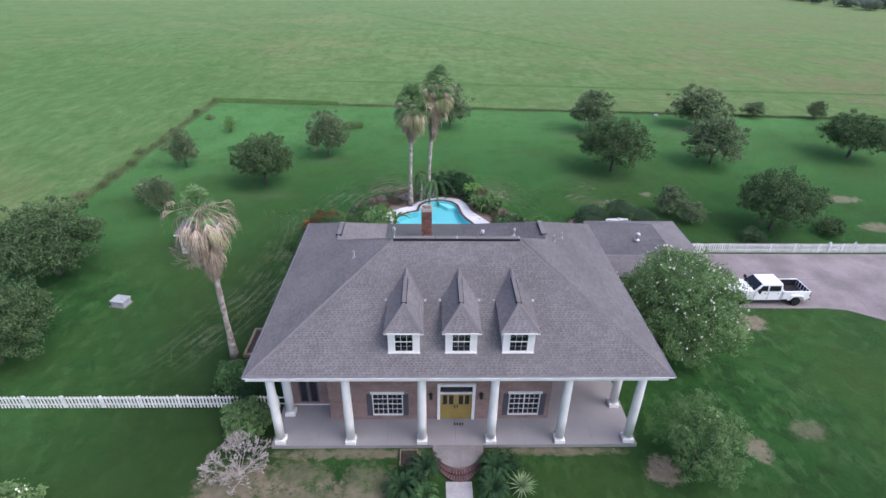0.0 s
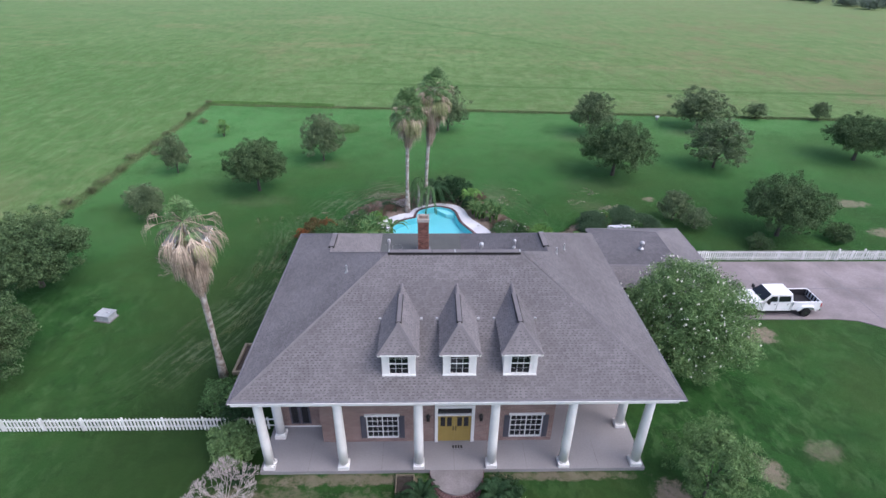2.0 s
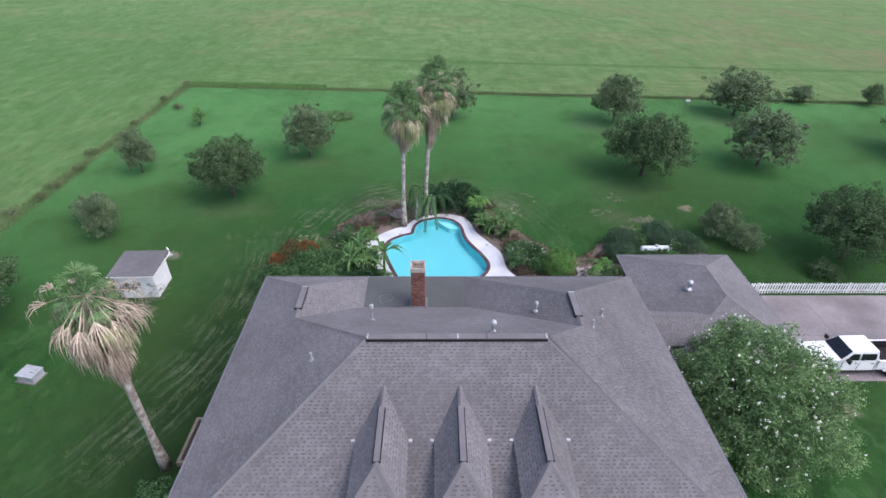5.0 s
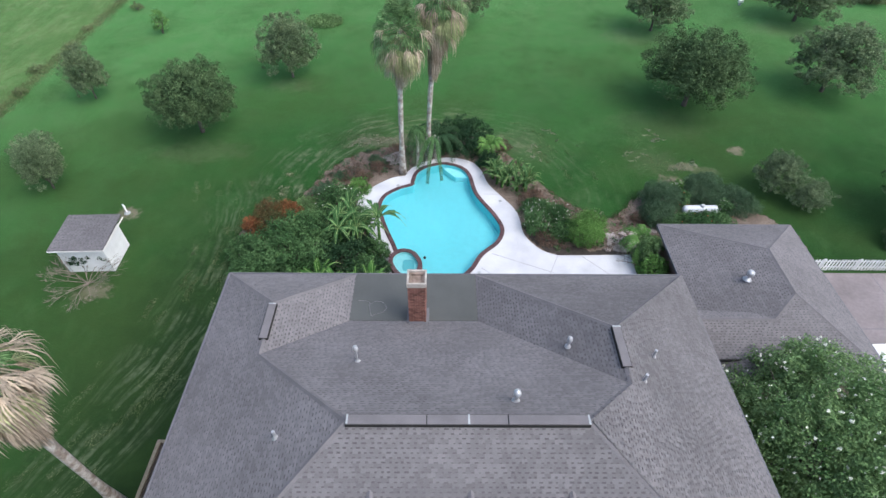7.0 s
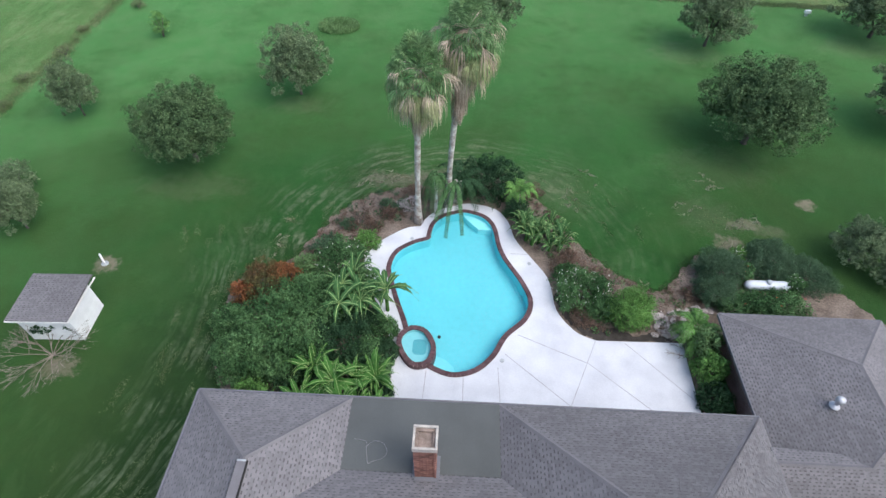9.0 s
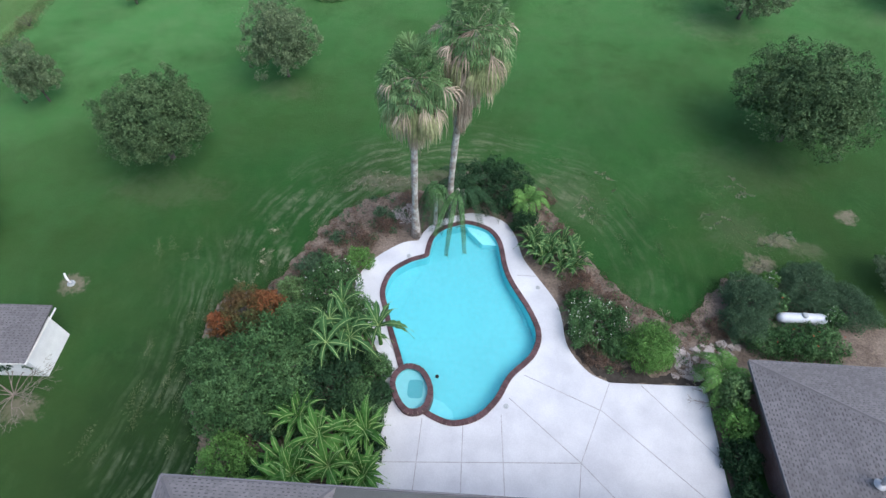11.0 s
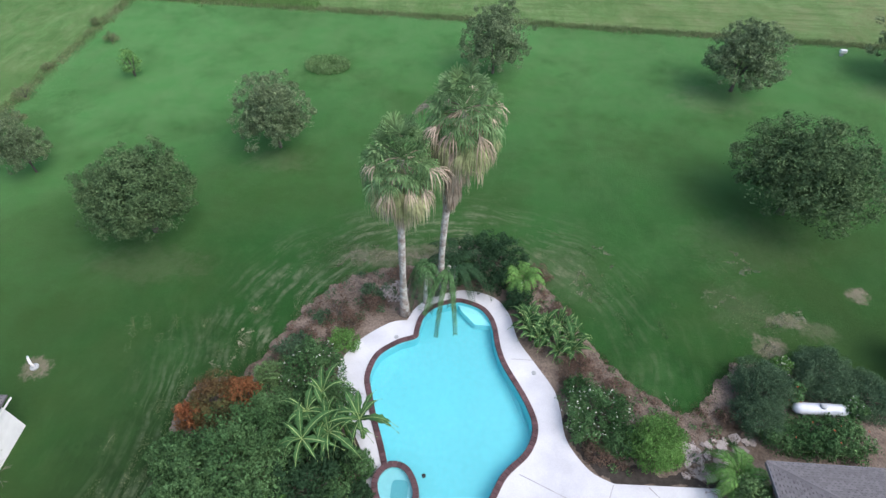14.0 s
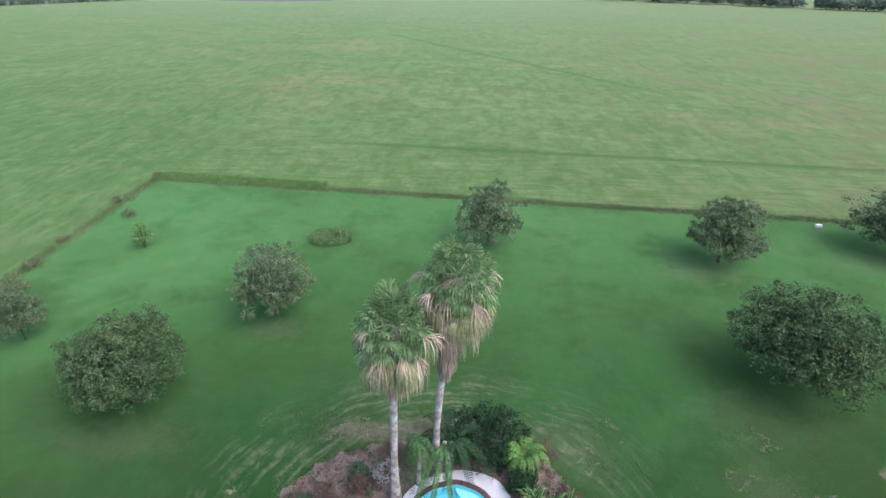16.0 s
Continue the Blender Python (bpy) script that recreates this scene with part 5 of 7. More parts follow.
picket_fence(-40.0, -9.3, 24.25, "white wooden picket fence across the lawn beside the house")
picket_fence(23.6, 58.0, 43.85, "white wooden picket fence with a gate behind the driveway", (38.9, 41.4))


# ---- shed, well box, standpipe, propane tank ----
def shed():
    s = thing("garden_shed", (-22.13, 44.65, 0), "small white garden shed with a grey shingle roof", "shed", rz=2)
    part("wall", boxed(-1.46, 1.46, -1.22, 1.22, 0, 2.12), M["shedwall"], s, "white painted siding")
    v = [(-1.7, -1.5, 2.24), (1.7, -1.5, 2.24), (1.7, 1.66, 2.42), (-1.7, 1.66, 2.42)]
    part("roof", joined([([Vector(q) for q in v] + [Vector(q) - Vector((0, 0, 0.08)) for q in v], [(0, 1, 2, 3), (7, 6, 5, 4), (0, 4, 5, 1), (1, 5, 6, 2), (2, 6, 7, 3), (3, 7, 4, 0)])]), M["deck_roof"], s)
    part("shingle_course", shingled(v, (1, 0, 0), s, (0, 0, 0)), M["shingle"], s, kind="stuff")
    for a in ((-1.72, 1.72, -1.53, -1.5), (1.7, 1.73, -1.5, 1.66), (-1.73, -1.7, -1.5, 1.66)):
        part("fascia", boxed(*a, 2.1, 2.2), M["white"], s)
    for k in range(9):
        part("siding_batten", boxed(-1.46, 1.46, -1.224, -1.22, 0.2 + k * 0.22, 0.215 + k * 0.22), M["shedwall"], s)
        part("siding_batten", boxed(1.46, 1.464, -1.22, 1.22, 0.2 + k * 0.22, 0.215 + k * 0.22), M["shedwall"], s)
    bl = [((random.uniform(-1.1, 1.2), -1.26, random.uniform(0.75, 1.35)), (0.17, 0.03, 0.15)) for _ in range(16)]
    part("vine", leaves(bl, 420, 0.11), M["dark"], s, "dark vine climbing the front wall", kind="stuff")


shed()
wb = thing("well_box", (-25.2, 35.3, 0), "white concrete well box with a pale lid on the lawn", "box", rz=-12)
part("body", boxed(-0.55, 0.55, -0.45, 0.45, 0, 0.5, 0.03), M["plinth"], wb)
part("lid", boxed(-0.62, 0.62, -0.5, 0.5, 0.5, 0.6, 0.03), M["plinth"], wb)
part("lid_handle", boxed(0.1, 0.4, -0.05, 0.05, 0.6, 0.66, 0.02), M["galv"], wb)
part("plinth", boxed(-0.8, 0.62, -0.55, 0.55, 0.0, 0.05, 0.01), M["drive"], wb)
sp = thing("standpipe", (-22.2, 49.15, 0), "white plastic standpipe with a bent elbow in a dirt ring", "pipe")
part("riser", lathe([(0.06, 0), (0.06, 0.5)], 12), M["white"], sp, smooth=True)
part("elbow", tube([(0, 0, 0.46), (-0.03, 0.05, 0.57), (-0.14, 0.17, 0.62), (-0.26, 0.3, 0.58)], [0.065, 0.065, 0.06, 0.06], 10), M["white"], sp, smooth=True)
part("collar", lathe([(0.22, 0), (0.22, 0.08), (0.12, 0.12)], 14), M["plinth"], sp)
pt = thing("propane_tank", (19.75, 49.25, 0), "long white propane tank half hidden in shrubs", "tank", rz=1)
cap = [(math.cos(a) * 0.3, 0.3 * math.sin(a)) for a in np.linspace(0, math.pi / 2, 6)]
prof = [(max(r, 0.01), -1.1 - h) for r, h in cap[::-1]] + [(r, 1.1 + h) for r, h in cap]
tv, tf = lathe([(max(r, 0.01), z) for r, z in prof], 20)
part("tank", ([Vector((q[2], q[0], q[1] + 0.62)) for q in tv], tf), M["tank"], pt, smooth=True)
part("dome", lathe([(0.16, 0.88), (0.17, 0.97), (0.13, 1.03), (0.05, 1.05)], 16), M["plinth"], pt, "grey valve dome", smooth=True)
for x in (-0.75, 0.75):
    part("leg", boxed(x - 0.06, x + 0.06, -0.25, 0.25, 0, 0.42), M["plinth"], pt)
mk = thing("utility_marker", (38.8, 89.6, 0), "small white utility box by the far fence line", "box")
part("post", boxed(-0.15, 0.15, -0.1, 0.1, 0, 0.36), M["plinth"], mk)
part("box", boxed(-0.3, 0.3, -0.18, 0.18, 0.35, 0.65, 0.02), M["white"], mk)

pb = thing("planter_box", (-1.26, 20.24, 0), "low timber planter box of dark soil before the porch", "planter")
for a in ((-0.52, 0.52, -0.58, -0.52), (-0.52, 0.52, 0.52, 0.58), (-0.52, -0.46, -0.52, 0.52), (0.46, 0.52, -0.52, 0.52)):
    part("board", boxed(*a, 0, 0.22, 0.01), M["timber"], pb)
part("soil", boxed(-0.46, 0.46, -0.52, 0.52, 0, 0.12), M["dark_soil_shade"], pb)

# timber-edged bed beside the house
te = thing("raised_bed", (-11.5, 30.4, 0), "timber-edged raised bed against the house side, filled dark for its shade", "planter")
for a in ((-1.9, -1.72, -1.5, 1.5), (-1.72, 2.4, 1.34, 1.5), (-1.72, 2.4, -1.5, -1.34)):
    part("timber", boxed(*a, 0, 0.32, 0.015), M["timber"], te)
# dark fill stands in for the shade inside the timbers
part("soil", boxed(-1.73, 2.45, -1.35, 1.35, 0, 0.18), M["dark_soil_shade"], te)


# ---- pickup truck ----
def truck():
    t = thing("pickup_truck", (28.05, 36.2, 0.05), "white crew-cab dually pickup truck parked on the driveway", "truck", rz=180.5)
    # local x runs to the nose; the body is a lofted side profile with tumblehome
    def loft(profile, half_low, half_top, zb, zt, bevel=0.04):
        bm = bmesh.new()
        rings = []
        for s in (-1, 1):
            rings.append([bm.verts.new((x, s * (half_low + (half_top - half_low) * max(0, min(1, (z - zb) / (zt - zb)))), z)) for x, z in profile])
        bm.faces.new(rings[0])
        bm.faces.new(rings[1][::-1])
        k = len(profile)
        for i in range(k):
            bm.faces.new((rings[0][i], rings[1][i], rings[1][(i + 1) % k], rings[0][(i + 1) % k]))
        bmesh.ops.recalc_face_normals(bm, faces=bm.faces)
        bmesh.ops.bevel(bm, geom=list(bm.edges), offset=bevel, segments=2, affect="EDGES", profile=0.6)
        return bm
    part("hood", loft([(1.35, 0.55), (3.25, 0.55), (3.3, 0.75), (3.28, 1.12), (3.1, 1.26), (1.35, 1.36)], 0.98, 0.9, 0.55, 1.36), M["carpaint"], t, smooth=False)
    part("cab", loft([(-1.05, 0.5), (1.4, 0.5), (1.4, 1.32), (0.75, 1.93), (-0.95, 1.96), (-1.08, 1.3)], 1.0, 0.76, 0.9, 1.96), M["carpaint"], t)
    part("rocker", boxed(-1.05, 2.0, -0.96, 0.96, 0.34, 0.52, 0.02), M["black"], t)
    bd = bmesh.new()
    for a in ((-3.35, -1.1, -1.0, -0.88), (-3.35, -1.1, 0.88, 1.0), (-1.2, -1.1, -0.88, 0.88)):
        box(bd, *a, 0.55, 1.32, 0.02)
    bed_ob = part("bed", bd, M["carpaint"], t, "white pickup bed with a black liner")
    part("bed_liner", boxed(-3.3, -1.18, -0.885, 0.885, 0.7, 0.76), M["liner"], bed_ob)
    for s in (-1, 1):
        part("liner_side", boxed(-3.3, -1.2, min(s * 0.88, s * 0.845), max(s * 0.88, s * 0.845), 0.76, 1.3), M["liner"], bed_ob)
    part("tailgate", boxed(-3.42, -3.34, -0.98, 0.98, 0.62, 1.3, 0.02), M["carpaint"], t)
    part("liner_front", boxed(-1.24, -1.2, -0.85, 0.85, 0.76, 1.32), M["liner"], bed_ob)
    for k in range(5):
        part("tailgate_slat", boxed(-3.345, -3.325, -0.8 + k * 0.34, -0.62 + k * 0.34, 0.8, 1.27), M["liner"], bed_ob)
    # flared rear wings over the twin wheels
    for s in (-1, 1):
        fl = loft([(-3.0, 0.62), (-2.75, 0.98), (-2.3, 1.06), (-1.75, 1.0), (-1.45, 0.62), (-1.6, 0.62), (-1.8, 0.9), (-2.3, 0.95), (-2.7, 0.88), (-2.88, 0.62)], 0.14, 0.1, 0.6, 1.06, 0.015)
        part("wing", fl, M["carpaint"], t, at=pose(0, s * 1.1, 0))
    part("windscreen", ([(1.36, -0.84, 1.36), (1.36, 0.84, 1.36), (0.8, 0.72, 1.9), (0.8, -0.72, 1.9), (1.3, -0.84, 1.36), (1.3, 0.84, 1.36), (0.74, 0.72, 1.9), (0.74, -0.72, 1.9)], [(0, 1, 2, 3), (7, 6, 5, 4), (0, 4, 5, 1), (1, 5, 6, 2), (2, 6, 7, 3), (3, 7, 4, 0)]), M["glass"], t).location = (0.035, 0, 0.02)
    part("rear_window", boxed(-1.09, -1.03, -0.6, 0.6, 1.4, 1.82), M["glass"], t)
    for s in (-1, 1):
        for a, b in (((0.28, 1.08), (0.28, 0.72)), ((-0.82, 0.12), (-0.82, 0.12))):
            yl, yh = s * 0.925, s * 0.815
            v = [(a[0], yl, 1.36), (a[1], yl, 1.36), (b[1], yh, 1.78), (b[0], yh, 1.78)]
            v += [(x, y - s * 0.05, z) for x, y, z in v]
            part("side_window", (v, [(0, 1, 2, 3), (7, 6, 5, 4), (0, 4, 5, 1), (1, 5, 6, 2), (2, 6, 7, 3), (3, 7, 4, 0)]), M["glass"], t).location = (0, s * 0.022, 0)
        for x in (0.35, -0.72):
            part("door_handle", boxed(x, x + 0.16, min(s * 0.99, s * 1.02), max(s * 0.99, s * 1.02), 1.12, 1.16, 0.008), M["black"], t)
        for x in (0.2, 1.3, -0.92):
            part("door_seam", boxed(x, x + 0.015, min(s * 0.985, s * 1.003), max(s * 0.985, s * 1.003), 0.56, 1.28), M["black"], t)
        part("mirror", boxed(1.05, 1.17, min(s * 1.02, s * 1.3), max(s * 1.02, s * 1.3), 1.32, 1.62, 0.03), M["black"], t)
        part("mirror_arm", boxed(1.08, 1.13, min(s * 0.88, s * 1.04), max(s * 0.88, s * 1.04), 1.34, 1.4), M["black"], t)
        part("headlight", boxed(3.24, 3.31, min(s * 0.6, s * 0.88), max(s * 0.6, s * 0.88), 0.92, 1.1, 0.01), M["plinth"], t)
        part("tail_light", boxed(-3.43, -3.35, min(s * 0.88, s * 1.005), max(s * 0.88, s * 1.005), 0.85, 1.2, 0.01), M["lamp_red"], t)
        for x, outs in ((2.2, (0.88,)), (-2.25, (0.8, 1.08))):
            for oy in outs:
                prof = [(0.22, -0.11), (0.36, -0.115), (0.4, -0.07), (0.4, 0.07), (0.36, 0.115), (0.22, 0.11)]
                wv, wf = lathe(prof, 22)
                wh = part("wheel", ([Vector((q[0], q[2], q[1])) for q in wv], wf), M["tyre"], t, at=pose(x, s * oy, 0.4), smooth=False)
                rv, rf = lathe([(0.21, 0.0), (0.2, 0.08), (0.08, 0.04), (0.06, 0.12), (0.02, 0.12)], 16)
                part("rim", ([Vector((q[0], s * q[2], q[1])) for q in rv], rf), M["chrome"], wh)
    part("front_bumper", boxed(3.28, 3.42, -0.96, 0.96, 0.5, 0.72, 0.03), M["chrome"], t)
    part("grille", boxed(3.27, 3.315, -0.56, 0.56, 0.8, 1.12, 0.01), M["black"], t)
    part("rear_bumper", boxed(-3.6, -3.42, -0.95, 0.95, 0.45, 0.62, 0.03), M["chrome"], t)
    part("chassis", boxed(-3.2, 3.0, -0.5, 0.5, 0.3, 0.56), M["black"], t)


truck()


# ---- trees ----
def limbs(h, w, trunk_h, r0, n, rnd, lean=(0, 0)):
    """A tapered trunk that forks into limbs reaching into the crown."""
    base = [(0, 0, -0.1), (lean[0] * 0.3, lean[1] * 0.3, trunk_h * 0.6), (lean[0] * 0.6, lean[1] * 0.6, trunk_h)]
    out = [tube(base, [r0 * 1.25, r0, r0 * 0.85], 8)]
    top = Vector(base[-1])
    for i in range(n):
        a = 2 * math.pi * (i + rnd.random() * 0.6) / n
        reach, up = w * rnd.uniform(0.2, 0.36), (h - trunk_h) * rnd.uniform(0.35, 0.75)
        mid = top + Vector((math.cos(a) * reach * 0.5, math.sin(a) * reach * 0.5, up * 0.6))
        end = top + Vector((math.cos(a) * reach + lean[0] * 0.4, math.sin(a) * reach, up))
        out.append(tube([top, mid, end], [r0 * 0.6, r0 * 0.38, r0 * 0.12], 6))
    return joined(out)


def crown_blobs(w, d, z0, z1, n, rnd, size=0.2, lean=(0, 0), ragged=0.1):
    """Clumps spread evenly over the skin of a lumpy dome; ragged pulls some in and pushes others out."""
    blobs, zc = [], z0 + (z1 - z0) * 0.42
    p1, p2, p3 = (rnd.uniform(0, 6.28) for _ in range(3))
    for i in range(n):
        u = 1 - 1.62 * (i + 0.5) / n
        a = i * 2.39996 + rnd.uniform(-0.3, 0.3)
        lump = 1 + ragged * (0.7 * math.sin(2 * a + p1) + 0.6 * math.sin(3 * a + p2 + 2 * u) + 0.5 * math.sin(4 * u + a + p3))
        k = lump * rnd.uniform(1 - 1.6 * ragged, 1 + 0.4 * ragged)
        r = w * size * rnd.uniform(0.75, 1.2)
        flat = math.sqrt(max(0.0, 1 - u * u)) if u > 0 else (1 - 0.35 * u * u)
        z = zc + u * k * (z1 - zc - r * 0.6 if u > 0 else zc - z0 - r * 0.3)
        blobs.append(((k * flat * math.cos(a) * (w / 2 - r * 0.8) + lean[0], k * flat * math.sin(a) * (d / 2 - r * 0.8) + lean[1], max(z, z0 + r * 0.4)), (r, r, r * 0.8)))
    return blobs


def tree_template(name, w, h, z0, seed, leaf_mat, n_leaf, leaf, blobs=46, trunk_h=1.3, r0=0.18, size=0.17, lean=(0, 0), stems=1, slim=0.5, sag=0.0, flowers=0, ragged=0.1):
    rnd = random.Random(seed)
    r = np.random.default_rng(seed)
    wood = joined([([Vector(q) + Vector((0.35 * math.cos(2.4 * s), 0.35 * math.sin(2.4 * s), 0)) * (stems > 1) for q in limbs(h, w, trunk_h, r0, 6, rnd, lean)[0]], limbs(h, w, trunk_h, r0, 6, random.Random(seed + s), lean)[1]) for s in range(stems)])
    bl = crown_blobs(w, w, z0, h, blobs, rnd, size, lean, ragged)
    inner = crown_blobs(w * 0.7, w * 0.7, z0 + 0.3, h * 0.85, 14, rnd, size * 1.3, lean)
    tips, _ = leaves(bl, 90 + n_leaf // 100, 0.01, shell=0.85, r=r)
    sprays = [(tuple(q), (k, k, k * 0.9)) for q, k in zip(tips[::4], r.uniform(0.2, 0.5, len(tips[::4])) * w / 8)]
    lv, lf = leaves(sprays, n_leaf * 3 // 4, leaf, slim=slim, sag=sag, shell=0.35, r=r)
    mv, mf = leaves(bl, n_leaf // 4, leaf, slim=slim, sag=sag, r=r)
    lv, lf = np.vstack([lv, mv]), np.vstack([lf, mf + len(lv)])
    iv, jf = leaves(inner, n_leaf // 5, leaf * 1.5, slim=0.7, r=r)
    crown = mesh_of(name + "_crown", np.vstack([lv, iv]), np.vstack([lf, jf + len(lv)]), leaf_mat)
    trunk = mesh_of(name + "_trunk", *wood, M["bark"])
    fl = None
    if flowers:
        tops = [((c[0], c[1], c[2] + q[2] * 0.35), q) for c, q in bl if c[2] > z0 + (h - z0) * 0.25]
        pts, _ = leaves(tops, flowers, 0.01, shell=1.0, r=r)
        pts = pts[::4]
        cl = [(tuple(p), (k, k, k * 1.3)) for p, k in zip(pts, r.uniform(0.025, 0.085, len(pts)))]
        fv, ff = leaves(cl, flowers * 12, 0.065, slim=0.9, shell=0.2, r=r)
        fl = mesh_of(name + "_flowers", fv, ff, M["flower"])
    return trunk, crown, fl


def plant_tree(name, tpl, x, y, label, sx=1.0, sz=1.0, rz=0.0, group="", category="tree"):
    t = thing(name, (x, y, 0), label, category, group, rz)
    t.scale = (sx, sx, sz)
    part("trunk", tpl[0], None, t, kind="stuff" if "crape" in name else "")
    part("crown", tpl[1], None, t)
    if tpl[2]:
        part("blossom", tpl[2], None, t, "clusters of small white flowers", kind="stuff")
    return t


LEFTY = [tree_template("spreading%d" % i, 8.0, 6.4, 1.0, 16 + i, M["oak"], 26000, 0.165, blobs=42, size=0.15) for i in range(2)]
OAKS = [tree_template("oak%d" % i, 8.0, 6.4, 1.45, 41 + i, M["oak"], 28000, 0.16, blobs=44, size=0.15 + 0.012 * i) for i in range(3)]
AIRY = [tree_template("airy%d" % i, 6.0, 6.7, 0.55, 31 + i, M["oak_grey"], 14500, 0.16, blobs=48, trunk_h=0.9, r0=0.12, size=0.135, ragged=0.13) for i in range(2)]
ORCH = "round lawn trees"
for tpl, x, y, sx, sz, rz, lab in (
        (OAKS[0], -20.1, 59.9, 0.95, 0.98, 0, "dense round dark-green tree on the lawn"),
        (OAKS[1], 23.7, 64.9, 1.22, 1.1, 40, "broad dark-green tree with a low uneven crown"),
        (OAKS[2], 35.9, 48.7, 1.06, 1.0, 100, "large dense round tree behind the picket fence"),
        (OAKS[1], 59.5, 70.6, 1.22, 0.98, 200, "broad dark-green tree near the far lawn edge"),
        (LEFTY[0], -33.0, 39.8, 1.2, 1.03, 10, "large spreading dark-green tree on the lawn"),
        (LEFTY[1], -30.3, 28.6, 1.05, 1.0, 150, "large spreading dark-green tree beside the picket fence"),
        (AIRY[0], -14.2, 69.9, 1.0, 1.0, 0, "grey-green tree with a thin airy crown"),
        (AIRY[1], 25.2, 81.6, 1.18, 1.04, 70, "grey-green tree with an open crown near the fence line"),
        (AIRY[0], 3.0, 83.2, 1.05, 1.02, 130, "grey-green tree with an open crown near the fence line"),
        (AIRY[1], 38.2, 67.7, 1.4, 1.05, 0, "leaning tree with a bare forked trunk and wide crown"),
        (AIRY[0], 43.5, 84.8, 1.55, 1.0, 260, "wide grey-green tree near the fence line"),
        (AIRY[1], -31.9, 65.4, 0.63, 0.78, 200, "small grey-green tree near the ditch bank"),
        (AIRY[0], -29.0, 52.0, 0.55, 0.66, 40, "small leaning tree with a thin crown"),
        (AIRY[1], 26.4, 52.2, 0.6, 0.55, 300, "small scruffy tree behind the garage bed"),
        (AIRY[0], 28.0, 50.3, 0.5, 0.36, 100, "small bushy sapling beside a scruffy tree"),
        (AIRY[1], 66.5, 89.4, 0.55, 0.52, 20, "small tree on the far fence line"),
        (AIRY[0], 56.1, 90.4, 0.65, 0.42, 70, "low shrubby tree on the far fence line")):
    plant_tree("tree", tpl, x, y, lab, sx, sz, rz, ORCH)
CRAPE = tree_template("crape", 9.6, 7.6, 0.5, 51, M["crape"], 64000, 0.14, blobs=130, trunk_h=1.2, r0=0.13, size=0.105, stems=3, flowers=430)
plant_tree("crape_myrtle", CRAPE, 17.6, 30.2, "large leafy crape myrtle with white flower clusters beside the house")
CRAPE2 = tree_template("crape_small", 5.6, 2.9, 0.5, 52, M["crape"], 9000, 0.2, blobs=60, trunk_h=0.8, r0=0.1, size=0.12, stems=2, flowers=90)
plant_tree("crape_myrtle", CRAPE2, -21.3, 15.0, "spreading crape myrtle with white flowers on the front lawn")
WILLOW = tree_template("willow", 5.0, 5.6, 0.9, 61, M["willow"], 17000, 0.15, blobs=80, trunk_h=1.0, r0=0.07, size=0.1, slim=0.24, sag=0.6, ragged=0.22)
plant_tree("young_tree", WILLOW, 15.0, 19.4, "young feathery light-green tree on the front lawn", 1.0, 0.92)


def bare_shrub(x, y, w, h, seed, label, mat="bare_twig", stems=10, depth=5, first=0.36):
    rnd = random.Random(seed)
    t = thing("dead_shrub", (x, y, 0), label, "shrub")
    out = []

    def grow(p, d, ln, r, depth):
        q = p + d * ln
        m = p + d * ln * 0.5 + Vector((rnd.uniform(-1, 1), rnd.uniform(-1, 1), rnd.uniform(-0.5, 0.5))) * ln * 0.08
        out.append(tube([p, m, q], [r, r * 0.85, r * 0.7], 4))
        if depth:
            for _ in range(3):
                nd = (d + Vector((rnd.uniform(-1, 1), rnd.uniform(-1, 1), rnd.uniform(-0.4, 0.7))) * 0.75).normalized()
                grow(q, nd, ln * rnd.uniform(0.55, 0.8), max(r * 0.6, 0.007), depth - 1)

    for k in range(stems):
        a = 2 * math.pi * k / stems + rnd.uniform(-0.3, 0.3)
        d = Vector((math.cos(a) * w * 0.5, math.sin(a) * w * 0.5, h * rnd.uniform(0.4, 0.9))).normalized()
        grow(Vector((0, 0, 0)), d, h * first, 0.024, depth)
    part("branch", joined(out), M[mat], t, "leafless branches")


bare_shrub(-10.7, 19.3, 3.2, 2.2, 5, "bleached leafless shrub on a bare dirt patch")
bare_shrub(-21.9, 42.4, 4.0, 1.5, 8, "low leafless grey-brown shrub before the garden shed", "grey_twig", 15, 3, 0.72)
bare_shrub(13.9, 44.3, 3.0, 1.1, 12, "dead branch overhanging the pool deck corner", "grey_twig", 5, 3, 0.6)
bare_shrub(-3.0, 55.4, 1.8, 1.0, 9, "low dry leafless shrub in the mulch bed")


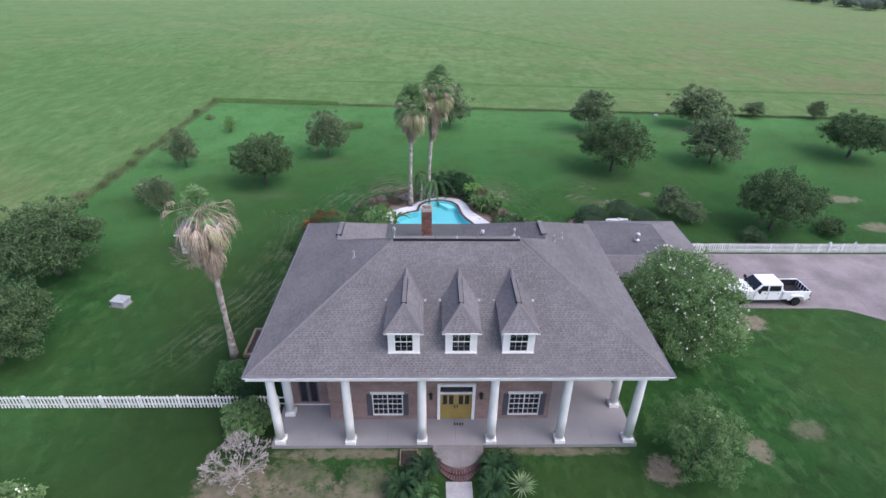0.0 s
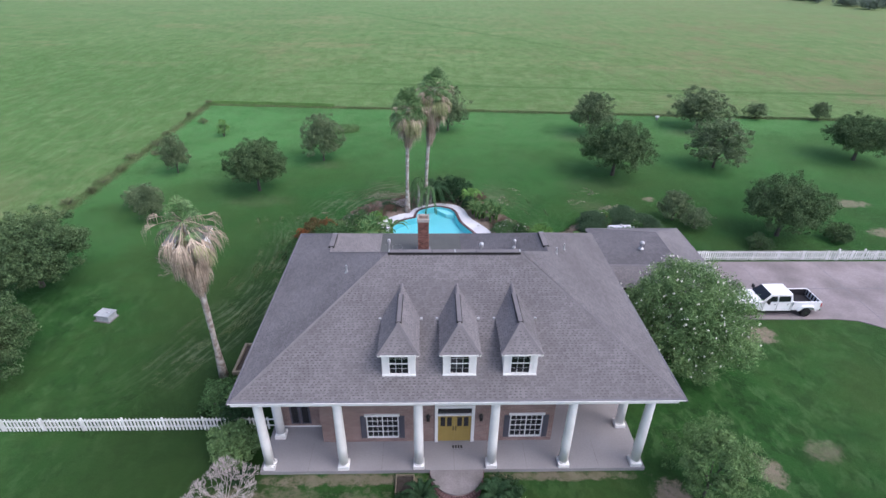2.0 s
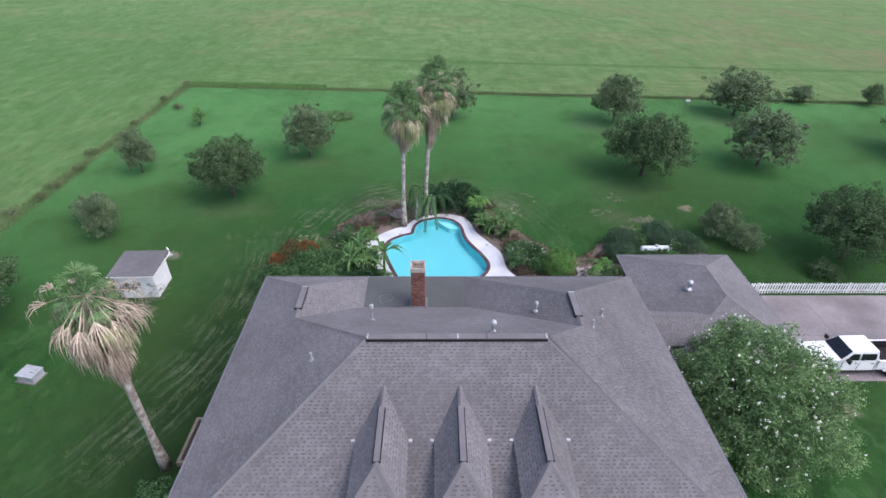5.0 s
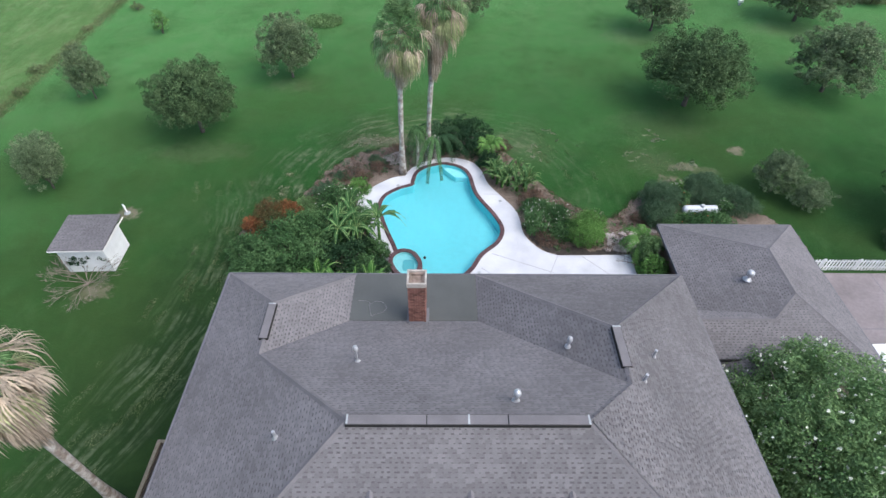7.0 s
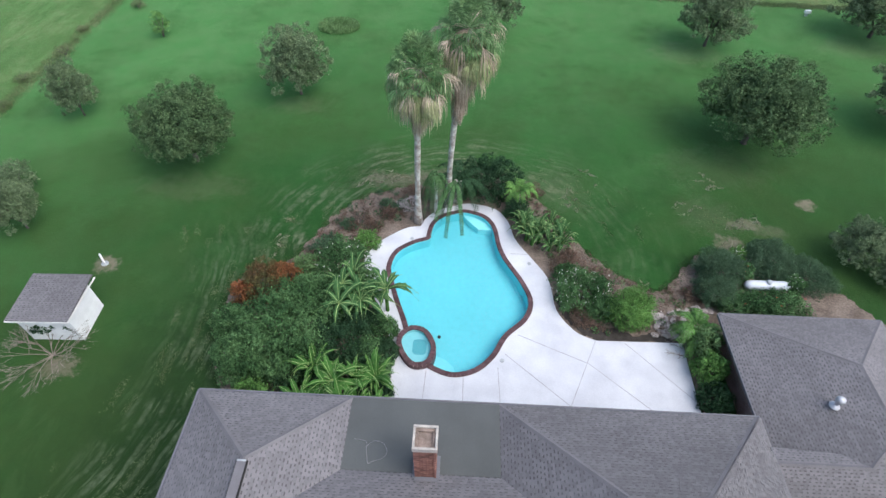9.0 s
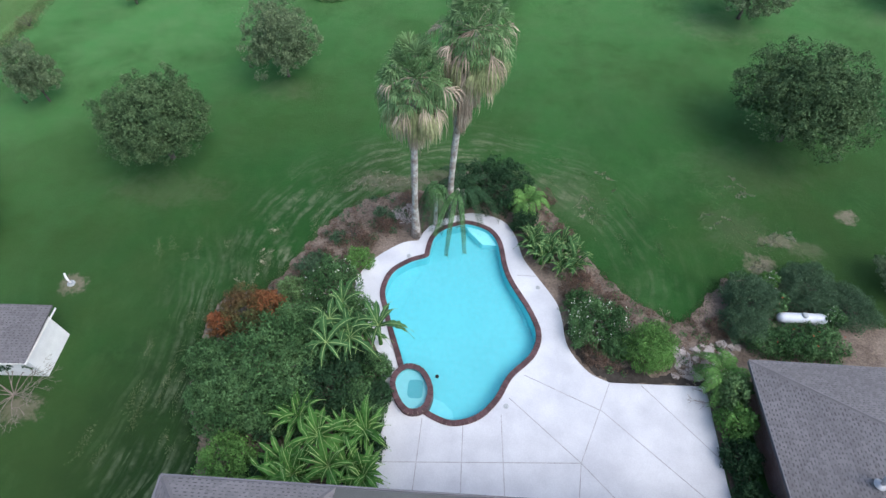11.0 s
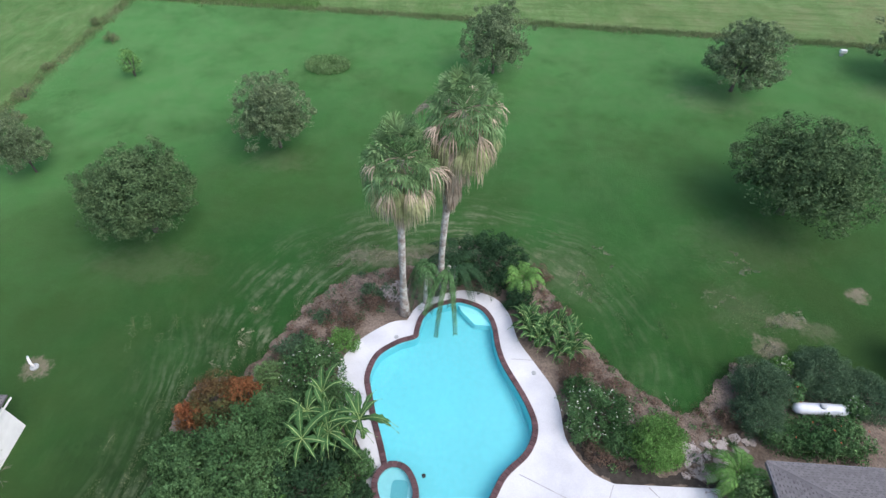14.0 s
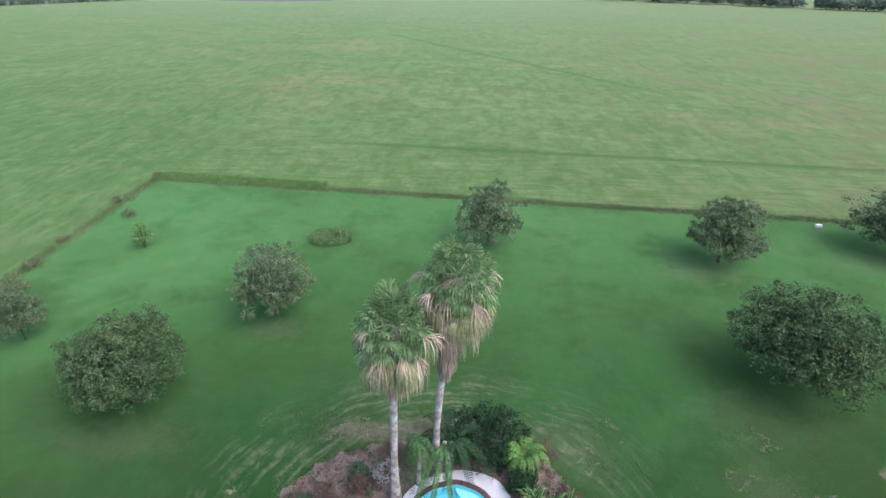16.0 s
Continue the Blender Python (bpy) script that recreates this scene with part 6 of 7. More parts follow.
# ---- fan palms ----
def fan(out, base, d, petiole, size, droop, rnd, seg=17, spread_a=3.0, wide=0.036):
    """One fan leaf: a stalk, and pleated blades that part half way out and hang at their tips."""
    d = d.normalized()
    side = d.cross(Vector((0, 0, 1)))
    side = side.normalized() if side.length > 0.05 else Vector((1, 0, 0))
    up = side.cross(d).normalized()
    hub = base + d * petiole + Vector((0, 0, -droop * petiole * 0.15))
    out.append(tube([base, base + d * petiole * 0.5, hub], [0.035, 0.028, 0.02], 4))
    for i in range(seg):
        a = -spread_a / 2 + spread_a * i / (seg - 1)
        ln = size * rnd.uniform(0.82, 1.08) * (1 - 0.2 * abs(a) / spread_a)
        w = d * math.cos(a) + side * math.sin(a) + up * (0.1 * (i % 2) - 0.06)
        sag = droop * rnd.uniform(0.75, 1.25)
        p1 = hub + w * ln * 0.5 + Vector((0, 0, -sag * ln * 0.07))
        p2 = hub + w * ln * (0.8 - 0.06 * sag) + Vector((0, 0, -sag * ln * 0.3))
        p3 = hub + w * ln * (0.9 - 0.14 * sag) + Vector((0, 0, -sag * ln * 0.85))
        c = w.cross(up)
        c = c.normalized() if c.length > 0.01 else side
        bw = wide * size
        v = [hub - c * 0.015, hub + c * 0.015, p1 + c * bw, p1 - c * bw, p2 + c * bw * 0.62, p2 - c * bw * 0.62, p3]
        out.append((v, [(0, 1, 2, 3), (3, 2, 4, 5), (5, 4, 6)]))


def fan_palm(x, y, top, skirt, off, seed, label, green=34, mid=14, dead=46, wide=1.0, wisp=5, top_size=1.0):
    rnd = random.Random(seed)
    t = thing("fan_palm", (x, y, 0), label, "palm tree", "tall fan palms")
    crown_z = top - 1.7
    ox, oy = off
    pts = [(ox * k * k, oy * k * k, crown_z * k) for k in np.linspace(0, 1, 12)]
    tv, tf = tube([(p[0], p[1], p[2] - 0.05) for p in pts], [0.34 - 0.16 * min(1, k * 4) + 0.015 * math.sin(k * 60) for k in np.linspace(0, 1, 12)], 12)
    part("trunk", (tv, tf), M["palm_bark"], t, "pale ringed palm trunk", smooth=True)

    def aim(a, e):
        return Vector((math.cos(a) * math.cos(e), math.sin(a) * math.cos(e), math.sin(e)))

    out = []
    for i in range(green):
        k = (i + 0.5) / green
        a, e = i * 2.39996 + rnd.uniform(-0.3, 0.3), 1.35 - 1.6 * k ** 0.9 + rnd.uniform(-0.12, 0.12)
        fan(out, Vector((ox, oy, crown_z + 0.35 - 0.7 * k)), aim(a, e), rnd.uniform(0.65, 1.15) * wide * top_size, rnd.uniform(0.8, 1.1) * top_size ** 0.5, 0.45 + 0.5 * k, rnd)
    part("fronds", joined(out), M["palm"], t, "green pleated fan fronds with hanging tips")
    out = []
    for i in range(mid):
        a, e = i * 2.39996 + rnd.uniform(-0.4, 0.4), rnd.uniform(-0.9, -0.15)
        fan(out, Vector((ox, oy, crown_z - rnd.uniform(0.2, 0.8))), aim(a, e), rnd.uniform(0.8, 1.2) * wide, rnd.uniform(0.8, 1.1), 1.15, rnd, 13, 2.0)
    part("yellow_fronds", joined(out), M["palm_mid"], t, "yellowing hanging fan fronds")
    out = []
    for i in range(dead):
        k = (i + rnd.random()) / dead
        z = crown_z - 0.2 - k * (crown_z - skirt - 1.1)
        q = z / crown_z
        a, e = i * 2.39996 + rnd.uniform(-0.4, 0.4), -0.62 - 0.8 * k ** 0.7 + rnd.uniform(-0.12, 0.12)
        fan(out, Vector((ox * q * q, oy * q * q, z)), aim(a, e), rnd.uniform(0.7, 1.05) * (1.3 - 0.95 * k) * wide, rnd.uniform(0.8, 1.1) * (1.0 - 0.2 * k), 1.1, rnd, 11, 1.25, 0.042)
    for i in range(wisp):
        a, e = rnd.uniform(0, 2 * math.pi), rnd.uniform(-0.55, 0.35)
        fan(out, Vector((ox, oy, crown_z)), aim(a, e), rnd.uniform(0.95, 1.35) * wide, rnd.uniform(0.9, 1.3), 1.25, rnd, 7, 1.3, 0.026)
    part("skirt", joined(out), M["palm_dead"], t, "shaggy skirt of dead tan fronds")


fan_palm(-14.0, 28.9, 13.6, 7.3, (0.0, 0.0), 3, "tall fan palm with a thin green top and large dead skirt", green=20, mid=8, dead=120, wide=1.2, wisp=22, top_size=0.62)
fan_palm(-2.3, 54.15, 13.3, 7.9, (0.3, 0.1), 4, "tall fan palm with green crown and tan skirt beside the pool", green=56, mid=40, dead=46, wide=1.25, wisp=12)
fan_palm(-0.3, 55.85, 14.8, 7.6, (0.95, 0.1), 6, "taller leaning fan palm with a long tan skirt beside the pool", green=50, mid=44, dead=74, wide=1.22, wisp=16)


# ---- feather palms, bananas, sagos ----
def frond(out, base, az, reach, rise, drop, n, leaf, rnd, width=1.0):
    """A feather frond: an arching stalk with rows of narrow leaflets."""
    pts = []
    for k in np.linspace(0, 1, 9):
        pts.append(base + Vector((math.cos(az) * reach * k, math.sin(az) * reach * k, rise * math.sin(k * 2.2) - drop * k * k)))
    out.append(tube(pts, [0.03 - 0.022 * k for k in np.linspace(0, 1, 9)], 4))
    for i in range(n):
        k = 0.15 + 0.85 * i / n
        j = min(int(k * 8), 7)
        p = pts[j].lerp(pts[j + 1], k * 8 - j)
        t = (pts[j + 1] - pts[j]).normalized()
        s = t.cross(Vector((0, 0, 1))).normalized()
        for sgn in (-1, 1):
            ln = leaf * (1 - 0.5 * abs(k - 0.45)) * rnd.uniform(0.85, 1.1)
            tip = p + s * sgn * ln * 0.75 + t * ln * 0.5 + Vector((0, 0, -ln * 0.35))
            m = p + s * sgn * ln * 0.4 + t * ln * 0.22
            w = t * 0.035 * width
            out.append(([p - w * 0.5, p + w * 0.5, m + w, tip, m - w], [(0, 1, 2, 4), (4, 2, 3)]))


def feather_palm(x, y, z, n, reach, rise, drop, seed, label, mat="palm", leaf=0.45, name="feather_palm", trunk_r=0.12, width=1.0, per=22, arc=(0, 6.283)):
    rnd = random.Random(seed)
    t = thing(name, (x, y, 0), label, "palm")
    if z > 0.25:
        part("trunk", tube([(0, 0, -0.05), (0.05, 0, z * 0.5), (0, 0, z)], [trunk_r * 1.2, trunk_r, trunk_r * 0.9], 8), M["palm_bark"], t)
    for i in range(n):
        out = []
        az = arc[0] + (arc[1] - arc[0]) * (i + rnd.uniform(-0.3, 0.3)) / n
        frond(out, Vector((0, 0, z)), az, reach * rnd.uniform(0.75, 1.1), rise * rnd.uniform(0.6, 1.3), drop * rnd.uniform(0.7, 1.2), per, leaf, rnd, width)
        part("frond", joined(out), M[mat], t)


feather_palm(0.5, 56.7, 1.8, 12, 2.9, 0.9, 2.0, 71, "dark feather palm arching behind the pool edge", "dark", 0.5, per=30)
feather_palm(0.2, 56.2, 2.2, 3, 3.6, 0.8, 2.4, 70, "dark feather fronds hanging over the pool edge", "shrub", 0.28, per=40, width=1.4, arc=(-2.1, -0.95))
feather_palm(-1.15, 55.0, 3.6, 11, 1.25, 0.5, 3.0, 72, "drooping feather palm between two trunks", "shrub", 0.36, width=0.9, per=30)
feather_palm(4.7, 56.6, 0.8, 15, 1.5, 0.9, 0.7, 73, "bright green feathery palm in the mulch bed", "lime", 0.36)
feather_palm(14.2, 45.3, 1.2, 13, 1.7, 0.8, 0.9, 74, "green feather palm at the corner of the garage", "lime", 0.45)
for x, y, s, mt in ((-0.35, 19.3, 75, "dark"), (3.6, 19.3, 76, "dark"), (3.4, 18.0, 79, "dark"), (-1.6, 18.1, 89, "dark")):
    feather_palm(x, y, 0.35, 22, 1.05, 0.7, 0.35, s, "stiff green sago palm beside the front steps", mt, 0.2, "sago_palm", 0.18, 0.8, 20)
YUC = random.Random(77)
yucca = thing("yucca", (5.0, 18.2, 0), "pale grey-green spiky yucca rosette beside the front walk", "yucca")
for i in range(64):
    az, el, ln = i * 2.39996, 1.45 - 1.35 * (i + 0.5) / 64, YUC.uniform(0.85, 1.05)
    d = Vector((math.cos(az) * math.cos(el), math.sin(az) * math.cos(el), math.sin(el)))
    sd = Vector((-math.sin(az), math.cos(az), 0))
    base = Vector((0, 0, 0.3))
    mid, tip = base + d * ln * 0.5, base + d * ln + Vector((0, 0, -0.12 * ln * math.cos(el)))
    up = d.cross(sd) * 0.012
    part("leaf", ([base + sd * 0.02, base - sd * 0.02, mid - sd * 0.034, tip, mid + sd * 0.034, mid - up], [(0, 1, 5), (1, 2, 5), (2, 3, 5), (3, 4, 5), (4, 0, 5)]), M["yucca"], yucca)
part("stem", tube([(0, 0, -0.05), (0, 0, 0.2), (0, 0, 0.36)], [0.12, 0.1, 0.05], 8), M["palm_bark"], yucca)
feather_palm(-0.3, 17.7, 0.3, 20, 0.95, 0.6, 0.35, 78, "stiff green sago palm beside the front walk", "shrub", 0.2, "sago_palm", 0.18, 0.8, 18)


def banana(x, y, stems, seed, label, mat, reach=1.7, tall=1.5, leaves_each=9, wide=0.24, droop=0.36, torn=0.75):
    rnd = random.Random(seed)
    t = thing("banana_plant", (x, y, 0), label, "banana plant")
    for s in range(stems):
        a0, rr = rnd.uniform(0, 6.28), (0.25 + 1.0 * rnd.random()) * (stems > 1)
        sx, sy, h = math.cos(a0) * rr, math.sin(a0) * rr, tall * rnd.uniform(0.75, 1.2)
        part("stem", tube([(sx, sy, -0.05), (sx * 1.05, sy * 1.05, h * 0.6), (sx * 1.1, sy * 1.1, h)], [0.12, 0.1, 0.06], 8), M["banana_pale"], t)
        for i in range(leaves_each):
            az = 2 * math.pi * (i + rnd.uniform(-0.6, 0.6)) / leaves_each
            R, rise = reach * rnd.uniform(0.55, 1.25), rnd.uniform(0.3, 1.3)
            sag = droop * rnd.uniform(0.5, 1.5)
            base, n = Vector((sx * 1.1, sy * 1.1, h)), 13
            side = Vector((-math.sin(az), math.cos(az), 0))
            v, f = [], []
            for k in np.linspace(0, 1, n):
                c = base + Vector((math.cos(az) * R * k, math.sin(az) * R * k, rise * math.sin(k * 1.9) - sag * R * k * k))
                w = wide * R * (math.sin(min(1, k * 1.15 + 0.06) * math.pi) ** 0.6) * 0.62 * rnd.uniform(torn, 1.15) if 0 < k < 1 else 0.02
                lift = Vector((0, 0, w * 0.35))
                v += [c + side * w + lift, c, c - side * w + lift]
            for k in range(n - 1):
                f += [(3 * k, 3 * k + 1, 3 * k + 4, 3 * k + 3), (3 * k + 1, 3 * k + 2, 3 * k + 5, 3 * k + 4)]
            lf = part("leaf", (v, f), M[mat], t)
            mid = [Vector(q) + Vector((0, 0, 0.012)) for q in v[1::3]]
            part("midrib", tube(mid, [0.026 - 0.02 * k / n for k in range(n)], 3), M["rib"], lf)


banana(-5.2, 45.3, 2, 81, "tall banana plant with narrow arching leaves by the pool", "banana", 1.75, 2.2, 12, 0.15, 0.6, 0.5)
banana(-3.9, 46.2, 3, 91, "tall banana plant with narrow arching leaves by the pool", "banana", 1.6, 2.0, 12, 0.15, 0.6, 0.5)
banana(-6.1, 47.1, 2, 82, "banana plant with narrow arching leaves in the shrubs", "banana", 1.4, 2.0, 10, 0.15, 0.6, 0.5)
for x, y, st, sd, tall in ((-5.6, 41.6, 3, 83, 1.5), (-6.4, 40.2, 2, 84, 1.4), (-4.0, 40.6, 3, 85, 1.3), (-4.5, 39.3, 3, 88, 1.3), (-6.3, 38.8, 3, 90, 1.2), (-3.4, 39.4, 2, 92, 0.9)):
    banana(x, y, st, sd, "yellow-green banana plant behind the house", "banana_pale", 1.5, tall, 14, 0.15, 0.4, 0.65)
banana(5.4, 52.7, 7, 86, "low broad-leaved plant with glossy leaves beside the pool deck", "banana", 1.1, 0.65, 12, 0.19)
banana(6.7, 52.9, 6, 87, "low broad-leaved plant with glossy leaves beside the pool deck", "banana", 1.05, 0.65, 12, 0.19)


# ---- shrubs ----
def shrub(x, y, w, h, mat, n, leaf, seed, label, d=None, flowers=None, nf=60, slim=0.5, size=0.17, rz=0.0, blobs=34):
    rnd, r = random.Random(seed), np.random.default_rng(seed)
    t = thing("shrub", (x, y, 0), label, "shrub", rz=rz)
    bl = crown_blobs(w, d or w, 0.0, h, blobs, rnd, size)
    tips, _ = leaves(bl, 40 + n // 48, 0.01, shell=0.9, r=r)
    sprays = [(tuple(q), (k, k, k * 0.8)) for q, k in zip(tips[::4], r.uniform(0.12, 0.3, len(tips[::4])) * min(1.4, 0.5 + w / 5))]
    lv, lf = leaves(sprays, int(n * 1.2), leaf * 0.78, slim=slim, shell=0.4, r=r)
    mv, mf = leaves(bl, int(n * 0.7), leaf * 0.75, slim=slim, r=r)
    part("foliage", (np.vstack([lv, mv]), np.vstack([lf, mf + len(lv)])), M[mat], t, kind="stuff")
    part("woody_base", joined([tube([(0, 0, -0.05), (math.cos(a) * w * 0.15, math.sin(a) * w * 0.15, h * 0.4), (math.cos(a) * w * 0.3, math.sin(a) * (d or w) * 0.3, h * 0.7)], [0.05, 0.035, 0.015], 5) for a in np.linspace(0, 5.5, 6)]), M["bark"], t)
    if flowers:
        pts, _ = leaves([b for b in bl if b[0][2] > h * 0.3], nf, 0.01, shell=1.0, r=r)
        cl = [(tuple(p + np.array((0, 0, 0.06))), (0.05, 0.05, 0.05)) for p in pts[::4]]
        part("blossom", leaves(cl, nf * 5, 0.045, slim=0.9, shell=0.3, r=r), M[flowers], t, kind="stuff")


for a in (
        (-9.0, 44.0, 6.2, 3.2, "shrub", 17000, 0.19, 101, "large dense green shrub in the mulch bed"),
        (-10.7, 42.4, 3.6, 2.2, "shrub", 6500, 0.18, 102, "loose green shrub at the lawn edge"),
        (-5.6, 43.6, 3.6, 2.4, "dark", 4500, 0.19, 103, "dark green shrub by the spa"),
        (-4.0, 41.3, 2.2, 1.4, "dark", 2200, 0.17, 104, "low dark shrub at the deck edge"),
        (-7.6, 41.9, 3.0, 1.8, "dark", 3000, 0.18, 105, "dark green shrub behind banana plants"),
        (-10.9, 47.3, 3.2, 2.6, "olive", 4800, 0.15, 106, "shrub with orange-red and olive foliage"),
        (-9.9, 47.8, 1.9, 2.5, "red", 1900, 0.16, 149, "small orange-red shrub in the mulch bed"),
        (-12.1, 46.6, 1.6, 2.0, "red", 1600, 0.16, 107, "small orange-red shrub at the lawn edge"),
        (-9.0, 49.2, 1.7, 1.5, "willow", 1500, 0.16, 108, "light green shrub in the mulch bed"),
        (-5.45, 51.7, 1.6, 1.3, "lime", 1800, 0.13, 109, "round bright green shrub at the deck edge"),
        (-6.4, 46.2, 2.6, 1.9, "shrub", 2600, 0.18, 110, "green shrub under banana leaves"),
        (-9.8, 39.6, 2.9, 1.9, "lime", 3000, 0.18, 111, "bright green shrub behind the house"),
        (-8.4, 38.6, 3.0, 1.2, "dark", 2400, 0.18, 112, "low dark shrub behind the house"),
        (10.8, 46.75, 2.75, 2.2, "lime", 11000, 0.11, 113, "round bright green shrub beside the deck", None, None, 60, 0.5, 0.2, 0.0, 60),
        (9.3, 46.9, 2.0, 1.4, "shrub", 2000, 0.15, 114, "low dark shrub in the mulch bed"),
        (14.3, 44.4, 1.9, 2.3, "willow", 2200, 0.2, 147, "tall feathery green shrub along the garage wall"),
        (14.35, 43.0, 1.9, 2.0, "lime", 1800, 0.17, 115, "soft green shrub along the garage wall"),
        (14.3, 41.4, 1.9, 1.5, "dark", 2000, 0.17, 116, "dark green shrub along the garage wall"),
        (14.3, 39.6, 1.8, 1.4, "dark", 1800, 0.17, 117, "dark green shrub along the garage wall"),
        (14.3, 37.9, 1.7, 1.3, "dark", 1600, 0.17, 118, "dark green shrub along the garage wall"),
        (17.15, 50.2, 3.1, 1.9, "juniper", 16000, 0.1, 119, "mounded blue-green shrub beside the propane tank"),
        (16.3, 48.55, 2.4, 1.6, "juniper", 8000, 0.1, 120, "mounded blue-green shrub behind the garage"),
        (20.55, 51.3, 3.4, 1.9, "juniper", 17000, 0.1, 121, "mounded blue-green shrub beside the propane tank"),
        (22.5, 50.1, 3.2, 1.5, "juniper", 12000, 0.1, 122, "low blue-green shrub behind the garage"),
        (2.4, 57.9, 4.8, 2.4, "dark", 6400, 0.18, 123, "dark spreading evergreen behind the pool"),
        (4.5, 55.3, 1.8, 1.5, "dark", 1700, 0.17, 124, "dark shrub at the deck edge"),
        (0.9, 57.4, 2.2, 1.5, "shrub", 2200, 0.17, 125, "green shrub under a feather palm"),
        (-13.0, 26.2, 3.0, 1.5, "shrub", 3000, 0.2, 126, "dark shrub between the palm and the house"),
        (-11.6, 24.8, 2.4, 1.8, "dark", 2400, 0.19, 127, "dark shrub behind the picket fence"),
        (-11.2, 27.6, 2.2, 1.8, "dark", 2200, 0.19, 128, "dark shrub against the house side"),
        (-11.1, 22.4, 3.0, 2.1, "willow", 3800, 0.22, 129, "light green broad-leaved shrub beside the porch"),
        (-10.3, 20.9, 1.5, 0.9, "dark", 1200, 0.16, 130, "low dark shrub at the porch corner"),
        (-1.2, 18.9, 1.5, 0.7, "dark", 1500, 0.15, 131, "low dark shrub before the porch"),
        (4.2, 19.7, 1.9, 0.8, "dark", 1500, 0.15, 132, "low dark shrub before the porch"),
        (-31.6, 55.3, 3.8, 2.7, "oak_grey", 2600, 0.2, 133, "low grey-green bush on the lawn"),
        (-30.9, 79.8, 2.0, 2.8, "lime_grass", 650, 0.22, 134, "thin yellow-green bush on the lawn"),
        (41.5, 47.7, 2.9, 1.9, "oak", 2400, 0.19, 135, "dark bush behind the picket fence"),
        (32.6, 46.2, 2.4, 1.5, "oak", 1800, 0.19, 136, "dark bush behind the picket fence")):
    shrub(*a)
shrub(-11.0, 30.4, 2.6, 0.7, "dark", 1800, 0.16, 148, "low dark plants filling a raised bed")
shrub(-4.3, 43.3, 2.0, 1.5, "shrub", 2200, 0.17, 191, "green shrub overhanging the pool deck")
shrub(-4.4, 45.3, 1.9, 1.3, "dark", 1900, 0.17, 192, "dark shrub under banana leaves")
shrub(-5.3, 47.9, 2.4, 1.6, "shrub", 2400, 0.17, 193, "green shrub at the deck edge")
shrub(-4.2, 39.3, 1.9, 1.2, "dark", 1900, 0.17, 194, "low dark shrub at the deck corner")
for x, y, w, h, mt, sd in ((-3.55, 44.9, 1.7, 1.4, "shrub", 301), (-3.3, 43.4, 1.5, 1.2, "dark", 302), (-3.5, 42.2, 1.7, 1.2, "shrub", 303), (-3.5, 40.7, 1.7, 1.1, "dark", 304), (-3.3, 38.6, 1.4, 0.9, "dark", 305)):
    shrub(x, y, w, h, mt, 1700, 0.17, sd, "green shrub spilling over the pool deck edge")
shrub(7.5, 49.6, 1.7, 1.1, "shrub", 1500, 0.15, 145, "small green shrub beside the deck")
shrub(-8.0, 47.0, 3.0, 2.0, "shrub", 4600, 0.17, 195, "green shrub filling the bed beside a red shrub")
shrub(-12.2, 44.6, 2.4, 1.7, "shrub", 3600, 0.17, 196, "green shrub at the lawn edge")
shrub(-12.0, 42.9, 2.0, 1.4, "shrub", 2600, 0.17, 197, "green shrub at the lawn edge")
shrub(-8.0, 51.0, 2.0, 1.3, "juniper", 1700, 0.16, 146, "grey-green shrub in the mulch bed")
shrub(-6.7, 49.5, 3.7, 2.0, "shrub", 4200, 0.17, 140, "dark green shrub with small pale flowers", flowers="flower", nf=70)
shrub(8.3, 48.1, 3.6, 1.8, "shrub", 4800, 0.15, 141, "green shrub speckled with small white flowers", flowers="flower", nf=170)
shrub(19.0, 47.75, 5.6, 1.2, "shrub", 7500, 0.16, 142, "low leafy hedge with a few red blooms", d=1.9, flowers="flower_red", nf=12)
shrub(18.5, 49.9, 1.1, 1.7, "shrub", 800, 0.2, 143, "spindly shrub with red blooms by the tank", flowers="flower_red", nf=24)
shrub(18.6, 51.6, 1.1, 1.5, "lime", 800, 0.16, 150, "small pale-flowered shrub between two mounded shrubs", flowers="flower", nf=40)
shrub(21.4, 49.4, 1.3, 1.4, "shrub", 1000, 0.18, 144, "spindly shrub with pale blooms by the tank", flowers="flower", nf=20)
for x, y, w, s in ((6.9, 54.6, 1.6, 157), (9.4, 49.6, 1.8, 158), (11.9, 47.8, 1.5, 159), (5.9, 57.6, 1.6, 160), (-8.6, 50.6, 1.6, 164), (-5.4, 53.2, 1.7, 165), (-2.9, 56.9, 1.8, 166), (15.2, 48.6, 1.5, 167), (7.3, 50.4, 2.0, 151), (7.9, 51.3, 1.3, 152), (-6.3, 53.9, 2.2, 153), (-7.9, 52.0, 1.5, 154), (8.0, 46.4, 1.5, 155), (-4.3, 54.6, 1.4, 156)):
    shrub(x, y, w, 0.7, "brown", 900, 0.16, s, "dried brown brush in the mulch bed", slim=0.2)
for x, y, s in ((-7.0, 53.4, 161), (-4.6, 55.6, 162), (-3.6, 53.9 + 1.6, 163)):
    shrub(x, y, 1.1, 0.7, "juniper", 500, 0.24, s, "spiky blue-green agave-like plant", slim=0.18, blobs=10)

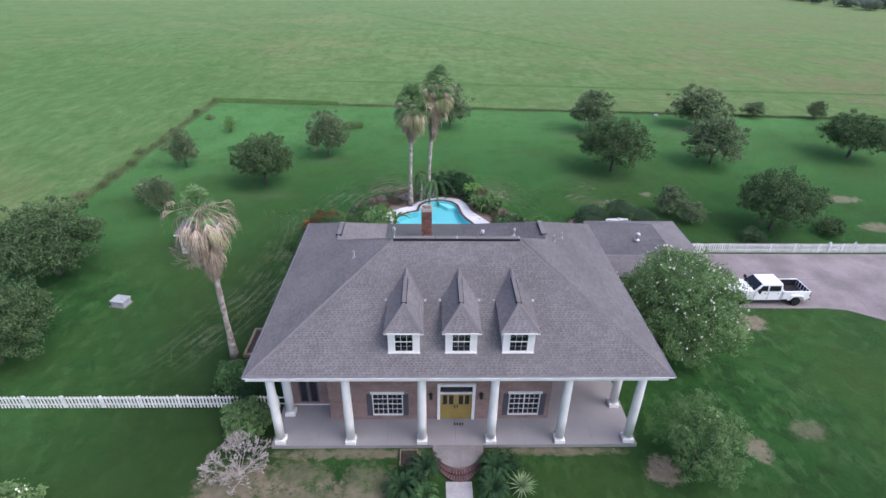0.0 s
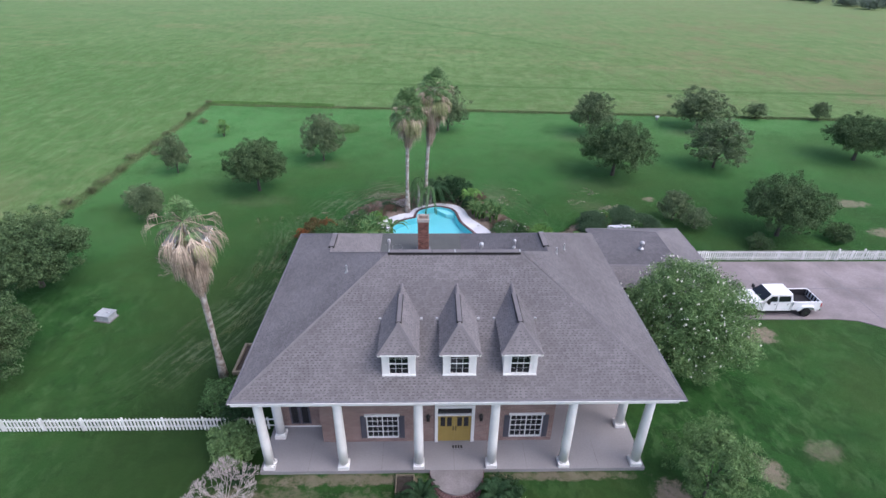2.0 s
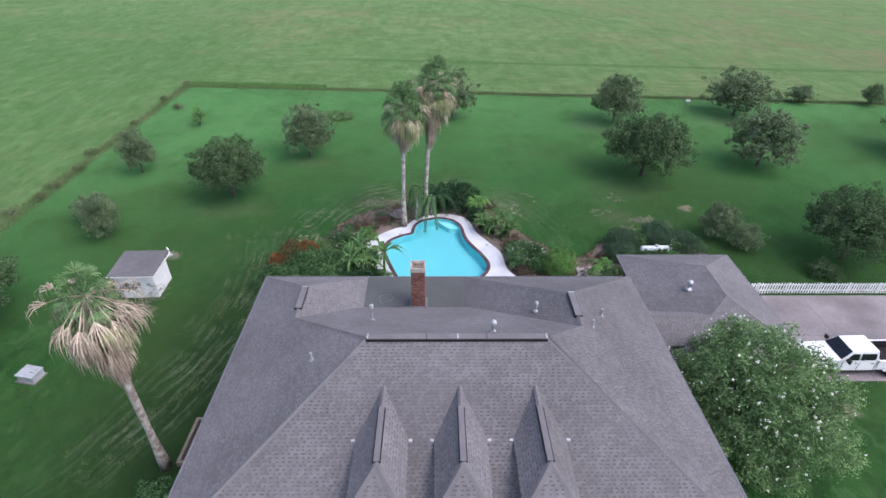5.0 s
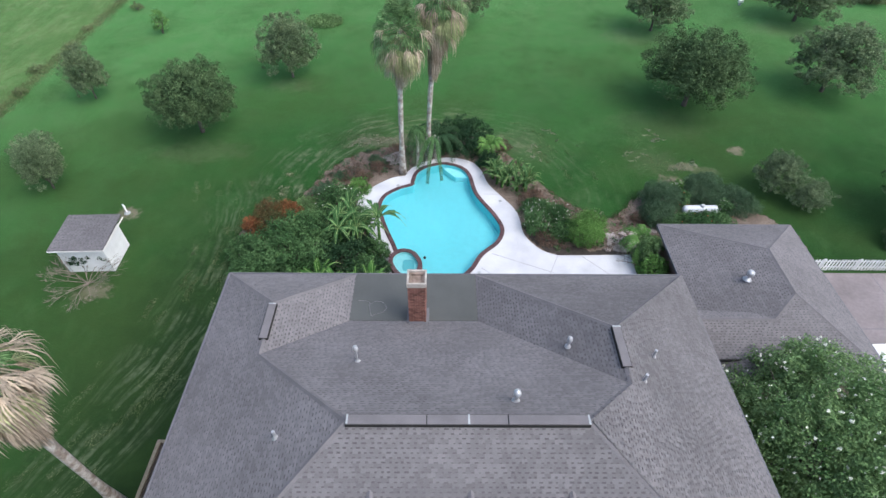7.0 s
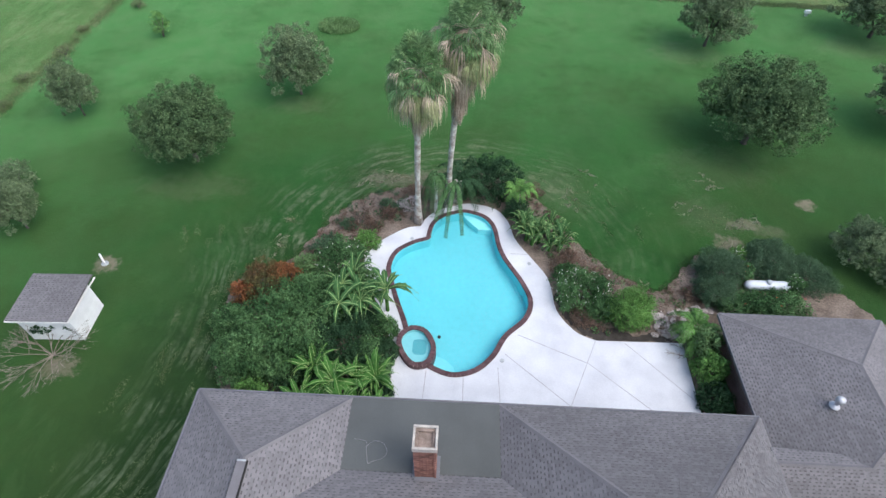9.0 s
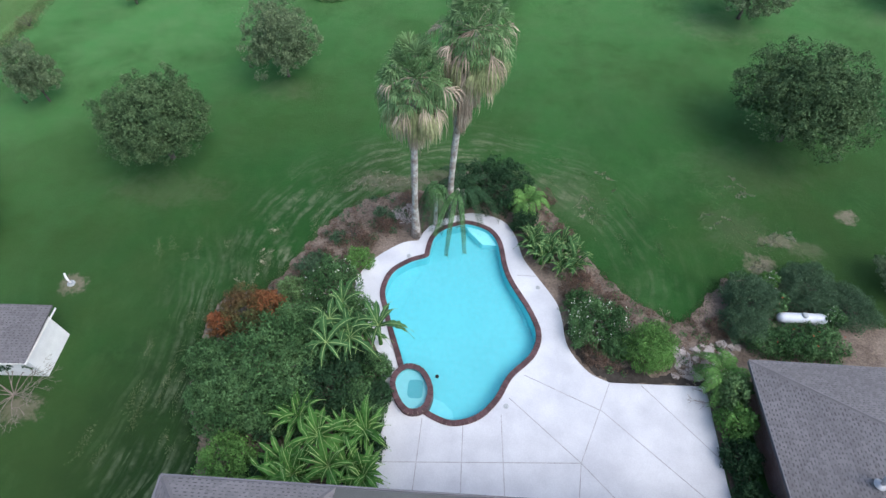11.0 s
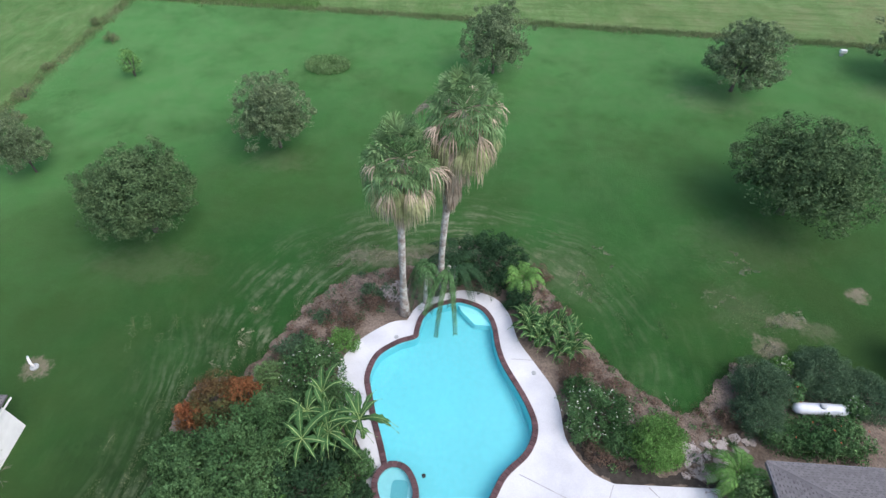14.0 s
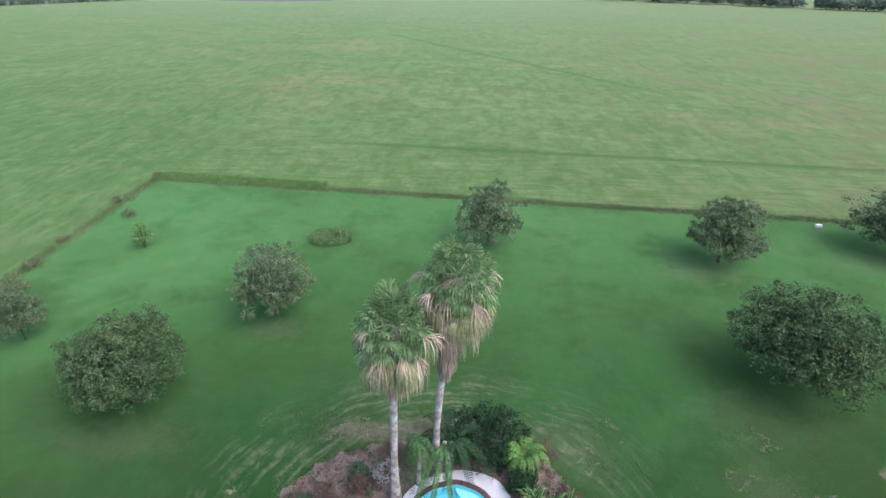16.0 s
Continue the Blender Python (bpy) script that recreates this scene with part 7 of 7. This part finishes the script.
# ring bush on the far lawn: a hollow low ring of regrowth
ring = thing("ring_shrub", (-13.1, 83.0, 0), "low ring of green regrowth on the lawn", "shrub")
part("foliage", leaves([((1.7 * math.cos(a), 1.2 * math.sin(a), 0.32), (0.6, 0.55, 0.42)) for a in np.linspace(0, 6.1, 16)] + [((0.7 * math.cos(a), 0.5 * math.sin(a), 0.12), (0.7, 0.6, 0.22)) for a in np.linspace(0, 5.2, 6)], 4200, 0.16), M["willow"], ring, kind="stuff")

# flagstones by the deck corner
for i in range(70):
    x, y = random.uniform(12.2, 14.5), random.uniform(45.4, 47.3)
    if 20 < i < 34:
        x, y = random.uniform(14.0, 16.0), random.uniform(46.9, 47.7)
    n, big = random.choice((4, 5, 6)), random.uniform(0.1, 0.36)
    o = [(big * random.uniform(0.7, 1.1) * math.cos(q), big * random.uniform(0.6, 1.0) * math.sin(q)) for q in np.linspace(0, 2 * math.pi, n + 1)[:-1]]
    s = single("flagstone", prism(o, -0.02, 0.05), M["stone"], "loose grey flagstone lying in the mulch", "stone", "loose flagstones", at=pose(x, y, 0.04 + random.random() * 0.03, random.uniform(-9, 9), random.uniform(-9, 9), random.uniform(0, 360)))


# ---- brush in the beds ----
BED_A = curve_loop([(-1.5, 54.5), (-1.2, 57.6), (-4.0, 57.4), (-6.6, 56.2), (-8.4, 53.8), (-9.6, 51.2), (-10.8, 49.4), (-12.7, 48.4), (-8, 47.5), (-6.0, 50), (-5.6, 52.2), (-3.4, 54.2)])
BED_B = curve_loop([(4.4, 55.4), (3.4, 58.6), (4.4, 58.6), (6.6, 56.1), (8.1, 53.1), (9.6, 51.1), (11.5, 49.4), (13.2, 48.8), (14.6, 49.6), (15.4, 48.5), (14.4, 46.2), (11.5, 45.5), (8.9, 45.6), (7.3, 47.0), (6.9, 49.6), (5.6, 52.4)])


def brush(loop, n, mat, size, clump, name, label, seed, slim):
    r = np.random.default_rng(seed)
    xs, ys = [q[0] for q in loop], [q[1] for q in loop]
    p = np.stack([r.uniform(min(xs), max(xs), n * 4), r.uniform(min(ys), max(ys), n * 4)], 1)
    p = p[inside(loop, p[:, 0], p[:, 1])][:n]
    s = r.uniform(0.4, 1.0, len(p)) * clump
    single(name, leaves([((a, b, 0.05 + 0.35 * k), (k, k, k * 0.6)) for (a, b), k in zip(p, s)], len(p) * 30, size, slim=slim, r=r), M[mat], label, "brush", kind="stuff")


BED_C = curve_loop([(-12.7, 48.2), (-13.0, 45.8), (-12.4, 43), (-11.4, 40.4), (-10.4, 38.4), (-7, 38.2), (-3.7, 38.3), (-3.7, 42), (-3.9, 44.6), (-4.9, 47.3), (-6.6, 49), (-9.5, 49.2)])
brush(BED_C, 150, "dark", 0.13, 0.55, "understory", "dark leafy undergrowth under the larger shrubs", 205, 0.5)
brush(BED_A, 170, "brown", 0.18, 0.32, "dry_brush", "dry brown twigs and litter over the mulch", 201, 0.16)
brush(BED_A, 110, "juniper", 0.15, 0.3, "low_weeds", "low grey-green weeds in the mulch bed", 202, 0.3)
brush(BED_B, 210, "brown", 0.18, 0.32, "dry_brush", "dry brown twigs and litter over the mulch", 203, 0.16)
brush(BED_B, 100, "shrub", 0.14, 0.28, "low_weeds", "low green weeds in the mulch bed", 204, 0.35)


# ---- rank grass, clippings, far trees ----
def blades(points, h, w, r, n_each=3, spread_r=0.25):
    p = np.repeat(np.asarray(points, float), n_each, 0)
    k = len(p)
    p[:, :2] += r.normal(0, spread_r, (k, 2))
    a = r.uniform(0, 2 * math.pi, k)
    hh, lean = h * r.uniform(0.5, 1.3, k), r.normal(0, 0.35, (k, 2))
    v = np.zeros((k, 3, 3))
    v[:, 0] = p + np.stack([np.cos(a) * w, np.sin(a) * w, np.zeros(k)], 1)
    v[:, 1] = p - np.stack([np.cos(a) * w, np.sin(a) * w, np.zeros(k)], 1)
    v[:, 2] = p + np.stack([lean[:, 0] * hh, lean[:, 1] * hh, hh], 1)
    return v.reshape(-1, 3), np.arange(3 * k).reshape(k, 3)


gr = np.random.default_rng(21)
t = gr.uniform(0, 1, 9000)
north = np.stack([-39.5 + t * 140, 94.9 - 0.07 * (-39.5 + t * 140) + gr.normal(0, 0.35, 9000), np.zeros(9000)], 1)
single("ditch_grass", blades(north, 0.2, 0.035, gr, 4), M["tall_grass"], "rank dark grass along the far ditch bank", "grass", kind="stuff")
corner = np.stack([-39.5 + gr.uniform(0, 22, 1500), 98.6 + gr.normal(0, 0.6, 1500), np.zeros(1500)], 1)
corner[:, 1] -= 0.07 * (corner[:, 0] + 39.5)
single("ditch_grass", blades(corner, 0.22, 0.05, gr, 9), M["lime_grass"], "tall bright green grass at the ditch corner", "grass", kind="stuff")
t = gr.uniform(0, 1, 6000)
west = np.stack([-39.6 + gr.normal(0, 0.4, 6000), 20 + t * 78, np.zeros(6000)], 1)
single("ditch_grass", blades(west, 0.13, 0.03, gr, 4), M["tall_grass"], "rank dark grass along the side ditch bank", "grass", kind="stuff")
for x, y, w, s in ((-39.0, 75.5, 2.6, 171), (-37.6, 72.0, 2.0, 172), (-39.6, 62.0, 2.6, 173), (-40.2, 56.0, 2.4, 174), (-36.5, 86.5, 2.2, 175), (-39.9, 98.6, 1.5, 176), (-40.3, 70.5, 2.0, 177), (-39.3, 66.0, 1.6, 178), (-40.6, 51.0, 2.6, 179), (-39.8, 80.5, 1.4, 180), (-40.8, 46.0, 2.0, 181), (-39.2, 59.0, 1.4, 182), (-40.0, 90.0, 1.3, 183)):
    shrub(x, y, w * 0.8, 0.55 + 0.12 * (s % 4), "tall_grass", 500, 0.2, s, "scrubby weeds on the ditch bank", slim=0.25)

# pale clippings lie in curved windrows beside the house and round the pool bed
pts = []
for k in range(8):
    for s in np.linspace(0, 1, 900):
        y = 28 + s * 25
        x = -12.0 - k * 0.72 - 0.018 * (y - 45) ** 2 - 0.22 * math.sin(s * 7 + k) + 0.3 * noise.noise((y * 0.4, k * 5.0, 1.0))
        if noise.noise((x * 0.3, y * 0.45, k * 3.1)) + 0.6 * noise.noise((x * 2, y * 1.7, k)) > 0.16 + 0.035 * abs(k - 2):
            pts.append((x + gr.normal(0, 0.06), y + gr.normal(0, 0.06), 0.0))
for k in range(9):
    for s in np.linspace(0, 1, 700):
        a = math.radians(172 - 170 * s)
        rad = 8.4 + k * 0.55 + 0.25 * math.sin(a * 5 + k)
        x, y = 0.8 + rad * 1.12 * math.cos(a), 52.2 + rad * math.sin(a)
        if noise.noise((x * 0.6, y * 0.6, k * 2.3 + 9)) + 0.4 * noise.noise((x * 1.7, y * 1.7, k)) > 0.2 + 0.02 * k:
            pts.append((x + gr.normal(0, 0.07), y + gr.normal(0, 0.07), 0.0))
for cx, cy, rx, ry, n in ((19.0, 55.5, 2.6, 1.8, 260), (17.8, 58.6, 1.3, 1.6, 90), (7.0, 53.2, 1.4, 2.0, 100), (9.0, 57.5, 0.6, 2.2, 110), (-11.4, 51.2, 0.5, 1.2, 70), (-12.1, 49.5, 0.35, 0.7, 50), (-11.3, 53.9, 0.35, 0.35, 60), (-4.4, 58.7, 2.0, 0.7, 240), (-7.0, 59.4, 2.0, 0.7, 110), (-0.6, 59.6, 1.6, 0.6, 90), (17.2, 59.4, 1.2, 1.2, 60)):
    for _ in range(n):
        pts.append((cx + gr.normal(0, rx * 0.5), cy + gr.normal(0, ry * 0.5), 0.0))
single("grass_clippings", blades(pts, 0.05, 0.026, gr, 3, 0.12), M["drygrass"], "pale dry grass clippings in curved windrows", "grass clippings", kind="stuff")

# tufts of pale straw left by the mower
tufts = []
for cx, cy, rx, ry, n in ((19.4, 59.2, 1.0, 1.4, 9), (16.6, 56.8, 0.9, 1.0, 6), (20.6, 55.3, 1.4, 0.5, 12), (18.9, 53.3, 0.6, 0.5, 4), (8.6, 57.4, 0.7, 1.9, 9), (10.0, 59.8, 0.8, 1.6, 5), (-11.4, 51.6, 0.5, 1.2, 6), (-12.2, 49.6, 0.3, 0.6, 4), (-4.6, 58.9, 1.8, 0.6, 10), (-6.8, 58.2, 1.2, 0.7, 5), (12.2, 49.3, 0.5, 0.3, 2), (-11.3, 53.9, 0.2, 0.2, 2)):
    for _ in range(n):
        qx, qy, along = cx + gr.normal(0, rx * 0.6), cy + gr.normal(0, ry * 0.6), gr.uniform(0, 3.14)
        tufts += [(qx + math.cos(along) * d + gr.normal(0, 0.04), qy + math.sin(along) * d + gr.normal(0, 0.04), 0.0) for d in gr.normal(0, 0.16, 12)]
single("straw_tufts", blades(tufts, 0.07, 0.03, gr, 3, 0.05), M["straw"], "small pale tufts of cut straw on the lawn", "grass clippings", kind="stuff")

edge = []
for loop in (curve_loop([(-1.2, 57.8), (-4.0, 57.6), (-6.6, 56.4), (-8.4, 54.0), (-9.6, 51.4), (-10.8, 49.6), (-12.9, 48.8), (-13.4, 46.5), (-12.8, 43), (-11.6, 40.2), (-10.8, 37.6)], 40)[:-80], curve_loop([(1.4, 60.0), (4.4, 58.7), (6.7, 56.2), (8.2, 53.2), (9.7, 51.2), (11.6, 49.5), (13.2, 48.9), (14.5, 49.9), (15.5, 51.2), (16.8, 52.0), (18.2, 51.9), (20.4, 52.4), (22.6, 51.6), (24.6, 49.2), (26.2, 46.6)], 40)[:-80]):
    edge += [(x + gr.normal(0, 0.16), y + gr.normal(0, 0.16), 0.02) for x, y in loop for _ in range(2)]
single("edge_grass", blades(edge, 0.07, 0.03, gr, 3, 0.12), M["lawn_tuft"], "uneven lawn grass creeping over the bed edges", "grass", kind="stuff")

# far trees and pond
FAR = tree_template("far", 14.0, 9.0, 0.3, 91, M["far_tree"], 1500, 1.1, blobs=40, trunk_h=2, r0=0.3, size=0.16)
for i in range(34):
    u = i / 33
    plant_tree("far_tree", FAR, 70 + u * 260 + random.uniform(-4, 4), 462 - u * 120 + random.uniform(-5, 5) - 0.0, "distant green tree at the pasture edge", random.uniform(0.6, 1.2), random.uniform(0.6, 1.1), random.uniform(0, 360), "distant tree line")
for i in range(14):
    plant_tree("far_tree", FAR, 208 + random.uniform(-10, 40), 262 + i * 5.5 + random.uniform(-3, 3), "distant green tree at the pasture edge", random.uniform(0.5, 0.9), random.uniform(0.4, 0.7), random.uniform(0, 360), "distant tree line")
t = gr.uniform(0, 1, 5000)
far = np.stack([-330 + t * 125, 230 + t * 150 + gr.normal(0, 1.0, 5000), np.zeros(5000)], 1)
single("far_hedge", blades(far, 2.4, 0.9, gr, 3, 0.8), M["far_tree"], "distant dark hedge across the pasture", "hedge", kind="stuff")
single("pond", prism([(-140 + 62 * math.cos(a), 428 + 46 * math.sin(a)) for a in np.linspace(0, 2 * math.pi, 41)[:-1]], -0.5, 0.06), M["pond"], "distant pale pond in the pasture", "pond", kind="structure")

# ---- loose shingle pieces near the ridge ----
sm = {}
for k, (here, u, w, nrm, tab, course, parent, origin, stretch) in enumerate(LOOSE):
    key = k % 5
    if key not in sm:
        a, c, tooth, cut = tab / 2, course / 2, tab * (0.5 + 0.05 * key), course * (0.34 - 0.03 * key)
        flat = [(-a, -c), (-a + tooth, -c), (-a + tooth, -c + cut), (a, -c + cut), (a, c), (-a, c)]
        v = [(s, t, 0.01 - 0.008 * (t + c) / course) for s, t in flat] + [(s, t, -0.003) for s, t in flat]
        sm[key] = mesh_of("shingle", v, [(0, 1, 2, 3, 4, 5)] + [(i, 6 + i, 6 + (i + 1) % 6, (i + 1) % 6) for i in range(6)], M["shingle"])
    m = Matrix((u, w, nrm)).transposed().to_4x4()
    m = m @ Matrix.Diagonal((stretch, 1, 1, 1))
    m.translation = here - Vector(origin)
    part("shingle", sm[key], None, parent, at=m)
